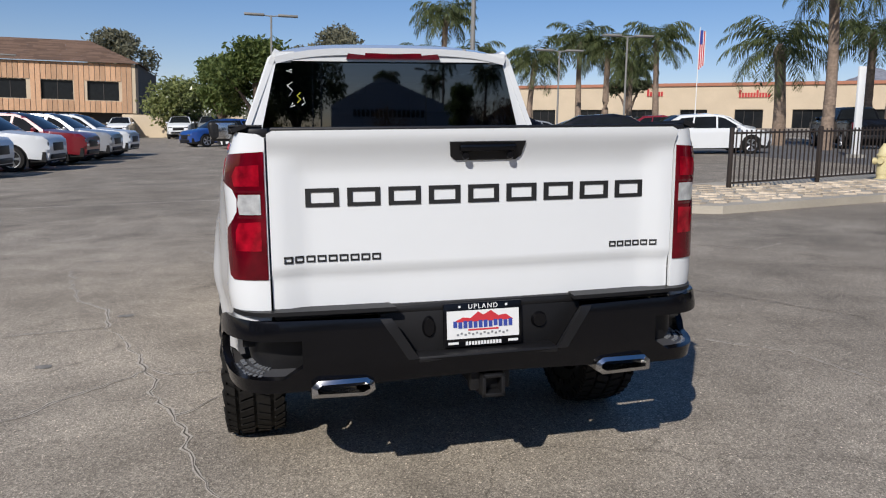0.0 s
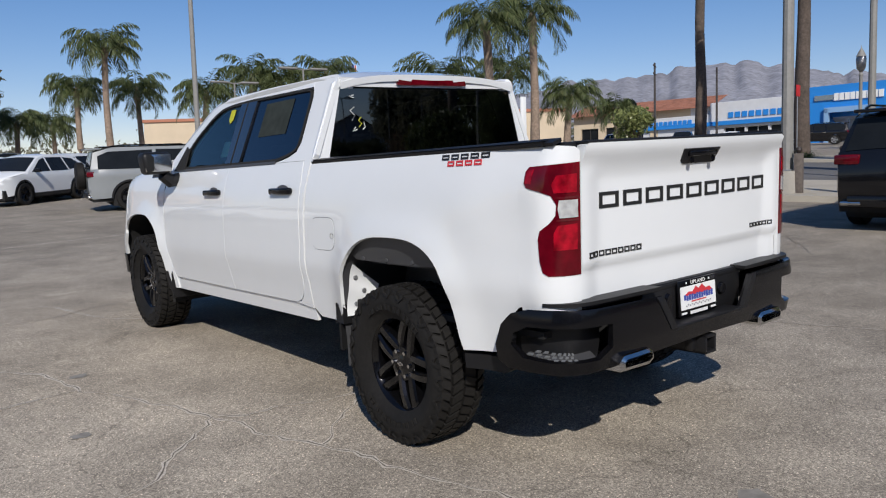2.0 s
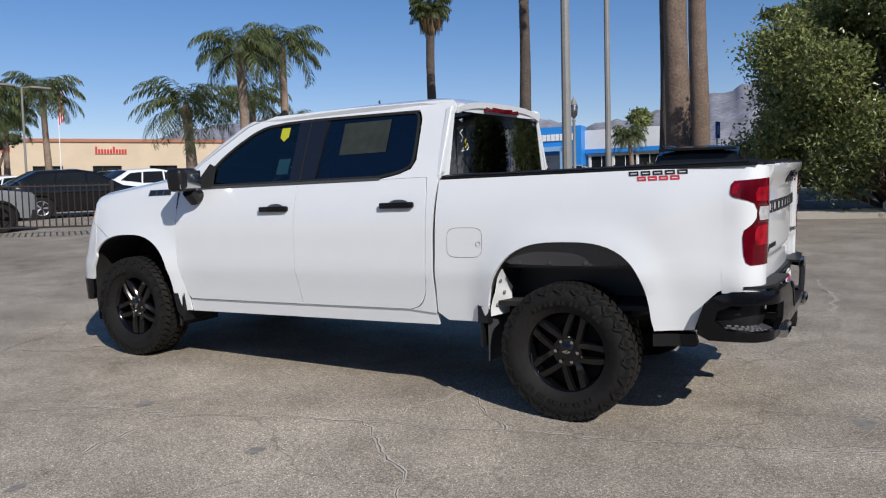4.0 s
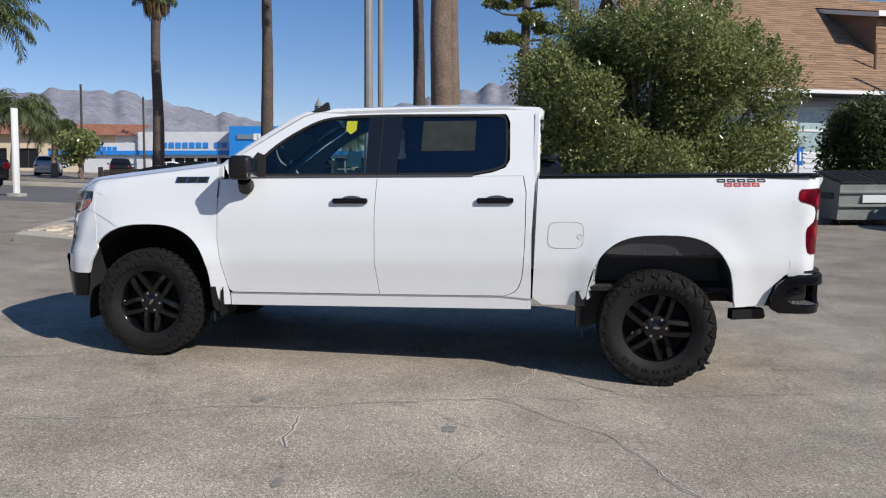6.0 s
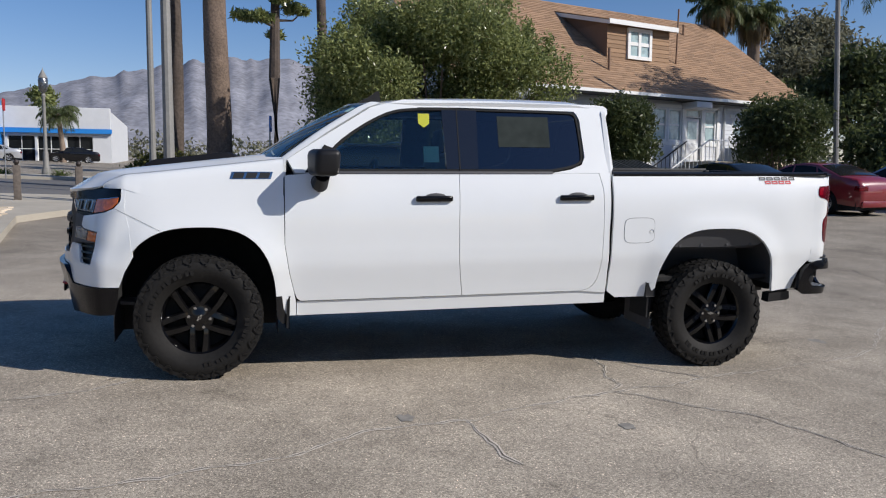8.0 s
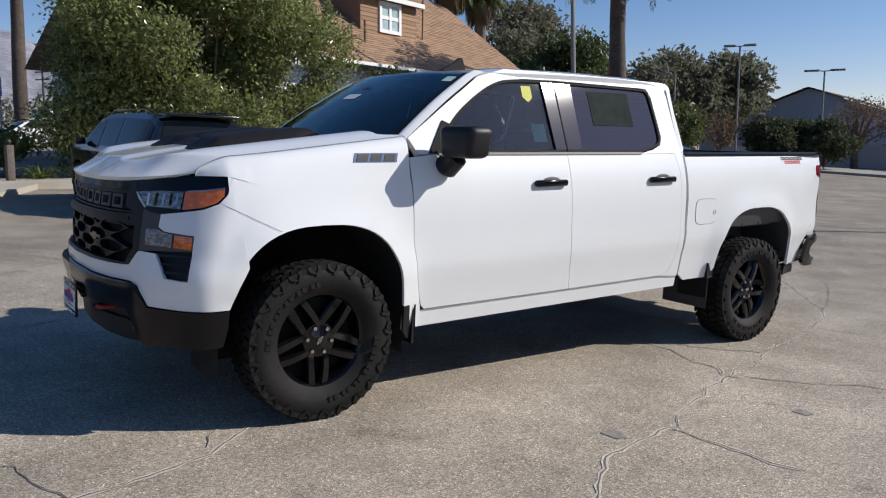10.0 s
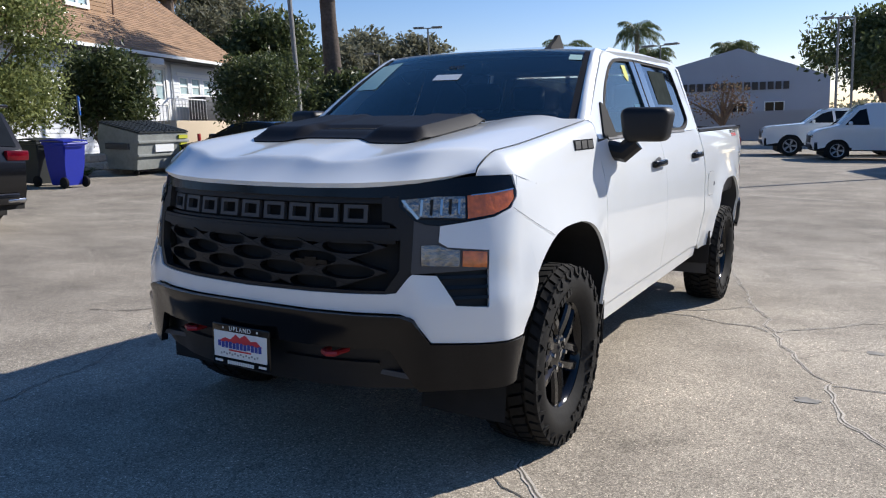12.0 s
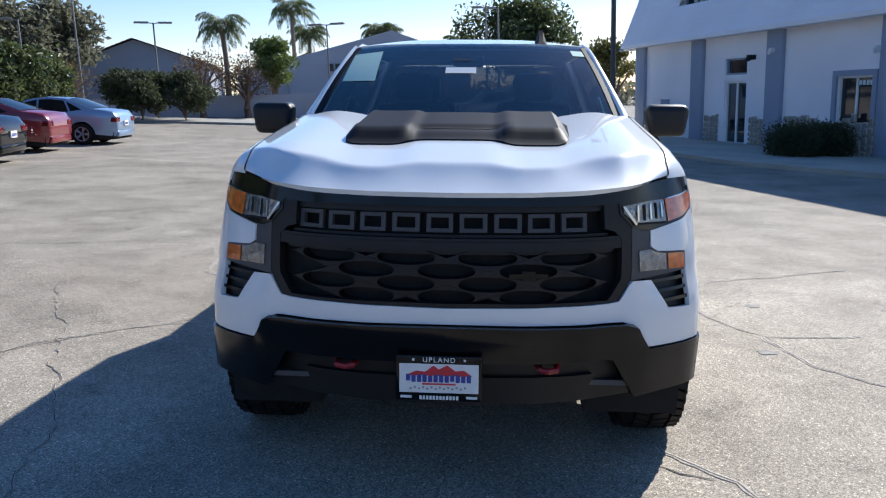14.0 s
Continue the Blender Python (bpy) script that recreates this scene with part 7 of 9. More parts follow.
for x0, x1, z0, z1 in ((8.55, 14.5, 3.8, 3.94), (10.05, 12.2, 2.12, 2.28), (13.4, 14.5, 2.12, 2.28), (12.06, 12.28, -0.5, 3.8), (13.32, 13.52, -0.5, 3.8), (15.3, 19.8, 3.52, 3.68), (15.3, 19.8, 2.46, 2.6), (10.0, 10.18, 1.0, 3.8), (14.38, 14.56, -0.5, 3.9), (9.65, 10.0, -0.5, 2.3), (19.55, 19.7, -0.5, 4.0)):
    bm = bmesh.new()
    block(bm, x0, x1, -0.07, -0.034, z0, z1)
    part("trim_board", bm, WHITE_TRIM, house)
part("drain_pipe", rod(bmesh.new(), (14.85, -0.1, 0.0), (14.85, -0.1, 4.0), 0.05), LIGHT_GREY, house)
wall("north_wall", HW, 4.1, 0.2, [], CLAPBOARD, house, "", -0.6).matrix_basis = pose(0, HW, 0, 0, 0, -90)
wall("south_wall", HW, 4.1, 0.2, [], CLAPBOARD, house, "", -0.6).matrix_basis = pose(HL, 0, 0, 0, 0, 90)
wall("east_wall", HL, 4.1, 0.2, [], CLAPBOARD, house, "", -0.6).matrix_basis = pose(HL, HW, 0, 0, 0, 180)
ridge_y, ridge_z = HW / 2, EAVE + PITCH * (HW / 2 + 1.0)
for x in (0.15, HL - 0.15):
    bm = bmesh.new()
    vs = [bm.verts.new((x, y, z)) for y, z in ((0, 4.0), (HW, 4.0), (HW / 2, ridge_z - 0.4))]
    bm.faces.new(vs)
    part("gable", bm, CLAPBOARD, house)
roof = shingle_slope("roof", (-0.75, -1.0, EAVE), (HL + 0.75, -1.0, EAVE), (HL + 0.75, ridge_y, ridge_z), (-0.75, ridge_y, ridge_z), HOUSE_ROOF, house, 0.2, 0.5)
shingle_slope("rear_roof", (-0.75, HW + 1.0, EAVE), (HL + 0.75, HW + 1.0, EAVE), (HL + 0.75, ridge_y, ridge_z), (-0.75, ridge_y, ridge_z), HOUSE_ROOF, house, 0.2, 0.5)
bm = bmesh.new()
block(bm, -0.75, HL + 0.75, -1.05, -0.98, EAVE - 0.10, EAVE + 0.03)
part("gutter", bm, WHITE_TRIM, house, "white gutter board")
for x in (-0.75, HL + 0.69):
    bm = bmesh.new()
    drape([(-1.0, EAVE - 0.2), (-1.0, EAVE - 0.02), (ridge_y, ridge_z - 0.02), (ridge_y, ridge_z - 0.22)], lambda y, z: (x, y, z), 2.0, 0.06, bm, (HL / 2, 0, 4))
    part("barge_board", bm, WHITE_TRIM, house)
bm = bmesh.new()
drape([(-0.7, -0.98), (HL + 0.7, -0.98), (HL + 0.7, 0.1), (-0.7, 0.1)], lambda x, y: (x, y, EAVE - 0.13 + 0.04 * (y + 1.0)), 3.0, 0.03, bm, (0, 0, 9))
part("soffit", bm, DARK_WOOD, house)
for x0 in (2.0, 12.0, 19.0):
    bm = bmesh.new()
    block(bm, x0, x0 + 1.0, -0.95, 0.0, EAVE - 0.42, EAVE - 0.15, 0.02)
    part("eave_bracket", bm, CLAPBOARD, house)
# dormer
DX, DY, DH = 10.65, 1.4, 1.95
dz = EAVE + (DY + 1.0) * PITCH
dormer = part("dormer", block(bmesh.new(), DX - DH, DX + DH, DY, DY + 2.2, dz - 0.2, dz + 1.6), BROWN_ROOF, house, "shingled dormer with a white window", 0)
tagged(lap_siding("dormer_shingles", 2 * DH, dz - 0.1, dz + 1.6, HOUSE_ROOF, dormer, 0, 0.19, [(1.15, 2.7, dz - 0.2, dz + 1.45)]), kind="stuff").matrix_basis = pose(DX - DH, DY, 0)
window(dormer, DX - 0.75, DX + 0.75, dz + 0.05, dz + 1.45, WHITE_TRIM, DY - 0.05, 2, 2, PALE_PANE, 0.16)
shingle_slope("dormer_roof", (DX - DH - 0.2, DY - 0.35, dz + 1.62), (DX + DH + 0.2, DY - 0.35, dz + 1.62), (DX + DH + 0.2, DY + 3.8, dz + 2.75), (DX - DH - 0.2, DY + 3.8, dz + 2.75), HOUSE_ROOF, dormer, 0.2, 0.5)
bm = bmesh.new()
block(bm, DX - DH - 0.2, DX + DH + 0.2, DY - 0.40, DY - 0.34, dz + 1.45, dz + 1.66)
part("dormer_fascia", bm, WHITE_TRIM, dormer)
for s in (-1, 1):
    bm = bmesh.new()
    drape([(DY - 0.36, dz + 1.42), (DY - 0.36, dz + 1.60), (DY + 3.6, dz + 2.66), (DY + 3.6, dz + 2.48)], lambda y, z: (DX + s * (DH + 0.2), y, z), 2.0, 0.05, bm, (DX, 3, 8))
    part("dormer_barge", bm, WHITE_TRIM, dormer)
    bm = bmesh.new()
    drape([(DY, dz - 0.1), (DY, dz + 1.6), (DY + 3.4, dz + 2.55)], lambda y, z: (DX + s * (DH - 0.005), y, z), 2.0, 0.05, bm, (DX, 3, 8))
    part("dormer_cheek", bm, BROWN_ROOF, dormer)
for vx, vy, hgt in ((7.98, 0.43, 0.95), (16.8, 4.4, 0.55), (13.2, 1.5, 2.6)):
    vz = EAVE + (vy + 1.0) * PITCH
    part("vent_pipe", rod(bmesh.new(), (vx, vy, vz - 0.1), (vx + 0.1 * (hgt > 2), vy, vz + hgt), 0.06 if hgt < 2 else 0.04), BROWN_ROOF, house)
# landing, steps along the wall, rails and cabinets
part("landing", block(bmesh.new(), 12.2, 19.3, -1.5, -0.08, -0.6, 1.38, 0.02), STUCCO, house)
for k in range(8):
    part("porch_step", block(bmesh.new(), 12.2 - 0.3 * (k + 1), 12.2 - 0.3 * k, -1.45, -0.1, -0.6, 1.38 - 0.17 * (k + 1), 0.01), CONCRETE, house)
for ry, mat in ((-1.45, WHITE_TRIM), (-0.15, BLACK_PLASTIC)):
    bm = bmesh.new()
    tube(bm, [(15.3, ry, 2.32), (12.3, ry, 2.32), (9.8, ry, 0.92)] if ry < -1 else [(12.3, ry, 2.32), (9.8, ry, 0.92)], 0.03, 6)
    rail = part("hand_rail", bm, mat, house, "metal stair rail")
    for k in range(22 if ry < -1 else 10):
        x = 15.3 - 0.25 * k if ry < -1 else 12.2 - 0.25 * k
        top = 2.32 if x > 12.3 else 2.32 - (12.3 - x) * 0.56
        part("baluster", rod(bmesh.new(), (x, ry, top - 0.88), (x, ry, top - 0.02), 0.013, None, 5), mat, rail)
for x0, x1, z1, mt in ((15.4, 17.5, 2.5, GREY_PLASTIC), (17.6, 18.6, 2.42, LIGHT_GREY)):
    bm = bmesh.new()
    block(bm, x0, x1, -1.4, -0.5, 1.385, z1, 0.02)
    for k in range(5):
        block(bm, x0 + 0.1, x1 - 0.1, -1.415, -1.39, 1.5 + 0.18 * k, 1.53 + 0.18 * k)
    part("air_unit", bm, mt, house, "grey air-conditioning cabinet")

# tan office block far ahead
office = thing("office_building", frame_to(-35.3, 81.4, -13.0, 81.3), "tan wood-clad office building with a brown hipped roof", "building")
OL = math.dist((-35.3, 81.4), (-13.0, 81.3))
holes = [(x, x + 3.0, 4.3, 6.2) for x in [OL - 4.6 - k * 4.3 for k in range(5)]]
wall("upper_wall", OL, 8.0, 0.4, holes, STUCCO, office, "tan upper wall", 3.1)
for k, (a, b, c, d) in enumerate(sorted(holes)):
    window(office, a, b, c, d, DARK_WOOD, 0.3, 2, 1)
bm = bmesh.new()
for k in range(int(OL / 0.5)):
    if any(a - 0.3 < k * 0.5 < b for a, b, c, d in holes):
        for z0, z1 in ((3.1, 4.25), (6.25, 8.0)):
            block(bm, k * 0.5, k * 0.5 + 0.42, -0.07, 0.0, z0, z1)
    else:
        block(bm, k * 0.5, k * 0.5 + 0.42, -0.07, 0.0, 3.1, 8.0)
tagged(part("cladding_board", bm, BOARD, office, "tan vertical boards", 0), kind="stuff")
bm = bmesh.new()
block(bm, 0, OL - 0.6, 1.2, 14, 0, 3.1)
block(bm, 0, OL, 0.4, 14, 3.1, 8.0)
part("core", bm, DARK_WOOD, office, "", 0)
part("west_end", block(bmesh.new(), OL - 0.01, OL + 0.25, 0, 14, 3.1, 8.0), DARK_WOOD, office, "", 0)
shingle_slope("roof", (-0.5, -0.5, 8.05), (OL + 0.5, -0.5, 8.05), (OL - 5.5, 6.5, 10.9), (5, 6.5, 10.9), BROWN_ROOF, office, 0.45, 1.2)
shingle_slope("end_roof", (OL + 0.5, 14.5, 8.05), (OL + 0.5, -0.5, 8.05), (OL - 5.5, 6.5, 10.9), (OL - 5.5, 6.6, 10.9), BROWN_ROOF, office, 0.45, 1.2)
low = thing("low_wall", frame_to(-13.4, 75.1, -2.2, 72.1), "beige low wall at the far edge of the lot", "wall", kind="structure")
wall("wall_panel", 11.5, 2.2, 0.3, [], STUCCO, low)

# supermarket past the palms: long tan building with red signs drawn as plain bars
store = thing("store_building", frame_to(33.6, 109.0, 81.1, 72.5), "long tan store building with red sign shapes", "building")
SL = math.dist((33.6, 109.0), (81.1, 72.5))
wall("front_wall", SL, 6.0, 0.5, [(6 + 7 * k, 9.5 + 7 * k, 0.2, 2.8) for k in range(7)], STUCCO, store, "", -3)
for k in range(7):
    window(store, 6 + 7 * k, 9.5 + 7 * k, 0.2, 2.8, DARK_WOOD, 0.4, 3, 1)
part("body", block(bmesh.new(), 0, SL, 0.6, 25, -3, 5.7), STUCCO, store, "", 0)
part("cornice", block(bmesh.new(), -0.2, SL + 0.2, -0.25, 0.6, 5.9, 6.3), TERRACOTTA, store, "", 0)
for sx, sw, z0 in ((22.5, 2.2, 4.6), (34.4, 3.9, 4.35)):
    n = round(sw / 0.36)
    for k in range(n):
        bm = bmesh.new()
        block(bm, sx + k * sw / n, sx + (k + 0.72) * sw / n, -0.2, -0.02, z0, z0 + 0.6 + 0.35 * (k in (0, 6)))
        part("sign_bar", bm, BRIGHT_RED, store, "", 0)
shops = thing("shop_row", frame_to(72.9, 63.7, 77.2, 44.9), "tan row of shops with a clay tile roof", "building")
wall("front_wall", 17.5, 4.0, 0.4, [(1 + 3.4 * k, 3.4 + 3.4 * k, 0.2, 2.4) for k in range(5)], STUCCO, shops, "", -2)
for k in range(5):
    window(shops, 1 + 3.4 * k, 3.4 + 3.4 * k, 0.2, 2.4, DARK_WOOD, 0.3, 2, 1)
part("core", block(bmesh.new(), 0, 17.5, 0.5, 10, -2, 3.9), STUCCO, shops, "", 0)
shingle_slope("roof", (-0.5, -1.0, 3.9), (18, -1.0, 3.9), (18, 4.5, 5.6), (-0.5, 4.5, 5.6), TERRACOTTA, shops, 0.4, 0.5)

# car showroom across the street: grey band, blue entrance portal, glazing
show = thing("showroom", frame_to(75.2, 55.5, 78.0, 17.1, 3.21), "car showroom with grey panels and a blue entrance portal", "building")
WL = math.dist((75.2, 55.5), (78.0, 17.1))
ENT0, ENT1 = WL * 0.535, WL * 0.745
lean_x = 9.5
wall("glazed_front", WL, 3.2, 0.4, [(lean_x + 1.5 + 2.6 * k, lean_x + 3.9 + 2.6 * k, 0.1, 2.7) for k in range(int((WL - lean_x - 2.5) / 2.6))], LIGHT_GREY, show, "", -3)
for k in range(int((WL - lean_x - 2.5) / 2.6)):
    a = lean_x + 1.5 + 2.6 * k
    if not ENT0 - 1 < a < ENT1:
        window(show, a, a + 2.4, 0.1, 2.7, WHITE_TRIM, 0.25, 2, 2)
part("grey_band", block(bmesh.new(), lean_x, WL, -0.25, 0.5, 3.4, 5.5, 0.05), LIGHT_GREY, show, "light grey panel band", 0)
part("low_band", block(bmesh.new(), -1.0, lean_x - 0.02, -0.2, 0.5, 3.0, 4.3, 0.05), LIGHT_GREY, show, "", 0)
part("blue_line", block(bmesh.new(), -1.0, WL + 0.1, -0.4, 0.0, 2.95, 3.4), SHOW_BLUE, show, "", 0)
part("core", block(bmesh.new(), 0, WL, 0.6, 22, -3, 5.2), LIGHT_GREY, show, "", 0)
bm = bmesh.new()
block(bm, ENT0, ENT0 + 2.0, -1.8, 0.4, -3, 5.97)
block(bm, ENT1 - 2.0, ENT1, -1.8, 0.4, -3, 5.97)
block(bm, ENT0 + 2.0, ENT1 - 2.0, -1.8, 0.4, 3.6, 5.97)
part("blue_portal", bm, SHOW_BLUE, show, "blue entrance portal", 0)
bm = bmesh.new()
for a, b, c, d in ((ENT0 + 1.9, ENT0 + 2.3, -3, 3.7), (ENT1 - 2.3, ENT1 - 1.9, -3, 3.7), (ENT0 + 1.9, ENT1 - 1.9, 3.3, 3.8)):
    block(bm, a, b, -2.2, -1.75, c, d)
part("portal_frame", bm, material("pale blue metal", (0.3, 0.5, 0.75), 0.35, metal=0.3, grain=0.03, scale=10), show, "", 0)
for k in range(9):
    bm = bmesh.new()
    x0 = ENT0 + (ENT1 - ENT0) * (0.34 + 0.062 * k)
    block(bm, x0, x0 + (ENT1 - ENT0) * 0.05, -1.95, -1.8, 4.45, 5.15)
    part("sign_bar", bm, PAPER, show, "", 0)
part("sign_mark", block(bmesh.new(), ENT0 + 0.9, ENT0 + 2.7, -1.95, -1.8, 4.55, 5.05), CHROME, show, "", 0)
for k in range(12):
    bm = bmesh.new()
    x0 = lean_x + 2.2 + k * 0.78 + (0.5 if k > 7 else 0)
    block(bm, x0, x0 + 0.55, -0.36, -0.25, 3.72, 4.32)
    part("sign_bar", bm, SHOW_BLUE, show, "", 0)
for k in range(10):
    bm = bmesh.new()
    block(bm, 1.2 + k * 0.62, 1.65 + k * 0.62, -0.3, -0.2, 3.42, 3.85)
    part("sign_bar", bm, SHOW_BLUE, show, "", 0)

# white building with grey pilasters beside the lot
A, B = (-6.1, -26.7), (-13.6, -4.2)
DARK_PANE = material("dark window pane", (0.02, 0.026, 0.03), 0.06, coat=1.0, grain=0.2, scale=3)
annex = thing("white_building", frame_to(*A, *B, -0.25), "white building with blue grey pilasters and a steep upper storey", "building")
AL = math.dist(A, B)
rel = lambda d: d
door_x = 6.9
holes = [(door_x - 0.6, door_x + 0.6, -0.05, 2.85), (11.65, 12.95, 0.75, 2.1), (17.6, 18.9, 0.75, 2.1)]
wall("front_wall", AL, 3.72, 0.3, holes, WHITE_WALL, annex, "white painted wall", -0.8)
d = window(annex, door_x - 0.6, door_x + 0.6, -0.05, 2.1, WHITE_TRIM, 0.12, 2, 1, DARK_PANE, 0.08)
d.name = "glass_door"
window(annex, door_x - 0.6, door_x + 0.6, 2.3, 2.85, GREY_TRIM, 0.12, 1, 1, DARK_PANE)
part("transom", block(bmesh.new(), door_x - 0.6, door_x + 0.6, 0.01, 0.3, 2.1, 2.3), WHITE_WALL, annex, "", 0)
for dd in (11.65, 17.6):
    window(annex, rel(dd), rel(dd) + 1.3, 0.75, 2.1, WHITE_TRIM, 0.1, 2, 1, DARK_PANE)
    bm = ring_frame(bmesh.new(), rel(dd) - 0.16, rel(dd) + 1.46, 0.59, 2.26, 0.16, -0.06, -0.001)
    part("window_surround", bm, GREY_TRIM, annex, "", 0)
    for k in range(4):
        part("window_bar", block(bmesh.new(), rel(dd) + 0.72 + k * 0.13, rel(dd) + 0.81 + k * 0.13, 0.06, 0.075, 1.85, 1.98), PAPER, annex, "", 0)
bm = bmesh.new()
block(bm, 2.1, 2.7, -0.05, -0.001, 0.5, 1.5)
part("wall_panel", bm, GREY_TRIM, annex, "", 0)
for dd in (0.5, 4.7, 9.0, 13.6, 16.6, 20.2, 23.72):
    bm = bmesh.new()
    block(bm, rel(dd) - 0.37, rel(dd) + 0.37, -0.14, -0.001, -0.8, 3.72, 0.01)
    part("pilaster", bm, GREY_TRIM, annex, "blue grey pilaster")
# rubble base between pilasters
rng = random.Random(8)
base = []
for d0, d1 in ((5.2, 6.0), (7.8, 8.5), (9.5, 13.52)):
    x = d0
    while x < d1:
        w = rng.uniform(0.18, 0.34)
        z = -0.5
        while z < 0.85:
            h = rng.uniform(0.14, 0.26)
            bm = bmesh.new()
            block(bm, x + 0.01, min(x + w, d1) - 0.01, -0.09 - rng.uniform(0, 0.04), -0.002, z, z + h - 0.02, 0.03, 1)
            part("stone", bm, STONE, annex, "", 40)
            z += h
        x += w
# steep upper storey with boards and blue barge
up0, up1 = 3.72, 7.2
bm = bmesh.new()
block(bm, -0.4, AL + 0.35, -0.55, 0.3, 3.60, 3.74)
part("soffit", bm, WHITE_WALL, annex, "", 0)
upper = lap_siding("upper_board", AL + 0.7, 3.74, 6.9, WHITE_WALL, annex, -0.5, 0.2, [(3.6, 5.8, 5.0, 6.2)])
upper.matrix_basis = pose(-0.4, 0, 0)
tagged(upper, kind="stuff")
for v in upper.data.vertices:
    v.co.y += 0.42 * (v.co.z - 3.74)
window(annex, 3.2, 5.4, 4.9, 6.2, GREY_TRIM, 0.35, 3, 1, DARK_PANE)
bm = bmesh.new()
drape([(-0.62, 3.52), (-0.5, 3.52), (1.6, 7.4), (1.35, 7.4)], lambda y, z: (-0.48, y, z), 2.0, 0.12, bm, (9, 3, 5))
part("barge_board", bm, GREY_TRIM, annex, "blue grey barge board")
bm = bmesh.new()
drape([(-0.5, 3.52), (12, 3.52), (10.5, 7.0), (1.3, 7.0)], lambda y, z: (-0.3, y, z), 4.0, 0.1, bm, (9, 5, 5))
part("end_wall", bm, WHITE_WALL, annex, "", 0)
bm = bmesh.new()
block(bm, 0, AL, 0.35, 12, -0.8, 3.72)
part("core", bm, WHITE_WALL, annex, "", 0)
# Unseen solid inside the upper storey, added to fill gaps in its shadow.
bm = bmesh.new()
ends = [[bm.verts.new((x, y, z)) for y, z in ((0.0, 3.74), (1.45, 6.85), (6.2, 8.5), (12.3, 3.74))] for x in (-0.25, AL + 0.25)]
for f in (ends[0], ends[1][::-1], *[(ends[0][i], ends[0][(i + 1) % 4], ends[1][(i + 1) % 4], ends[1][i]) for i in range(4)]):
    bm.faces.new(f)
bmesh.ops.recalc_face_normals(bm, faces=bm.faces[:])
part("upper_core", bm, WHITE_WALL, annex, "", 0)
shingle_slope("roof", (-0.4, 1.2, 6.9), (AL + 0.4, 1.2, 6.9), (AL + 0.4, 6.2, 8.6), (-0.4, 6.2, 8.6), BROWN_ROOF, annex, 0.4, 0.8)
shingle_slope("rear_roof", (-0.4, 12.5, 3.72), (AL + 0.4, 12.5, 3.72), (AL + 0.4, 6.2, 8.6), (-0.4, 6.2, 8.6), BROWN_ROOF, annex, 0.5, 0.8)
for dd, z in ((7.9, 2.75), (9.0, 2.9), (13.2, 2.7)):
    bm = bmesh.new()
    block(bm, rel(dd) - 0.06, rel(dd) + 0.06, -0.3, 0.0, z, z + 0.16, 0.02)
    block(bm, rel(dd) - 0.04, rel(dd) + 0.04, -0.35, -0.2, z - 0.05, z + 0.08, 0.02)
    part("wall_lamp", bm, BLACK_PLASTIC if dd == 7.9 else WHITE_TRIM, annex, "small wall fitting")

# grey warehouse and low wall behind the lot
grey = thing("grey_warehouse", frame_to(16.3, -54.5, 2.2, -62.6, 0.51), "blue grey gabled warehouse with sign shapes", "building")
GL = math.dist((2.2, -62.6), (16.3, -54.5))
bm = bmesh.new()
drape([(0, -1), (GL, -1), (GL, 4.3), (GL * 0.55, 6.6), (0, 4.3)], lambda x, z: (x, 0, z), 30, 0.3, bm, (GL / 2, 6, 2))
part("front_wall", bm, GREY_STUCCO, grey, "", 0)
part("core", block(bmesh.new(), 0, GL, 0.4, 20, -1, 4.3), GREY_STUCCO, grey, "", 0)
for k in range(16):
    part("sign_bar", block(bmesh.new(), GL * 0.2 + k * 0.62, GL * 0.2 + k * 0.62 + 0.42, -0.12, -0.02, 3.35, 3.95), DARK_WOOD, grey, "", 0)
for a in (0.22, 0.5, 0.68):
    window(grey, GL * a, GL * a + 1.6, 0.4, 2.4, WHITE_TRIM, -0.03, 2, 1)
lotwall = thing("lot_wall", frame_to(25.8, -37.7, -2.3, -52.6, 0.17), "grey block wall round the lot", "wall", kind="structure")
wall("wall_panel", math.dist((-2.3, -52.6), (25.8, -37.7)), 1.9, 0.25, [], GREY_STUCCO, lotwall, "", -0.6)
for k, (p, q, h, top) in enumerate((((32.5, -50.0), (22.1, -52.7), 3.2, 5.1), ((49.0, -49.3), (40.6, -55.6), 3.4, 5.4), ((24.6, -74.0), (14.5, -76.4), 3.6, 5.4), ((39.7, -55.3), (33.0, -59.3), 3.6, 5.8))):
    hs = thing("far_house", frame_to(*p, *q, gz(*p)), "grey gabled house beyond the lot wall", "house", "far houses")
    ln = math.dist(p, q)
    bm = bmesh.new()
    drape([(0, -1), (ln, -1), (ln, h), (ln / 2, top), (0, h)], lambda x, z: (x, 0, z), 30, 0.3, bm, (ln / 2, 6, 2))
    part("gable_wall", bm, GREY_STUCCO if k % 2 == 0 else STUCCO, hs, "", 0)
    part("core", block(bmesh.new(), 0, ln, 0.4, 12, -1, h), GREY_STUCCO, hs, "", 0)
    for sgn in (0, 1):
        xe, xm = (-0.5, ln / 2) if sgn == 0 else (ln + 0.5, ln / 2)
        shingle_slope("roof", (xe, -0.5, h - 0.15), (xe, 12, h - 0.15), (xm, 12, top + 0.1), (xm, -0.5, top + 0.1), BROWN_ROOF, hs, 0.4, 0.8)
    window(hs, ln * 0.25, ln * 0.25 + 1.2, 1.0, 2.3, WHITE_TRIM, -0.03, 2, 1)
    window(hs, ln * 0.65, ln * 0.65 + 1.2, 1.0, 2.3, WHITE_TRIM, -0.03, 2, 1)

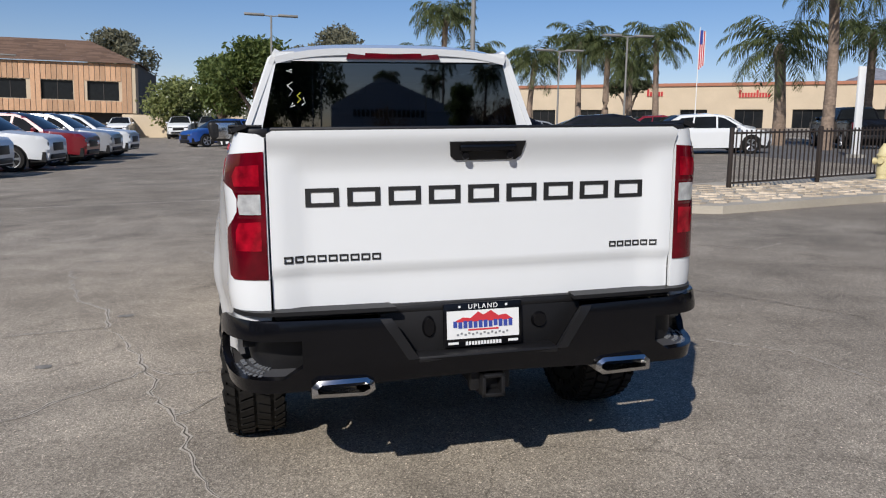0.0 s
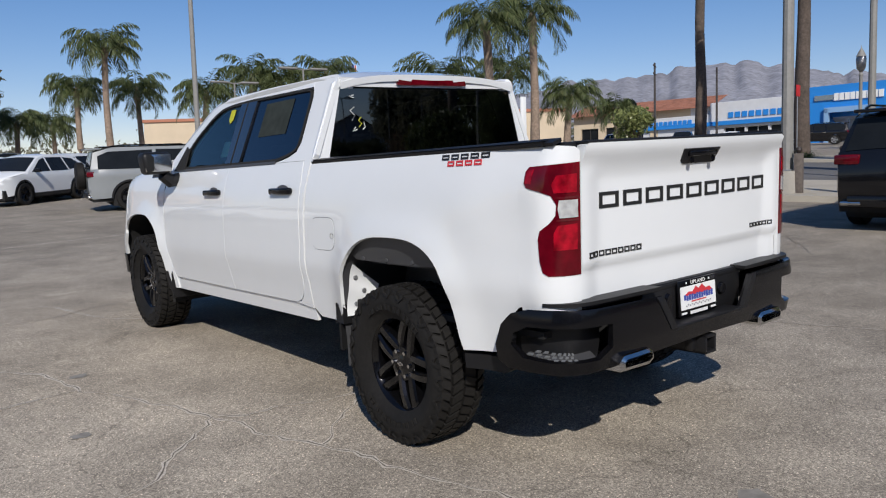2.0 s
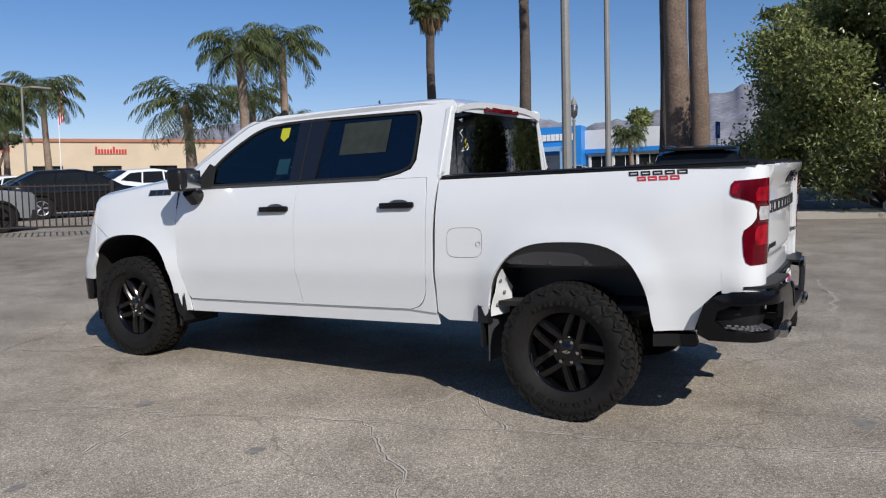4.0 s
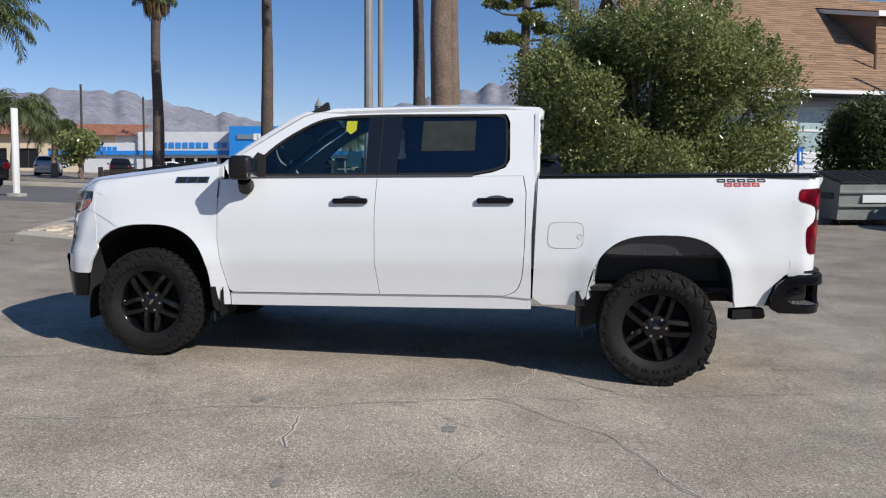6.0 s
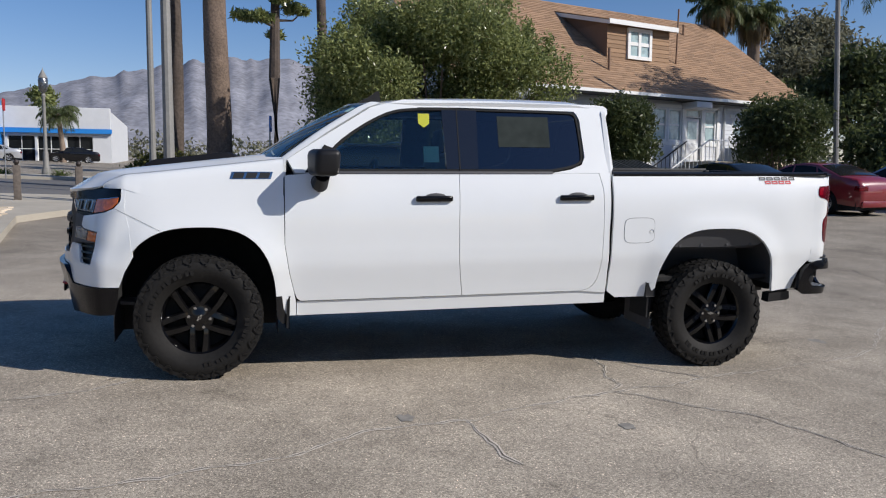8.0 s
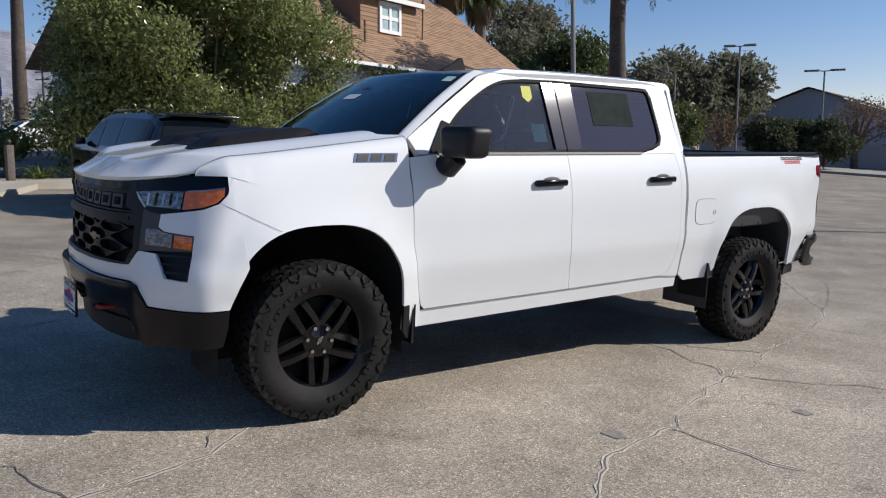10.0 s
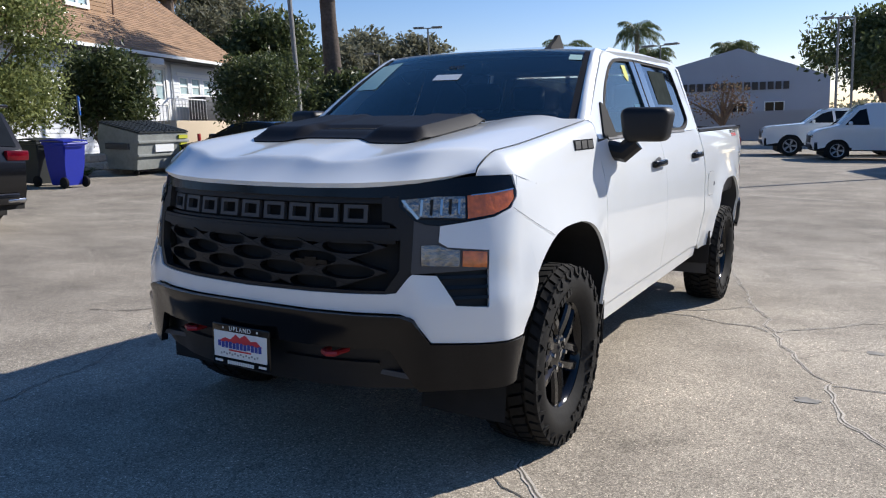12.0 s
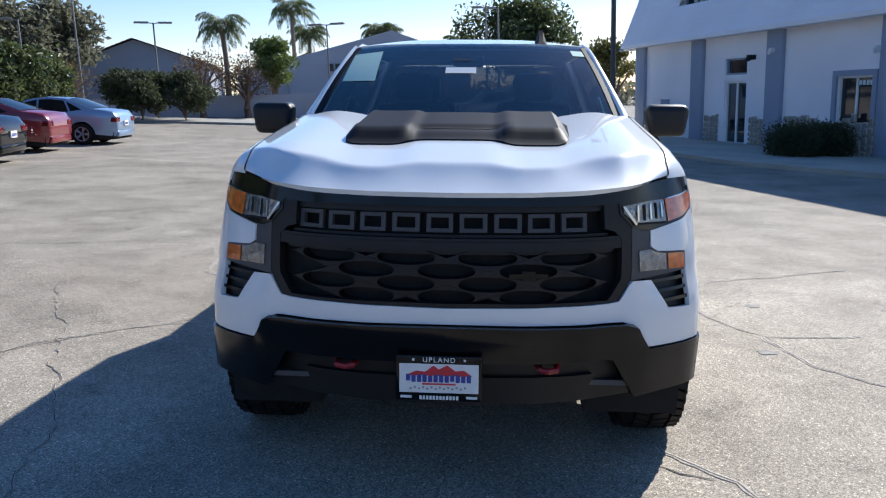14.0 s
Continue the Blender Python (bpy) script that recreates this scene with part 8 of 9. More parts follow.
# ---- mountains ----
# Distance haze is mixed into the rock's base colour.
MOUNTAIN = material("bare mountain with haze painted in", (0.25, 0.255, 0.285), 1.0, grain=0.28, scale=0.05, blotch=0.2, blotch_scale=0.008, spec=0.0)
RIDGE = [(30, 2.2), (36, 3.6), (42, 5.4), (48.5, 6.5), (54, 6.8), (58.5, 7.3), (60.6, 7.2), (65, 6.2), (68, 5.9), (70.5, 5.1), (74, 5.7), (76, 6.1), (79.5, 6.9), (84, 7.9), (88.7, 8.7), (92, 8.9), (95.4, 8.3), (99, 7.1), (106, 5.5), (116, 3.6), (128, 1.5)]


def mountains():
    """A folded ridge beyond the town: slopes rise to the skyline in spurs and gullies."""
    verts, faces = [], []
    azs = np.arange(24, 134, 0.3)
    rows = 26
    for i, a in enumerate(azs):
        el = curve_at(RIDGE, a)
        for j in range(rows):
            f = j / (rows - 1)
            d = 2300 + 1500 * f
            spur = noise.fractal(Vector((a * 0.32, f * 1.6, 0.3)), 0.9, 2.2, 5)
            fine = noise.fractal(Vector((a * 1.3, f * 5.0, 7.3)), 0.9, 2.2, 4)
            crest = 3800 * math.tan(radians(el)) + 25 * noise.fractal(Vector((a * 0.9, 1, 2)), 0.9, 2.1, 4)
            h = 60 + (crest - 60) * (f ** 0.85) + (40 * spur + 14 * fine) * math.sin(math.pi * min(1, f * 1.02)) * 0.8
            d2 = d + 60 * spur
            verts.append((d2 * math.sin(radians(a)), d2 * math.cos(radians(a)), h))
    n = len(azs)
    for i in range(n - 1):
        for j in range(rows - 1):
            faces.append((i * rows + j, (i + 1) * rows + j, (i + 1) * rows + j + 1, i * rows + j + 1))
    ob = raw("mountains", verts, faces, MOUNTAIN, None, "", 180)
    return tagged(ob, "mountain range beyond the town, blue grey haze put into its colour", "mountain", kind="structure")


mountains()


# ---- plants ----
BARK = material("grey brown bark", (0.16, 0.115, 0.085), 0.95, grain=0.35, scale=14, blotch=0.2, blotch_scale=2, bump=0.02)
PALM_BARK = material("ringed palm trunk", (0.235, 0.175, 0.13), 0.95, grain=0.3, scale=9, blotch=0.25, blotch_scale=1.5, bump=0.02)
DARK_BARK = material("dark palm trunk", (0.085, 0.065, 0.052), 0.95, grain=0.35, scale=9, blotch=0.25, blotch_scale=1.5, bump=0.02)
LEAF = leaf_material("dark glossy leaf", (0.16, 0.205, 0.065), (0.35, 0.37, 0.15), 0.22)
LEAF_SHRUB = leaf_material("deep green leaf", (0.06, 0.09, 0.03), (0.13, 0.15, 0.06), 0.4)
LEAF_DARK = leaf_material("dark dull leaf", (0.055, 0.07, 0.03), (0.09, 0.1, 0.05), 0.6)
LEAF_LIGHT = leaf_material("light green leaf", (0.10, 0.16, 0.04), (0.17, 0.2, 0.06), 0.6)
LEAF_OLIVE = leaf_material("olive grey leaf", (0.17, 0.175, 0.11), (0.25, 0.24, 0.165), 0.7)
LEAF_RUST = leaf_material("rust autumn leaf", (0.2, 0.1, 0.07), (0.16, 0.14, 0.08), 0.7)
LEAF_YELLOW = leaf_material("yellow green leaf", (0.16, 0.15, 0.035), (0.09, 0.1, 0.03))
FROND = leaf_material("palm frond", (0.08, 0.12, 0.04), (0.15, 0.165, 0.07), 0.55)
FROND_DRY = leaf_material("dry palm skirt", (0.25, 0.17, 0.075), (0.16, 0.11, 0.05))
RNG = np.random.default_rng(11)


def leaves(name, blobs, count, size, mat, parent, label="", shell=0.45, long=1.7):
    """Many small bent leaves spread through overlapping blobs (x, y, z, rx, rz)."""
    blobs = np.array(blobs, float)
    vol = blobs[:, 3] ** 2 * blobs[:, 4]
    pick = RNG.choice(len(blobs), count, p=vol / vol.sum())
    d = RNG.normal(size=(count, 3))
    d /= np.linalg.norm(d, axis=1)[:, None]
    r = (shell + (1 - shell) * RNG.random(count)) ** 0.7
    b = blobs[pick]
    lump = 1 + 0.22 * np.sin(d[:, 0] * 7 + pick) * np.cos(d[:, 1] * 6 + 2 * pick) + 0.12 * RNG.normal(size=count)
    p = b[:, :3] + d * (r * lump)[:, None] * np.stack([b[:, 3], b[:, 3], b[:, 4]], 1)
    u = RNG.normal(size=(count, 3)) + d * 0.6
    u /= np.linalg.norm(u, axis=1)[:, None]
    v = np.cross(u, RNG.normal(size=(count, 3)))
    v /= np.linalg.norm(v, axis=1)[:, None]
    s = size * (0.6 + 0.8 * RNG.random(count))[:, None]
    a, c = p - u * s * long / 2, p + u * s * long / 2
    w = np.cross(u, v) * s * 0.18
    verts = np.stack([a, p + v * s * 0.42 + w, c, p - v * s * 0.42 + w], 1).reshape(-1, 3)
    i = np.arange(count)[:, None] * 4
    faces = np.concatenate([i, i + 1, i + 2, i + 3], 1)
    me = bpy.data.meshes.new(name)
    me.from_pydata(verts.tolist(), [], faces.tolist())
    me.materials.append(mat)
    ob = new(name, me)
    ob.parent = parent
    if label:
        ob["label"] = label
    return ob


def tree(name, x, y, height, spread, mat, label, count=5000, size=0.16, trunk=0.16, clear=0.35, blobs=9, seed=1, group="", stems=1, shell=0.4, bark=None, flat=0.75):
    """A trunk that forks into limbs, each ending in a clump of leaves."""
    rng = random.Random(seed)
    ob = thing(name, upright(x, y, 0, 0.05), label, "shrub" if "shrub" in name else "tree", group)
    heads = []
    bm = bmesh.new()
    fork = height * clear
    for st in range(stems):
        sx, sy = (0, 0) if stems == 1 else (rng.uniform(-0.5, 0.5) * spread * 0.6, rng.uniform(-0.5, 0.5) * spread * 0.6)
        tube(bm, [(sx, sy, -0.1), (sx + rng.uniform(-0.1, 0.1), sy, fork * 0.5), (sx * 1.2, sy * 1.2, fork)], [trunk * 1.25, trunk, trunk * 0.8], 9)
        for k in range(blobs // stems):
            a = (k + rng.random() * 0.6) * math.tau / max(1, blobs // stems) * 1.9
            rr = spread * rng.uniform(0.15, 0.72) * (1 if k % 3 else 0.35)
            hz = fork + (height - fork) * (0.25 + 0.6 * rng.random() * (1.1 - 0.55 * rr / spread) + (0.25 if k % 3 == 0 else 0))
            h = (sx + rr * math.cos(a), sy + rr * math.sin(a), min(hz, height * 0.86))
            heads.append(h)
            mid = (sx * 1.2 + (h[0] - sx) * 0.4 + rng.uniform(-0.2, 0.2), sy * 1.2 + (h[1] - sy) * 0.4 + rng.uniform(-0.2, 0.2), fork + (h[2] - fork) * 0.55)
            tube(bm, [(sx * 1.2, sy * 1.2, fork * 0.92), mid, h], [trunk * 0.6, trunk * 0.35, trunk * 0.12], 6)
    part("trunk", bm, bark or BARK, ob)
    cl = [(hx, hy, hz, spread * rng.uniform(0.30, 0.46), min(spread * rng.uniform(0.30, 0.46) * flat, height - hz + 0.2, hz * 0.8)) for hx, hy, hz in heads]
    leaves("crown", cl, count, size, mat, ob, "", shell)
    return ob


def frond_mesh(verts, faces, base, yaw, lift, length, droop, leaflets, width, leaf_len, rng):
    """One feather frond: a bowed spine with hanging leaflets."""
    prev = Vector(base)
    dirh = Vector((math.cos(yaw), math.sin(yaw), 0))
    side = Vector((-dirh.y, dirh.x, 0))
    ang = lift
    n = leaflets
    pts = [prev.copy()]
    for k in range(n):
        ang -= droop / n * (0.6 + 0.9 * k / n)
        prev = prev + (dirh * math.cos(ang) + Vector((0, 0, 1)) * math.sin(ang)) * (length / n)
        pts.append(prev.copy())
    for k in range(n):
        a, b = pts[k], pts[k + 1]
        w = 0.022 * (1 - k / n) + 0.004
        i = len(verts)
        verts += [a - side * w, a + side * w, b + side * w * 0.9, b - side * w * 0.9]
        faces.append((i, i + 1, i + 2, i + 3))
        if k < n * 0.12:
            continue
        ll = leaf_len * math.sin(math.pi * min(0.97, 0.12 + 0.86 * k / n)) ** 0.6
        along = (b - a).normalized()
        for s in (-1, 1):
            d = (side * s * rng.uniform(0.55, 0.9) + along * 0.45 + Vector((0, 0, rng.uniform(-0.75, -0.1)))).normalized()
            tip = a + d * ll + Vector((0, 0, -ll * rng.uniform(0.15, 0.45)))
            mid = a + d * ll * 0.55
            i = len(verts)
            verts += [a, mid + along * width, tip, mid - along * width]
            faces.append((i, i + 1, i + 2, i + 3))


def palm(x, y, height, label, trunk=0.17, fronds=26, length=2.6, seed=1, droop=1.9, mat=None, bark=None, skirt=0, group="", leaf_len=0.75, lean=0.0):
    """A feather palm: ringed trunk, swollen crownshaft, arching fronds."""
    rng = random.Random(seed)
    ob = thing("palm_tree", upright(x, y, rng.uniform(0, 360), 0.1), label, "palm tree", group)
    top = max(1.5, height - length * 0.42)
    bm = bmesh.new()
    n = max(6, int(top / 0.5))
    pts = [(lean * (k / n) ** 2 + 0.05 * math.sin(k * 0.35 + seed), 0.05 * math.cos(k * 0.3 + seed), top * k / n) for k in range(n + 1)]
    radii = [trunk * (1.25 - 0.35 * min(1, k / n * 1.6)) * (1 + 0.006 * (k % 2)) for k in range(n + 1)]
    tube(bm, pts, radii, 14)
    part("trunk", bm, bark or PALM_BARK, ob)
    bm = bmesh.new()
    hx, hy, hz = pts[-1]
    tube(bm, [(hx, hy, hz - 0.5), (hx, hy, hz - 0.1), (hx, hy, hz + 0.35)], [trunk * 0.9, trunk * 1.25, trunk * 0.5], 10)
    part("crownshaft", bm, FROND_DRY if skirt else PALM_BARK, ob)
    verts, faces = [], []
    for k in range(fronds):
        yaw = k * 2.39996 + rng.uniform(-0.2, 0.2)
        f = k / fronds
        frond_mesh(verts, faces, (hx, hy, hz + 0.2), yaw, 1.35 - 1.55 * f + rng.uniform(-0.1, 0.1), length * rng.uniform(0.85, 1.1), droop * rng.uniform(0.8, 1.15) * (1 - 0.25 * f), 30, 0.045, leaf_len, rng)
    raw("crown", [tuple(v) for v in verts], faces, mat or FROND, ob)
    if skirt:
        verts, faces = [], []
        for k in range(skirt):
            a = k * 2.39996
            r = trunk + rng.uniform(0.05, 0.55)
            z = hz + rng.uniform(-0.2, 0.3)
            ln = rng.uniform(0.7, 1.7)
            p = Vector((hx + trunk * 0.7 * math.cos(a), hy + trunk * 0.7 * math.sin(a), z))
            q = Vector((hx + r * math.cos(a), hy + r * math.sin(a), z - ln * 0.45))
            e = Vector((hx + r * math.cos(a + 0.1), hy + r * math.sin(a + 0.1), z - ln))
            s = Vector((-math.sin(a), math.cos(a), 0)) * rng.uniform(0.03, 0.08)
            i = len(verts)
            verts += [p - s * 0.4, p + s * 0.4, q + s, q - s, e + s * 0.3, e - s * 0.3]
            faces += [(i, i + 1, i + 2, i + 3), (i + 3, i + 2, i + 4, i + 5)]
        raw("skirt", [tuple(v) for v in verts], faces, FROND_DRY, ob, "dry hanging palm skirt")
    return ob


# queen palms along the street and round the lots
QUEEN = "queen palm with arching green fronds and a grey trunk"
for k, (x, y, h, tr, ln) in enumerate((
        (11.1, 46.8, 9.2, 0.2, 2.7), (10.4, 51.1, 6.8, 0.19, 2.5), (14.8, 52.0, 7.0, 0.18, 2.7), (8.4, 59.7, 5.1, 0.19, 2.6), (12.0, 65.1, 5.1, 0.19, 2.6),
        (17.2, 47.0, 6.4, 0.2, 2.8), (20.6, 46.6, 7.7, 0.2, 3.0), (22.2, 45.6, 7.2, 0.22, 3.0), (25.2, 44.3, 7.7, 0.2, 3.0), (26.9, 51.6, 6.3, 0.2, 2.6),
        (25.9, 32.3, 6.5, 0.3, 3.6), (24.1, 26.4, 8.6, 0.24, 3.0), (28.6, 27.7, 9.6, 0.24, 3.2), (33.6, 34.7, 7.3, 0.24, 3.2), (35.8, 31.7, 5.3, 0.24, 2.7), (48.9, 38.0, 4.7, 0.24, 2.6),
        (73.2, 20.6, 5.3, 0.24, 2.4), (24.1, -62.6, 8.4, 0.24, 3.0), (19.8, -70.1, 10.7, 0.22, 3.0), (19.2, -74.4, 8.5, 0.22, 2.6), (12.6, -79.7, 9.3, 0.22, 2.6),
        (12.2, -82.0, 9.2, 0.22, 2.6), (4.5, -88.9, 8.8, 0.22, 2.6))):
    palm(x, y, h, QUEEN, tr, 30, ln, 20 + k, 2.3, group="queen palms", lean=0.3 * math.sin(k * 2.1))
# tall fan palms: thick dark trunks that rise out of view
for k, (x, y, h, tr, bk) in enumerate(((22.0, 4.5, 21, 0.36, BARK), (26.6, 4.7, 22, 0.32, BARK), (28.4, 6.4, 20, 0.24, DARK_BARK), (37.5, 16.8, 15.5, 0.33, DARK_BARK), (46.0, -1.2, 17, 0.34, DARK_BARK))):
    palm(x, y, h, "tall fan palm with a thick bare trunk", tr, 26, 1.9, 60 + k, 1.6, None, bk, 140, "tall fan palms", 0.7)
palm(44.0, 27.0, 13.6, "tall fan palm with a hanging dry skirt", 0.34, 30, 1.8, 71, 1.7, None, DARK_BARK, 420, "tall fan palms", 0.7)
palm(20.5, -22.5, 11.2, "date palm with long drooping fronds beside the house", 0.4, 46, 3.6, 72, 2.1, None, DARK_BARK, 120, "", 0.6)
palm(34.1, -22.8, 11.0, "tall fan palm with a shaggy dry skirt behind the house", 0.4, 30, 2.0, 73, 1.8, None, BARK, 520, "tall fan palms", 0.7)
palm(34.6, -25.5, 10.5, "tall fan palm with a shaggy dry skirt behind the house", 0.4, 30, 2.0, 74, 1.8, None, BARK, 520, "tall fan palms", 0.7)

# the large shrub-tree and the smaller one before the house
big = thing("laurel_tree", upright(18.4, -2.4, 0, 0.1), "large dense laurel tree with glossy dark green leaves", "tree")
rng = random.Random(4)
bm = bmesh.new()
heads = []
for k in range(44):
    a = k * 2.39996
    t = (k + 0.5) / 44
    rr = 4.1 * math.sqrt(t)
    top = 6.8 - 2.0 * t ** 1.5
    hz = top * rng.uniform(0.7, 0.92) if k % 2 else rng.uniform(1.2, max(1.4, top * 0.6))
    h = (rr * math.cos(a) * 0.62, rr * math.sin(a) * 1.0, hz)
    heads.append((*h, rng.uniform(0.8, 1.25), rng.uniform(0.8, 1.15)))
    tube(bm, [(0.25 * math.cos(a), 0.4 * math.sin(a), 0), (h[0] * 0.45, h[1] * 0.45, hz * 0.45), h], [0.09, 0.05, 0.015], 6)
for k in range(14):
    h = (rng.uniform(-1.2, 1.0), 1.2 + 0.16 * k, rng.uniform(3.4, 5.9) - 0.09 * k)
    heads.append((*h, rng.uniform(0.75, 1.0), rng.uniform(0.75, 1.0)))
    tube(bm, [(0, 0.3, 0), (h[0] * 0.45, h[1] * 0.45, h[2] * 0.45), h], [0.08, 0.045, 0.015], 6)
part("trunk", bm, BARK, big)
leaves("crown", heads, 150000, 0.068, LEAF, big, "glossy dark green leaves", 0.35, 1.9)
tips = []
for k in range(60):
    h = heads[k % 44]
    if h[2] > 3:
        tips.append((h[0] + rng.uniform(-0.6, 0.6), h[1] + rng.uniform(-0.7, 0.7), h[2] + h[4] * rng.uniform(0.7, 1.15), 0.22, rng.uniform(0.3, 0.6)))
leaves("shoot_foliage", tips, 5000, 0.075, LEAF, big, "upright leafy shoots", 0.1, 1.9)
for nm, x, y, hgt, sp, cnt, mt, lab in (("laurel_shrub", 19.15, -9.25, 3.9, 1.45, 18000, LEAF_SHRUB, "round dark green laurel shrub beside the house"), ("laurel_shrub", 19.1, -15.9, 4.2, 1.75, 18000, LEAF_SHRUB, "tall dark green shrub at the house corner"),
                                        ("garden_shrub", 19.6, 3.4, 1.6, 1.7, 4000, LEAF_LIGHT, "low light green shrub beside the pavement"),
                                        ("garden_shrub", 24.5, 6.6, 1.5, 1.6, 3000, LEAF_YELLOW, "low yellow green shrub under the palms")):
    rng = random.Random(int(x * 10))
    ob = thing(nm, upright(x, y, 0, 0.05), lab, "shrub")
    bm = bmesh.new()
    bl = []
    for k in range(14):
        a = k * 2.39996
        t = math.sqrt((k + 0.5) / 14)
        h = (sp * 0.72 * t * math.cos(a), sp * 0.72 * t * math.sin(a), hgt * rng.uniform(0.3, 0.8))
        bl.append((*h, sp * rng.uniform(0.34, 0.5), hgt * rng.uniform(0.16, 0.26)))
        tube(bm, [(0.1 * math.cos(a), 0.1 * math.sin(a), 0), (h[0] * 0.5, h[1] * 0.5, h[2] * 0.5), h], [0.05, 0.03, 0.01], 5)
    part("stem", bm, BARK, ob)
    leaves("foliage", bl, cnt, 0.085, mt, ob, "", 0.3, 1.8)

# broad trees round the lots
for k, (nm, x, y, h, sp, mt, lab, cnt, sz, cl, bl, sh) in enumerate((
        ("shade_tree", -0.9, 52.3, 7.1, 3.6, LEAF_LIGHT, "broad green shade tree at the far lot", 9000, 0.2, 0.22, 14, 0.35),
        ("shade_tree", -3.5, 56.2, 6.4, 2.8, LEAF_LIGHT, "broad green shade tree at the far lot", 6000, 0.2, 0.22, 12, 0.35),
        ("sparse_tree", 5.0, 55.9, 8.8, 3.2, LEAF_OLIVE, "sparse grey green tree with open limbs", 3200, 0.2, 0.4, 14, 0.3),
        ("sparse_tree", 2.1, 60.4, 7.3, 3.2, LEAF_OLIVE, "sparse grey green tree with open limbs", 3000, 0.2, 0.35, 14, 0.3),
        ("low_tree", -7.6, 71.8, 5.4, 4.6, LEAF, "low spreading dark green tree by the far wall", 7000, 0.22, 0.2, 13, 0.35),
        ("tall_tree", -19.7, 112.6, 14.5, 5.5, LEAF_OLIVE, "tall grey green tree behind the office building", 5000, 0.35, 0.4, 10, 0.3),
        ("tall_tree", 35.8, -30.4, 10.5, 5.0, LEAF_OLIVE, "tall dark tree behind the house", 12000, 0.2, 0.2, 16, 0.3),
        ("tall_tree", 30.7, -30.0, 7.6, 4.0, LEAF_SHRUB, "tall dark tree behind the house", 9000, 0.2, 0.2, 14, 0.3),
        ("tall_tree", 31.3, -40.1, 7.5, 4.6, LEAF_OLIVE, "tall weeping grey green tree", 9000, 0.22, 0.15, 14, 0.3),
        ("tall_tree", 29.2, -44.2, 7.7, 3.8, LEAF_OLIVE, "tall weeping grey green tree", 8000, 0.22, 0.15, 14, 0.3),
        ("garden_tree", 20.4, -23.2, 3.3, 3.2, LEAF_SHRUB, "deep green garden tree by the drive", 9000, 0.16, 0.15, 13, 0.3),
        ("garden_tree", 19.4, -21.9, 3.5, 2.6, LEAF_SHRUB, "deep green garden tree by the drive", 7000, 0.16, 0.12, 12, 0.3),
        ("garden_tree", 20.0, -26.3, 3.2, 2.4, LEAF_YELLOW, "yellow green garden tree by the drive", 6000, 0.16, 0.12, 12, 0.3),
        ("tall_tree", 34.4, -44.1, 7.3, 4.8, LEAF_OLIVE, "tall weeping grey green tree", 9000, 0.22, 0.15, 14, 0.3),
        ("crape_tree", 24.4, -36.2, 3.2, 2.2, LEAF_RUST, "small bare-limbed tree with rust leaves", 900, 0.1, 0.3, 14, 0.3),
        ("crape_tree", 17.7, -39.4, 4.1, 2.6, LEAF_RUST, "small bare-limbed tree with rust leaves", 1320, 0.1, 0.3, 14, 0.3),
        ("crape_tree", 15.8, -42.1, 4.1, 2.4, LEAF_RUST, "small bare-limbed tree with rust leaves", 1500, 0.1, 0.3, 14, 0.3),
        ("crape_tree", 7.0, -44.3, 3.8, 3.0, LEAF_RUST, "small bare-limbed tree with rust leaves", 1080, 0.1, 0.3, 14, 0.3),
        ("garden_tree", 14.7, -44.6, 5.4, 2.4, LEAF_LIGHT, "light green tree by the lot wall", 4000, 0.16, 0.25, 12, 0.3),
        ("shade_tree", -1.9, -44.7, 7.8, 4.8, LEAF_SHRUB, "broad dark green shade tree behind the van", 12000, 0.19, 0.3, 18, 0.3),
        ("garden_tree", -6.9, -40.2, 5.0, 2.2, LEAF_YELLOW, "yellow green tree beside the white building", 3500, 0.14, 0.2, 12, 0.3),
        ("garden_tree", -4.9, -46.5, 4.3, 3.0, LEAF_YELLOW, "yellow green tree beside the lot wall", 3500, 0.16, 0.2, 12, 0.3),
        ("street_tree", 30.3, 58.5, 6.4, 2.0, LEAF_DARK, "dense dark tree among the palms before the store", 6000, 0.16, 0.3, 12, 0.3),
        ("street_tree", 46.6, 34.4, 3.6, 2.6, LEAF, "small dark tree before the shops", 3000, 0.2, 0.25, 10, 0.3),
        ("far_tree", 139.0, 37.7, 12.1, 4.5, LEAF, "pair of dark conifers behind the showroom", 3000, 0.4, 0.1, 10, 0.3))):
    tree(nm, x, y, h, sp, mt, lab, cnt, sz, 0.13 + 0.02 * h, cl, bl, 100 + k, shell=sh)
pine = thing("pine_tree", upright(41.0, 1.9, 0, 0.1), "tall dark pine with open needle clumps on short limbs", "tree")
rng = random.Random(31)
bm = bmesh.new()
tube(bm, [(0, 0, -0.1), (0.05, 0.1, 6), (0, -0.05, 12), (0.05, 0, 18)], [0.42, 0.34, 0.24, 0.08], 10)
heads = []
for k in range(26):
    z, a = 8.6 + k * 0.37, k * 2.4
    ln = rng.uniform(1.2, 2.7) * (1 - 0.02 * k)
    e = (ln * math.cos(a), ln * math.sin(a), z + rng.uniform(0.0, 0.7))
    tube(bm, [(0, 0, z), (e[0] * 0.6, e[1] * 0.6, z + 0.05), e], [0.09, 0.06, 0.02], 6)
    for j in range(3):
        f = 1 - 0.28 * j
        heads.append((e[0] * f, e[1] * f, e[2] + rng.uniform(-0.1, 0.25), rng.uniform(0.35, 0.6), rng.uniform(0.2, 0.34)))
part("trunk", bm, DARK_BARK, pine)
leaves("needles", heads, 16000, 0.13, LEAF, pine, "dark green needle clumps", 0.2, 3.0)
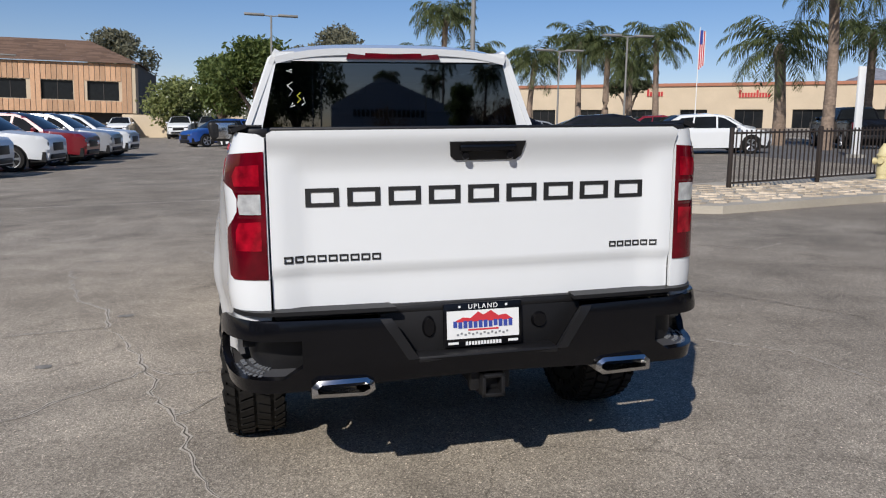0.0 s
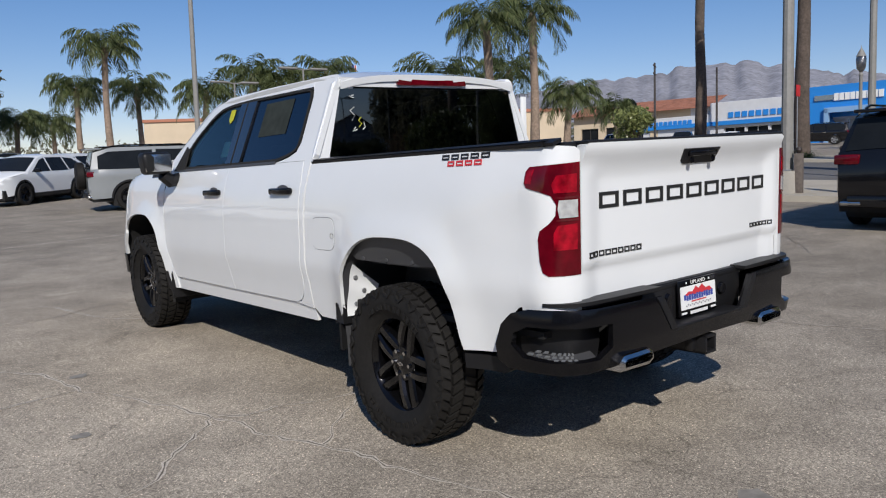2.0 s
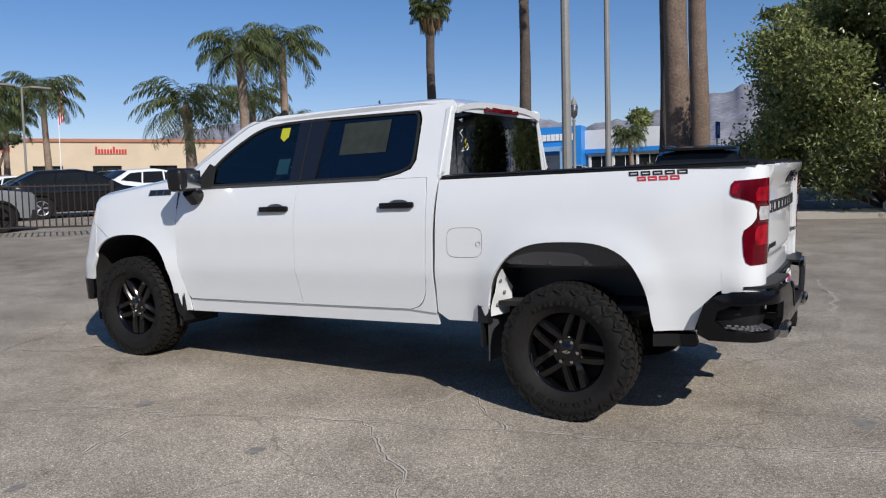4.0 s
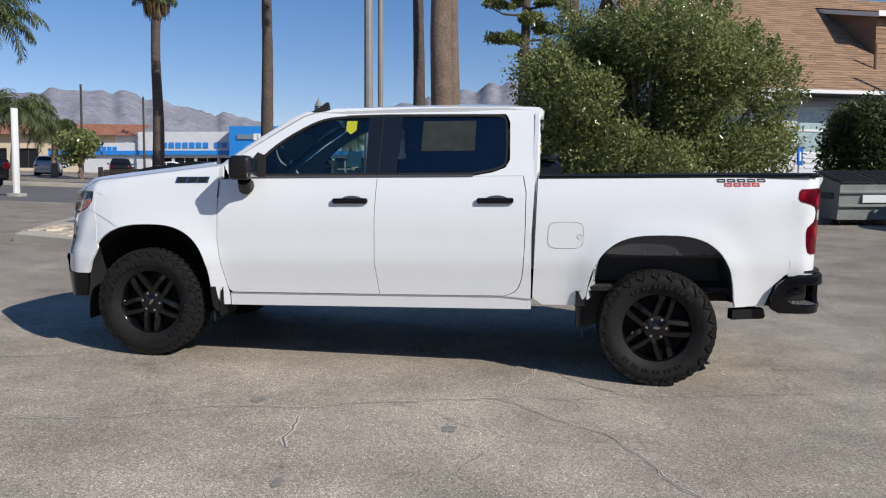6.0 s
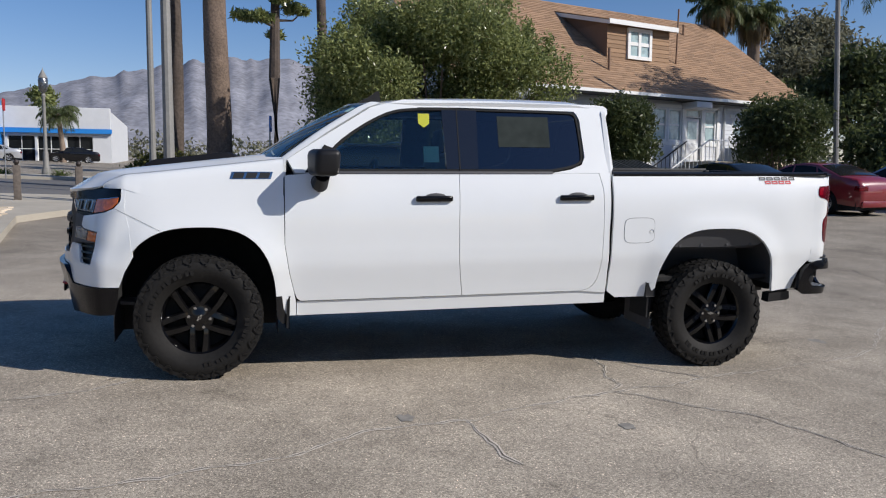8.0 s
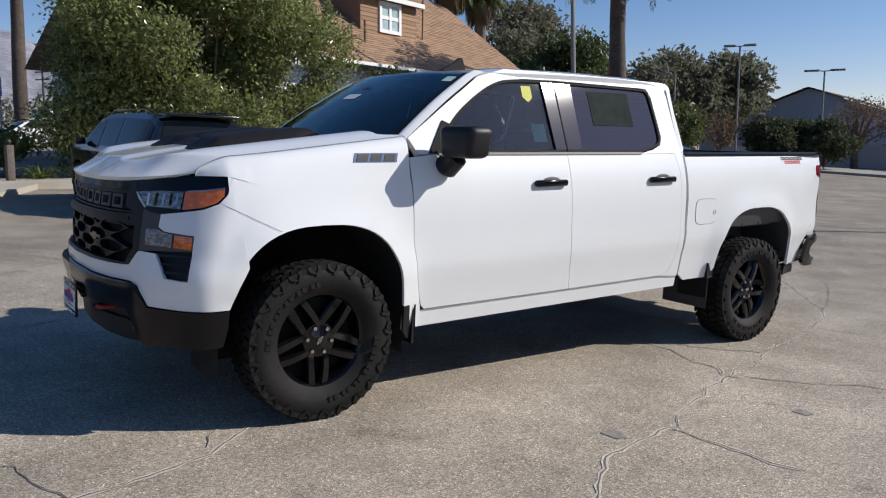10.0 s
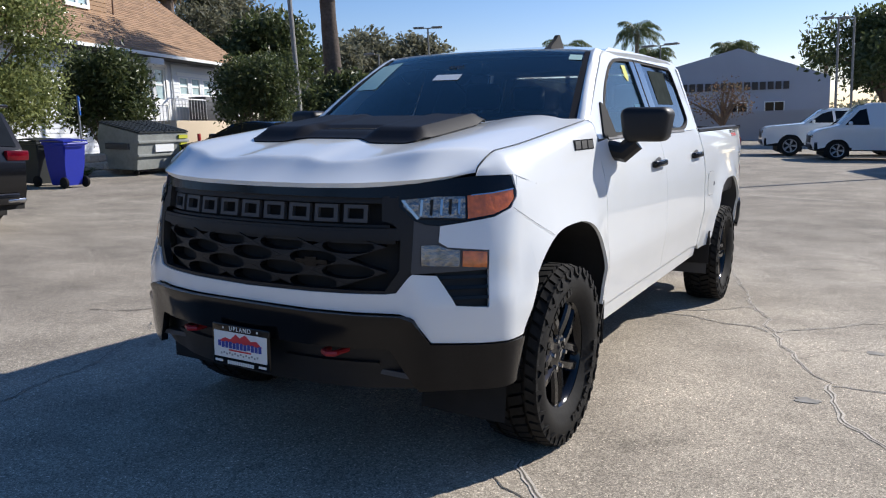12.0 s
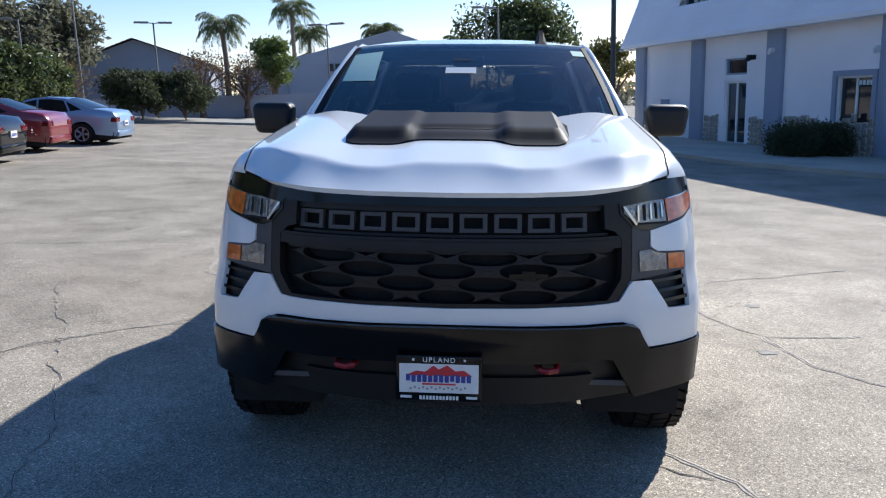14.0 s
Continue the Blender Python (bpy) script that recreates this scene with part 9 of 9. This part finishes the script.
for x, y in ((19.6, -33.1), (16.8, -34.3), (18.9, -35.6), (18.4, -32.6)):
    tree("hedge_shrub", x, y, 2.7, 1.7, LEAF_DARK, "rounded dark green shrub by the lot wall", 4500, 0.11, 0.06, 0.1, 10, int(abs(x) * 7), "rounded shrubs", shell=0.5)
for x, y in ((-23.2, 77.1), (-20.6, 77.8), (-18.0, 78.3)):
    tree("hedge_shrub", x, y, 1.9, 1.3, LEAF_LIGHT, "clipped green shrub before the office building", 1500, 0.16, 0.06, 0.1, 8, int(abs(x) * 7), "clipped shrubs", shell=0.5)
# clipped hedge blocks beside the white building
for x, y, w in ((-8.15, -14.5, 0.7), (-9.2, -14.7, 0.62)):
    ob = thing("box_hedge", upright(x, y, 20, 0.0), "clipped dark green box hedge beside the white wall", "hedge")
    bl = [(w * 0.5 * math.cos(k * 2.4) * math.sqrt(k / 9), w * 0.9 * math.sin(k * 2.4) * math.sqrt(k / 9), 0.42 + 0.2 * (k % 2), w * 0.55, 0.42) for k in range(10)]
    bl += [(a, b, 0.4, c, 0.42) for a, b, z, c, d in bl]
    part("stem", tube(bmesh.new(), [(0, 0, -0.1), (0, 0, 0.4), (0, 0, 1.0)], [0.08, 0.06, 0.02], 6), BARK, ob)
    leaves("foliage", bl, 12000, 0.045, LEAF_DARK, ob, "", 0.6, 1.5)
# ground plants at the house front and distant green
for k, (x, y, s) in enumerate(((16.4, -6.2, 0.5), (16.0, -5.4, 0.4), (17.6, 2.2, 0.9), (18.6, 0.9, 0.8), (33.0, 12.0, 0.8), (33.2, 14.5, 0.8), (33.0, 16.5, 0.7), (33.2, 10.0, 0.7), (33.0, 20.0, 0.8))):
    ob = thing("grass_clump", upright(x, y, k * 40, 0.02), "clump of light green strap leaves", "plant", "strap-leaf clumps")
    verts, faces = [], []
    rr = random.Random(k)
    for j in range(90):
        frond_mesh(verts, faces, (rr.uniform(-0.2, 0.2) * s, rr.uniform(-0.2, 0.2) * s, 0), j * 2.4, rr.uniform(0.9, 1.4), s * rr.uniform(0.7, 1.3), 1.6, 4, 0.02, 0.02, rr)
    tagged(raw("leaf_tuft", [tuple(v) for v in verts], faces, LEAF_LIGHT, ob), kind="stuff")
far = thing("far_woods", pose(0, 0, 0), "distant belt of dark trees along the horizon", "trees", kind="stuff")
bl = []
rr = random.Random(77)
for a in list(range(-30, 60, 2)) + list(range(80, 196, 2)):
    d = rr.uniform(125, 190)
    x, y = d * math.sin(radians(a)), d * math.cos(radians(a))
    bl.append((x, y, gz(x, y) + 1.5, rr.uniform(4, 7), rr.uniform(2.2, 4.5)))
leaves("woods", bl, 24000, 0.7, LEAF_OLIVE, far, "", 0.5, 1.4)


# ---- street furniture ----
POLE_GREY = material("grey painted pole", (0.22, 0.215, 0.2), 0.6, grain=0.1, scale=15, blotch=0.1)
RUST_BLACK = material("dark brown fence paint", (0.03, 0.022, 0.018), 0.6, grain=0.25, scale=30)
CREAM = material("cream hydrant paint", (0.6, 0.52, 0.28), 0.55, grain=0.12, scale=30)
BIN_BLUE = material("blue bin plastic", (0.012, 0.025, 0.32), 0.45, grain=0.08, scale=20)
BIN_DARK = material("dark bin plastic", (0.03, 0.034, 0.034), 0.5, grain=0.1, scale=20)
DUMP_GREY = material("grey dumpster paint", (0.24, 0.25, 0.23), 0.6, grain=0.12, scale=12, blotch=0.2, blotch_scale=2)
SIGN_BLUE = material("blue sign face", (0.01, 0.13, 0.5), 0.4, grain=0.03, scale=20)


def lamp_post(x, y, height, yaw, heads, label, reach=0.9, r=0.07, base=0.0, drop=0.0, mat=None):
    mat = mat or POLE_GREY
    ob = thing("street_lamp", upright(x, y, yaw, 0.02), label, "street lamp", "lot lamps")
    part("pole", rod(bmesh.new(), (0, 0, base), (0, 0, height), r, r * 0.75, 10), mat, ob)
    if base:
        part("concrete_base", rod(bmesh.new(), (0, 0, -0.1), (0, 0, base), 0.32, 0.3, 20), KERB, ob, "round concrete base")
    part("base_plate", block(bmesh.new(), -0.17, 0.17, -0.17, 0.17, base, base + 0.03, 0.005), STEEL, ob)
    for k in range(heads):
        s = 1 if k % 2 == 0 else -1
        part("arm", rod(bmesh.new(), (0, 0, height - 0.05), (s * reach * 0.55, 0, height + 0.02), 0.035, None, 6), mat, ob)
        part("lamp_head", block(bmesh.new(), min(s * reach * 0.35, s * reach * 1.35), max(s * reach * 0.35, s * reach * 1.35), -0.2, 0.2, height - 0.04 - drop, height + 0.07, 0.03), mat, ob, "flat lamp head")
    return ob


LOT = "grey lot lamp post with flat heads"
lamp_post(4.95, 17.35, 6.9, 20, 2, LOT, 1.0, 0.075, 0.75)
lamp_post(-21.2, 65.5, 6.9, 10, 2, LOT, 1.1)
lamp_post(-0.1, 42.2, 7.4, 0, 2, LOT, 1.1)
lamp_post(20.0, 38.4, 6.2, -10, 2, LOT, 1.1)
lamp_post(17.5, 42.6, 5.7, -10, 2, LOT, 1.1)
lamp_post(13.36, 5.29, 8.6, 90, 1, "tall street lamp on a round concrete base", 1.6, 0.13, 0.62)
lamp_post(20.6, 6.5, 11.0, 90, 1, "tall grey street lamp", 1.6, 0.11)
lamp_post(-4.0, -19.0, 9.0, 0, 1, "dark lamp pole on a concrete base", 0.8, 0.09, 0.75, 0, GREY_PLASTIC)
lamp_post(24.4, -37.9, 7.2, 30, 2, LOT, 0.7, 0.07)
lamp_post(22.5, -29.3, 4.9, 30, 1, LOT, 0.6, 0.06)
lamp_post(22.8, -45.0, 6.1, 30, 2, LOT, 0.9, 0.07)
lamp_post(10.7, -43.5, 6.0, -10, 2, LOT, 0.9, 0.06)
lamp_post(0.4, -38.7, 6.6, 0, 1, LOT, 0.6, 0.07)
lamp_post(-0.3, -39.1, 6.6, 0, 1, LOT, 0.6, 0.07)
pole = thing("utility_pole", upright(18.9, -18.2, 0, 0.1), "weathered plain pole beside the house drive", "pole")
part("post", rod(bmesh.new(), (0, 0, 0), (0.35, 0.1, 11), 0.11, 0.08, 10), POLE_GREY, pole)
part("cap", rod(bmesh.new(), (0.35, 0.1, 11), (0.352, 0.1, 11.1), 0.09, 0.06, 10), STEEL, pole)
# far street poles with cross arms
for x, y, h in ((66.2, 46.6, 9.0), (74.7, 44.6, 8.6), (89.0, -9.0, 7.0)):
    ob = thing("utility_pole", upright(x, y, 30, 0.1), "far utility pole with cross arms", "pole", "far utility poles")
    part("post", rod(bmesh.new(), (0, 0, 0), (0, 0, h), 0.13, 0.1, 8), DARK_WOOD, ob)
    for z in (h - 0.4, h - 1.2):
        part("cross_arm", block(bmesh.new(), -1.1, 1.1, -0.06, 0.06, z, z + 0.12), DARK_WOOD, ob)
flag = thing("flag_pole", upright(44.6, 71.5, 0, 0.1), "white flag pole with a striped flag hanging down", "flag")
part("pole", rod(bmesh.new(), (0, 0, 0), (0, 0, 11.0), 0.06, 0.04, 8), WHITE_TRIM, flag)
for k in range(6):
    part("stripe", block(bmesh.new(), 0.05 + k * 0.11, 0.16 + k * 0.11, -0.05 + 0.03 * (k % 2), 0.0 + 0.03 * (k % 2), 6.6 + 0.1 * k, 10.6), RED_INK if k % 2 == 0 else PAPER, flag, "", 0)
part("canton", block(bmesh.new(), 0.05, 0.36, -0.08, -0.052, 9.2, 10.65), BLUE_INK, flag, "", 0)
# ornate lantern across the street
lan = thing("street_lantern", upright(36.2, 13.35, 0, 0.05), "old-style street lantern on a fluted grey post", "street lamp")
part("post", lathe(bmesh.new(), [(0.22, 0), (0.22, 0.3), (0.14, 0.5), (0.12, 1.2), (0.09, 1.3), (0.075, 3.9), (0.11, 4.0), (0.06, 4.1)], 14), POLE_GREY, lan)
part("lantern", lathe(bmesh.new(), [(0.06, 4.1), (0.2, 4.3), (0.24, 4.75), (0.2, 4.85)], 12), CLEAR_LENS, lan, "clear glass lantern")
part("lantern_cap", lathe(bmesh.new(), [(0.23, 4.85), (0.14, 5.05), (0.03, 5.25), (0.0, 5.4)], 12), POLE_GREY, lan)


def fence(points, height, label, step=0.14):
    """Posts, two rails and pickets between points."""
    x0, y0 = points[0]
    ob = thing("fence", pose(0, 0, 0), label, "fence", "iron fences")
    for (ax, ay), (bx, by) in zip(points, points[1:]):
        ln = math.hypot(bx - ax, by - ay)
        n = max(1, round(ln / 2.4))
        for k in range(n + 1):
            px, py = ax + (bx - ax) * k / n, ay + (by - ay) * k / n
            g = gz(px, py) + 0.12
            part("post", block(bmesh.new(), px - 0.035, px + 0.035, py - 0.035, py + 0.035, g - 0.1, g + height + 0.05, 0.004), RUST_BLACK, ob)
        za, zb = gz(ax, ay) + 0.12, gz(bx, by) + 0.12
        for h in (0.12, height - 0.06):
            part("rail", rod(bmesh.new(), (ax, ay, za + h), (bx, by, zb + h), 0.022, None, 5), RUST_BLACK, ob)
        m = int(ln / step)
        me = None
        for k in range(1, m):
            px, py = ax + (bx - ax) * k / m, ay + (by - ay) * k / m
            if me is None:
                pk = part("picket", block(bmesh.new(), -0.011, 0.011, -0.011, 0.011, 0.1, height), RUST_BLACK, ob, "", 0)
                me = pk.data
            else:
                pk = new("picket", me)
                pk.parent = ob
            pk.matrix_basis = pose(px, py, gz(px, py) + 0.12)
    return ob


fence([(8.1, 9.6), (13.4, 11.2)], 1.15, "low dark iron picket fence on the pavement")
fence([(7.2, 14.7), (5.3, 16.6)], 1.15, "low dark iron picket fence round the lot")
end = thing("fence_post", upright(13.55, 11.2, 20, -0.12), "thick rust brown fence end post", "post")
part("post", block(bmesh.new(), -0.07, 0.07, -0.07, 0.07, 0, 1.2, 0.01), material("rust brown paint", (0.12, 0.045, 0.03), 0.7, grain=0.2, scale=20), end)
part("cap", block(bmesh.new(), -0.08, 0.08, -0.08, 0.08, 1.2, 1.25, 0.015), RUST_BLACK, end)
BOLLARD_WOOD = material("weathered timber", (0.12, 0.1, 0.085), 0.9, grain=0.3, scale=12)
first = None
for x, y in ((14.0, 10.1), (14.85, 9.0), (15.4, 7.7), (13.3, 5.0), (9.6 + 4.2, 4.3), (16.8, 3.0)):
    ob = thing("bollard", upright(x, y, 15, -0.12), "dark timber bollard with a round knob", "bollard", "timber bollards")
    part("post", block(bmesh.new(), -0.085, 0.085, -0.085, 0.085, 0, 0.86, 0.012), BOLLARD_WOOD, ob)
    part("knob", lathe(bmesh.new(), [(0.0, 1.0), (0.05, 0.985), (0.07, 0.93), (0.05, 0.88), (0.03, 0.855)], 14), RUST_BLACK, ob)
hyd = thing("fire_hydrant", upright(12.3, 10.3, 30, -0.13), "cream fire hydrant with side caps on the pavement", "hydrant")
part("barrel", lathe(bmesh.new(), [(0.16, 0), (0.16, 0.05), (0.115, 0.06), (0.11, 0.12), (0.125, 0.13), (0.125, 0.5), (0.14, 0.52), (0.14, 0.56), (0.11, 0.6), (0.1, 0.68), (0.05, 0.75), (0.03, 0.8), (0, 0.8)], 20), CREAM, hyd)
for a in (0, 180, 90):
    b = rod(bmesh.new(), (0.1, 0, 0.42), (0.2, 0, 0.42), 0.06 if a != 90 else 0.075, None, 12)
    bmesh.ops.rotate(b, verts=b.verts[:], matrix=Matrix.Rotation(radians(a), 3, "Z"))
    part("outlet_cap", b, CREAM, hyd)
part("base_flange", lathe(bmesh.new(), [(0.1, 0.0), (0.19, 0.0), (0.19, 0.035), (0.1, 0.035)], 16), KERB, hyd)
# dumpster
dump = thing("dumpster", slope_pose(15.95, -7.85, -83), "grey steel dumpster with a ribbed black lid", "dumpster")
bm = bmesh.new()
drape([(-0.62, 0.16), (0.62, 0.16), (0.72, 1.05), (0.62, 1.38), (-0.72, 1.12)], lambda y, z: (-0.95, y, z), 3, 0, bm, (0, 0, 0.7))
drape([(-0.62, 0.16), (0.62, 0.16), (0.72, 1.05), (0.62, 1.38), (-0.72, 1.12)], lambda y, z: (0.95, y, z), 3, 0, bm, (0, 0, 0.7))
sec = [(-0.72, 1.12), (-0.62, 0.16), (0.62, 0.16), (0.72, 1.05), (0.62, 1.38)]
for (a, b), (c, d) in zip(sec, sec[1:]):
    bm.faces.new([bm.verts.new(p) for p in ((-0.95, a, b), (0.95, a, b), (0.95, c, d), (-0.95, c, d))])
bmesh.ops.remove_doubles(bm, verts=bm.verts[:], dist=0.001)
bmesh.ops.recalc_face_normals(bm, faces=bm.faces[:])
part("bin_body", bm, DUMP_GREY, dump, "", 20)
for sx in (-0.48, 0.48):
    bm = bmesh.new()
    drape([(sx - 0.46, -0.76), (sx + 0.46, -0.76), (sx + 0.46, 0.66), (sx - 0.46, 0.66)], lambda x, y: (x, y, 1.15 + 0.193 * (y + 0.72) + 0.02), 0.3, 0.03, bm, (0, 0, 0))
    ld = part("lid", bm, BIN_DARK, dump, "black ribbed lid")
    for k in range(6):
        bm = bmesh.new()
        xx = sx - 0.4 + k * 0.15
        drape([(xx, -0.74), (xx + 0.07, -0.74), (xx + 0.07, 0.64), (xx, 0.64)], lambda x, y: (x, y, 1.15 + 0.193 * (y + 0.72) + 0.045), 0.5, 0.03, bm, (0, 0, 0))
        part("lid_rib", bm, BIN_DARK, ld)
for z in (0.5, 0.86):
    part("body_rib", block(bmesh.new(), -0.97, 0.97, -0.72 - 0.03 * (z > 0.6), -0.64, z, z + 0.07, 0.01), DUMP_GREY, dump)
part("label_sheet", block(bmesh.new(), -0.35, 0.35, -0.735, -0.70, 0.62, 0.82), PAPER, dump, "white notice with no readable words", 0)
part("yellow_label", block(bmesh.new(), 0.62, 0.88, -0.75, -0.70, 0.62, 0.84), YELLOW_TAG, dump, "yellow warning label", 0)
part("yellow_label", block(bmesh.new(), 0.55, 0.9, -0.76, -0.71, 0.96, 1.06), YELLOW_TAG, dump, "yellow warning label", 0)
for sx in (-0.85, 0.85):
    part("lift_pocket", block(bmesh.new(), sx * 1.13 - 0.06, sx * 1.13 + 0.06, -0.4, 0.4, 0.7, 0.86, 0.01), GREY_PLASTIC, dump)
    for sy in (-0.5, 0.5):
        w = lathe(bmesh.new(), [(0.0, -0.02), (0.075, -0.02), (0.08, 0.0), (0.075, 0.02), (0.0, 0.02)], 14, "X")
        bmesh.ops.translate(w, verts=w.verts[:], vec=(sx, sy, 0.08))
        part("castor", w, RUBBER, dump)


def wheelie(x, y, yaw, mat, label):
    ob = thing("wheeled_bin", slope_pose(x, y, yaw), label, "bin", "wheeled bins")
    bm = bmesh.new()
    rings = []
    for z, w, d in ((0.06, 0.22, 0.24), (0.5, 0.26, 0.29), (0.95, 0.29, 0.34), (0.97, 0.31, 0.36), (1.02, 0.31, 0.36)):
        rings.append([bm.verts.new((sx * w, sy * d, z)) for sx, sy in ((-1, -1), (1, -1), (1, 1), (-1, 1))])
    for a, b in zip(rings, rings[1:]):
        for k in range(4):
            bm.faces.new((a[k], a[(k + 1) % 4], b[(k + 1) % 4], b[k]))
    bm.faces.new(rings[0][::-1])
    bmesh.ops.bevel(bm, geom=[e for e in bm.edges if abs(e.verts[0].co.z - e.verts[1].co.z) > 0.3], offset=0.03, segments=2, affect="EDGES")
    part("bin_body", bm, mat, ob)
    bm = bmesh.new()
    drape([(-0.32, -0.38), (0.32, -0.38), (0.32, 0.36), (-0.32, 0.36)], lambda x, y: (x, y, 1.05 + 0.03 * math.cos(y * 4) + 0.02 * math.cos(x * 4)), 0.1, 0.03, bm, (0, 0, 0))
    part("lid", bm, mat, ob)
    part("handle_bar", rod(bmesh.new(), (-0.27, 0.42, 1.0), (0.27, 0.42, 1.0), 0.018, None, 8), mat, ob)
    part("front_panel", block(bmesh.new(), -0.14, 0.14, -0.315, -0.25, 0.25, 0.75, 0.02), mat, ob)
    for s in (-1, 1):
        w = lathe(bmesh.new(), [(0.0, -0.03), (0.12, -0.03), (0.13, 0.0), (0.12, 0.03), (0.0, 0.03)], 18, "X")
        bmesh.ops.translate(w, verts=w.verts[:], vec=(s * 0.28, 0.26, 0.13))
        part("wheel", w, RUBBER, ob)
    return ob


b1 = wheelie(13.95, -4.05, 95, BIN_BLUE, "blue wheeled recycling bin on the asphalt")
bm = bmesh.new()
lathe(bm, [(0.0, -0.002), (0.1, -0.002), (0.1, 0.002), (0.0, 0.002)], 20)
bmesh.ops.rotate(bm, verts=bm.verts[:], matrix=Matrix.Rotation(radians(90), 3, "X"))
bmesh.ops.translate(bm, verts=bm.verts[:], vec=(0, -0.34, 0.84))
part("round_mark", bm, PAPER, b1, "pale round mark")
wheelie(14.85, -4.0, 95, BIN_DARK, "dark wheeled bin beside the blue one")
# low stone wall and planter before the house
sw = thing("stone_wall", pose(0, 0, 0), "low rubble stone wall before the garden", "wall", kind="structure")
rng = random.Random(31)
x, y = 17.0, -3.4
for i in range(26):
    z = -0.1
    for j in range(3):
        bm = bmesh.new()
        block(bm, -0.2, 0.2, -0.17 - rng.uniform(0, 0.05), 0.17, 0, 0.24, 0.05, 1)
        st = part("stone", bm, STONE, sw, "", 40)
        px, py = 16.9 - 0.03 * i + rng.uniform(-0.02, 0.02), -2.0 - i * 0.3 + (0.15 if j % 2 else 0)
        st.matrix_basis = pose(px, py, gz(px, py) + z + j * 0.22, 0, 0, 90 + rng.uniform(-6, 6))
# signs
for x, y, h, yaw, mt, lab in ((19.7, 2.8, 2.72, -10, SIGN_BLUE, "blue accessible parking sign on a thin post"), (16.6, -6.4, 2.1, -40, SIGN_BLUE, "small blue parking sign on a thin post"), (30.5, 13.6, 3.4, 0, BRIGHT_RED, "red road sign seen from behind")):
    ob = thing("street_sign", upright(x, y, yaw, 0), lab, "sign")
    part("post", rod(bmesh.new(), (0, 0, 0), (0, 0, h), 0.025, None, 8), STEEL, ob)
    part("sign_face", block(bmesh.new(), -0.16, 0.16, -0.035, -0.025, h - 0.5, h, 0.02), mt, ob)
    if mt is SIGN_BLUE:
        part("sign_mark", block(bmesh.new(), -0.04, 0.06, -0.039, -0.035, h - 0.38, h - 0.12, 0.01), PAPER, ob)
mark = thing("marker_post", upright(14.7, -8.75, 0, 0), "red and white marker post", "post")
part("post", rod(bmesh.new(), (0, 0, 0), (0, 0, 1.1), 0.05, None, 10), BRIGHT_RED, mark)
part("band", rod(bmesh.new(), (0, 0, 0.75), (0, 0, 0.9), 0.055, None, 10), PAPER, mark)
wp = thing("white_post", upright(20.5, 20.5, 0, 0), "tall flat white marker board among the palms", "sign")
part("board", block(bmesh.new(), -0.14, 0.14, -0.05, 0.05, 0.0, 3.3, 0.01), PAPER, wp)
part("foot", block(bmesh.new(), -0.25, 0.25, -0.25, 0.25, -0.1, 0.12, 0.02), KERB, wp)
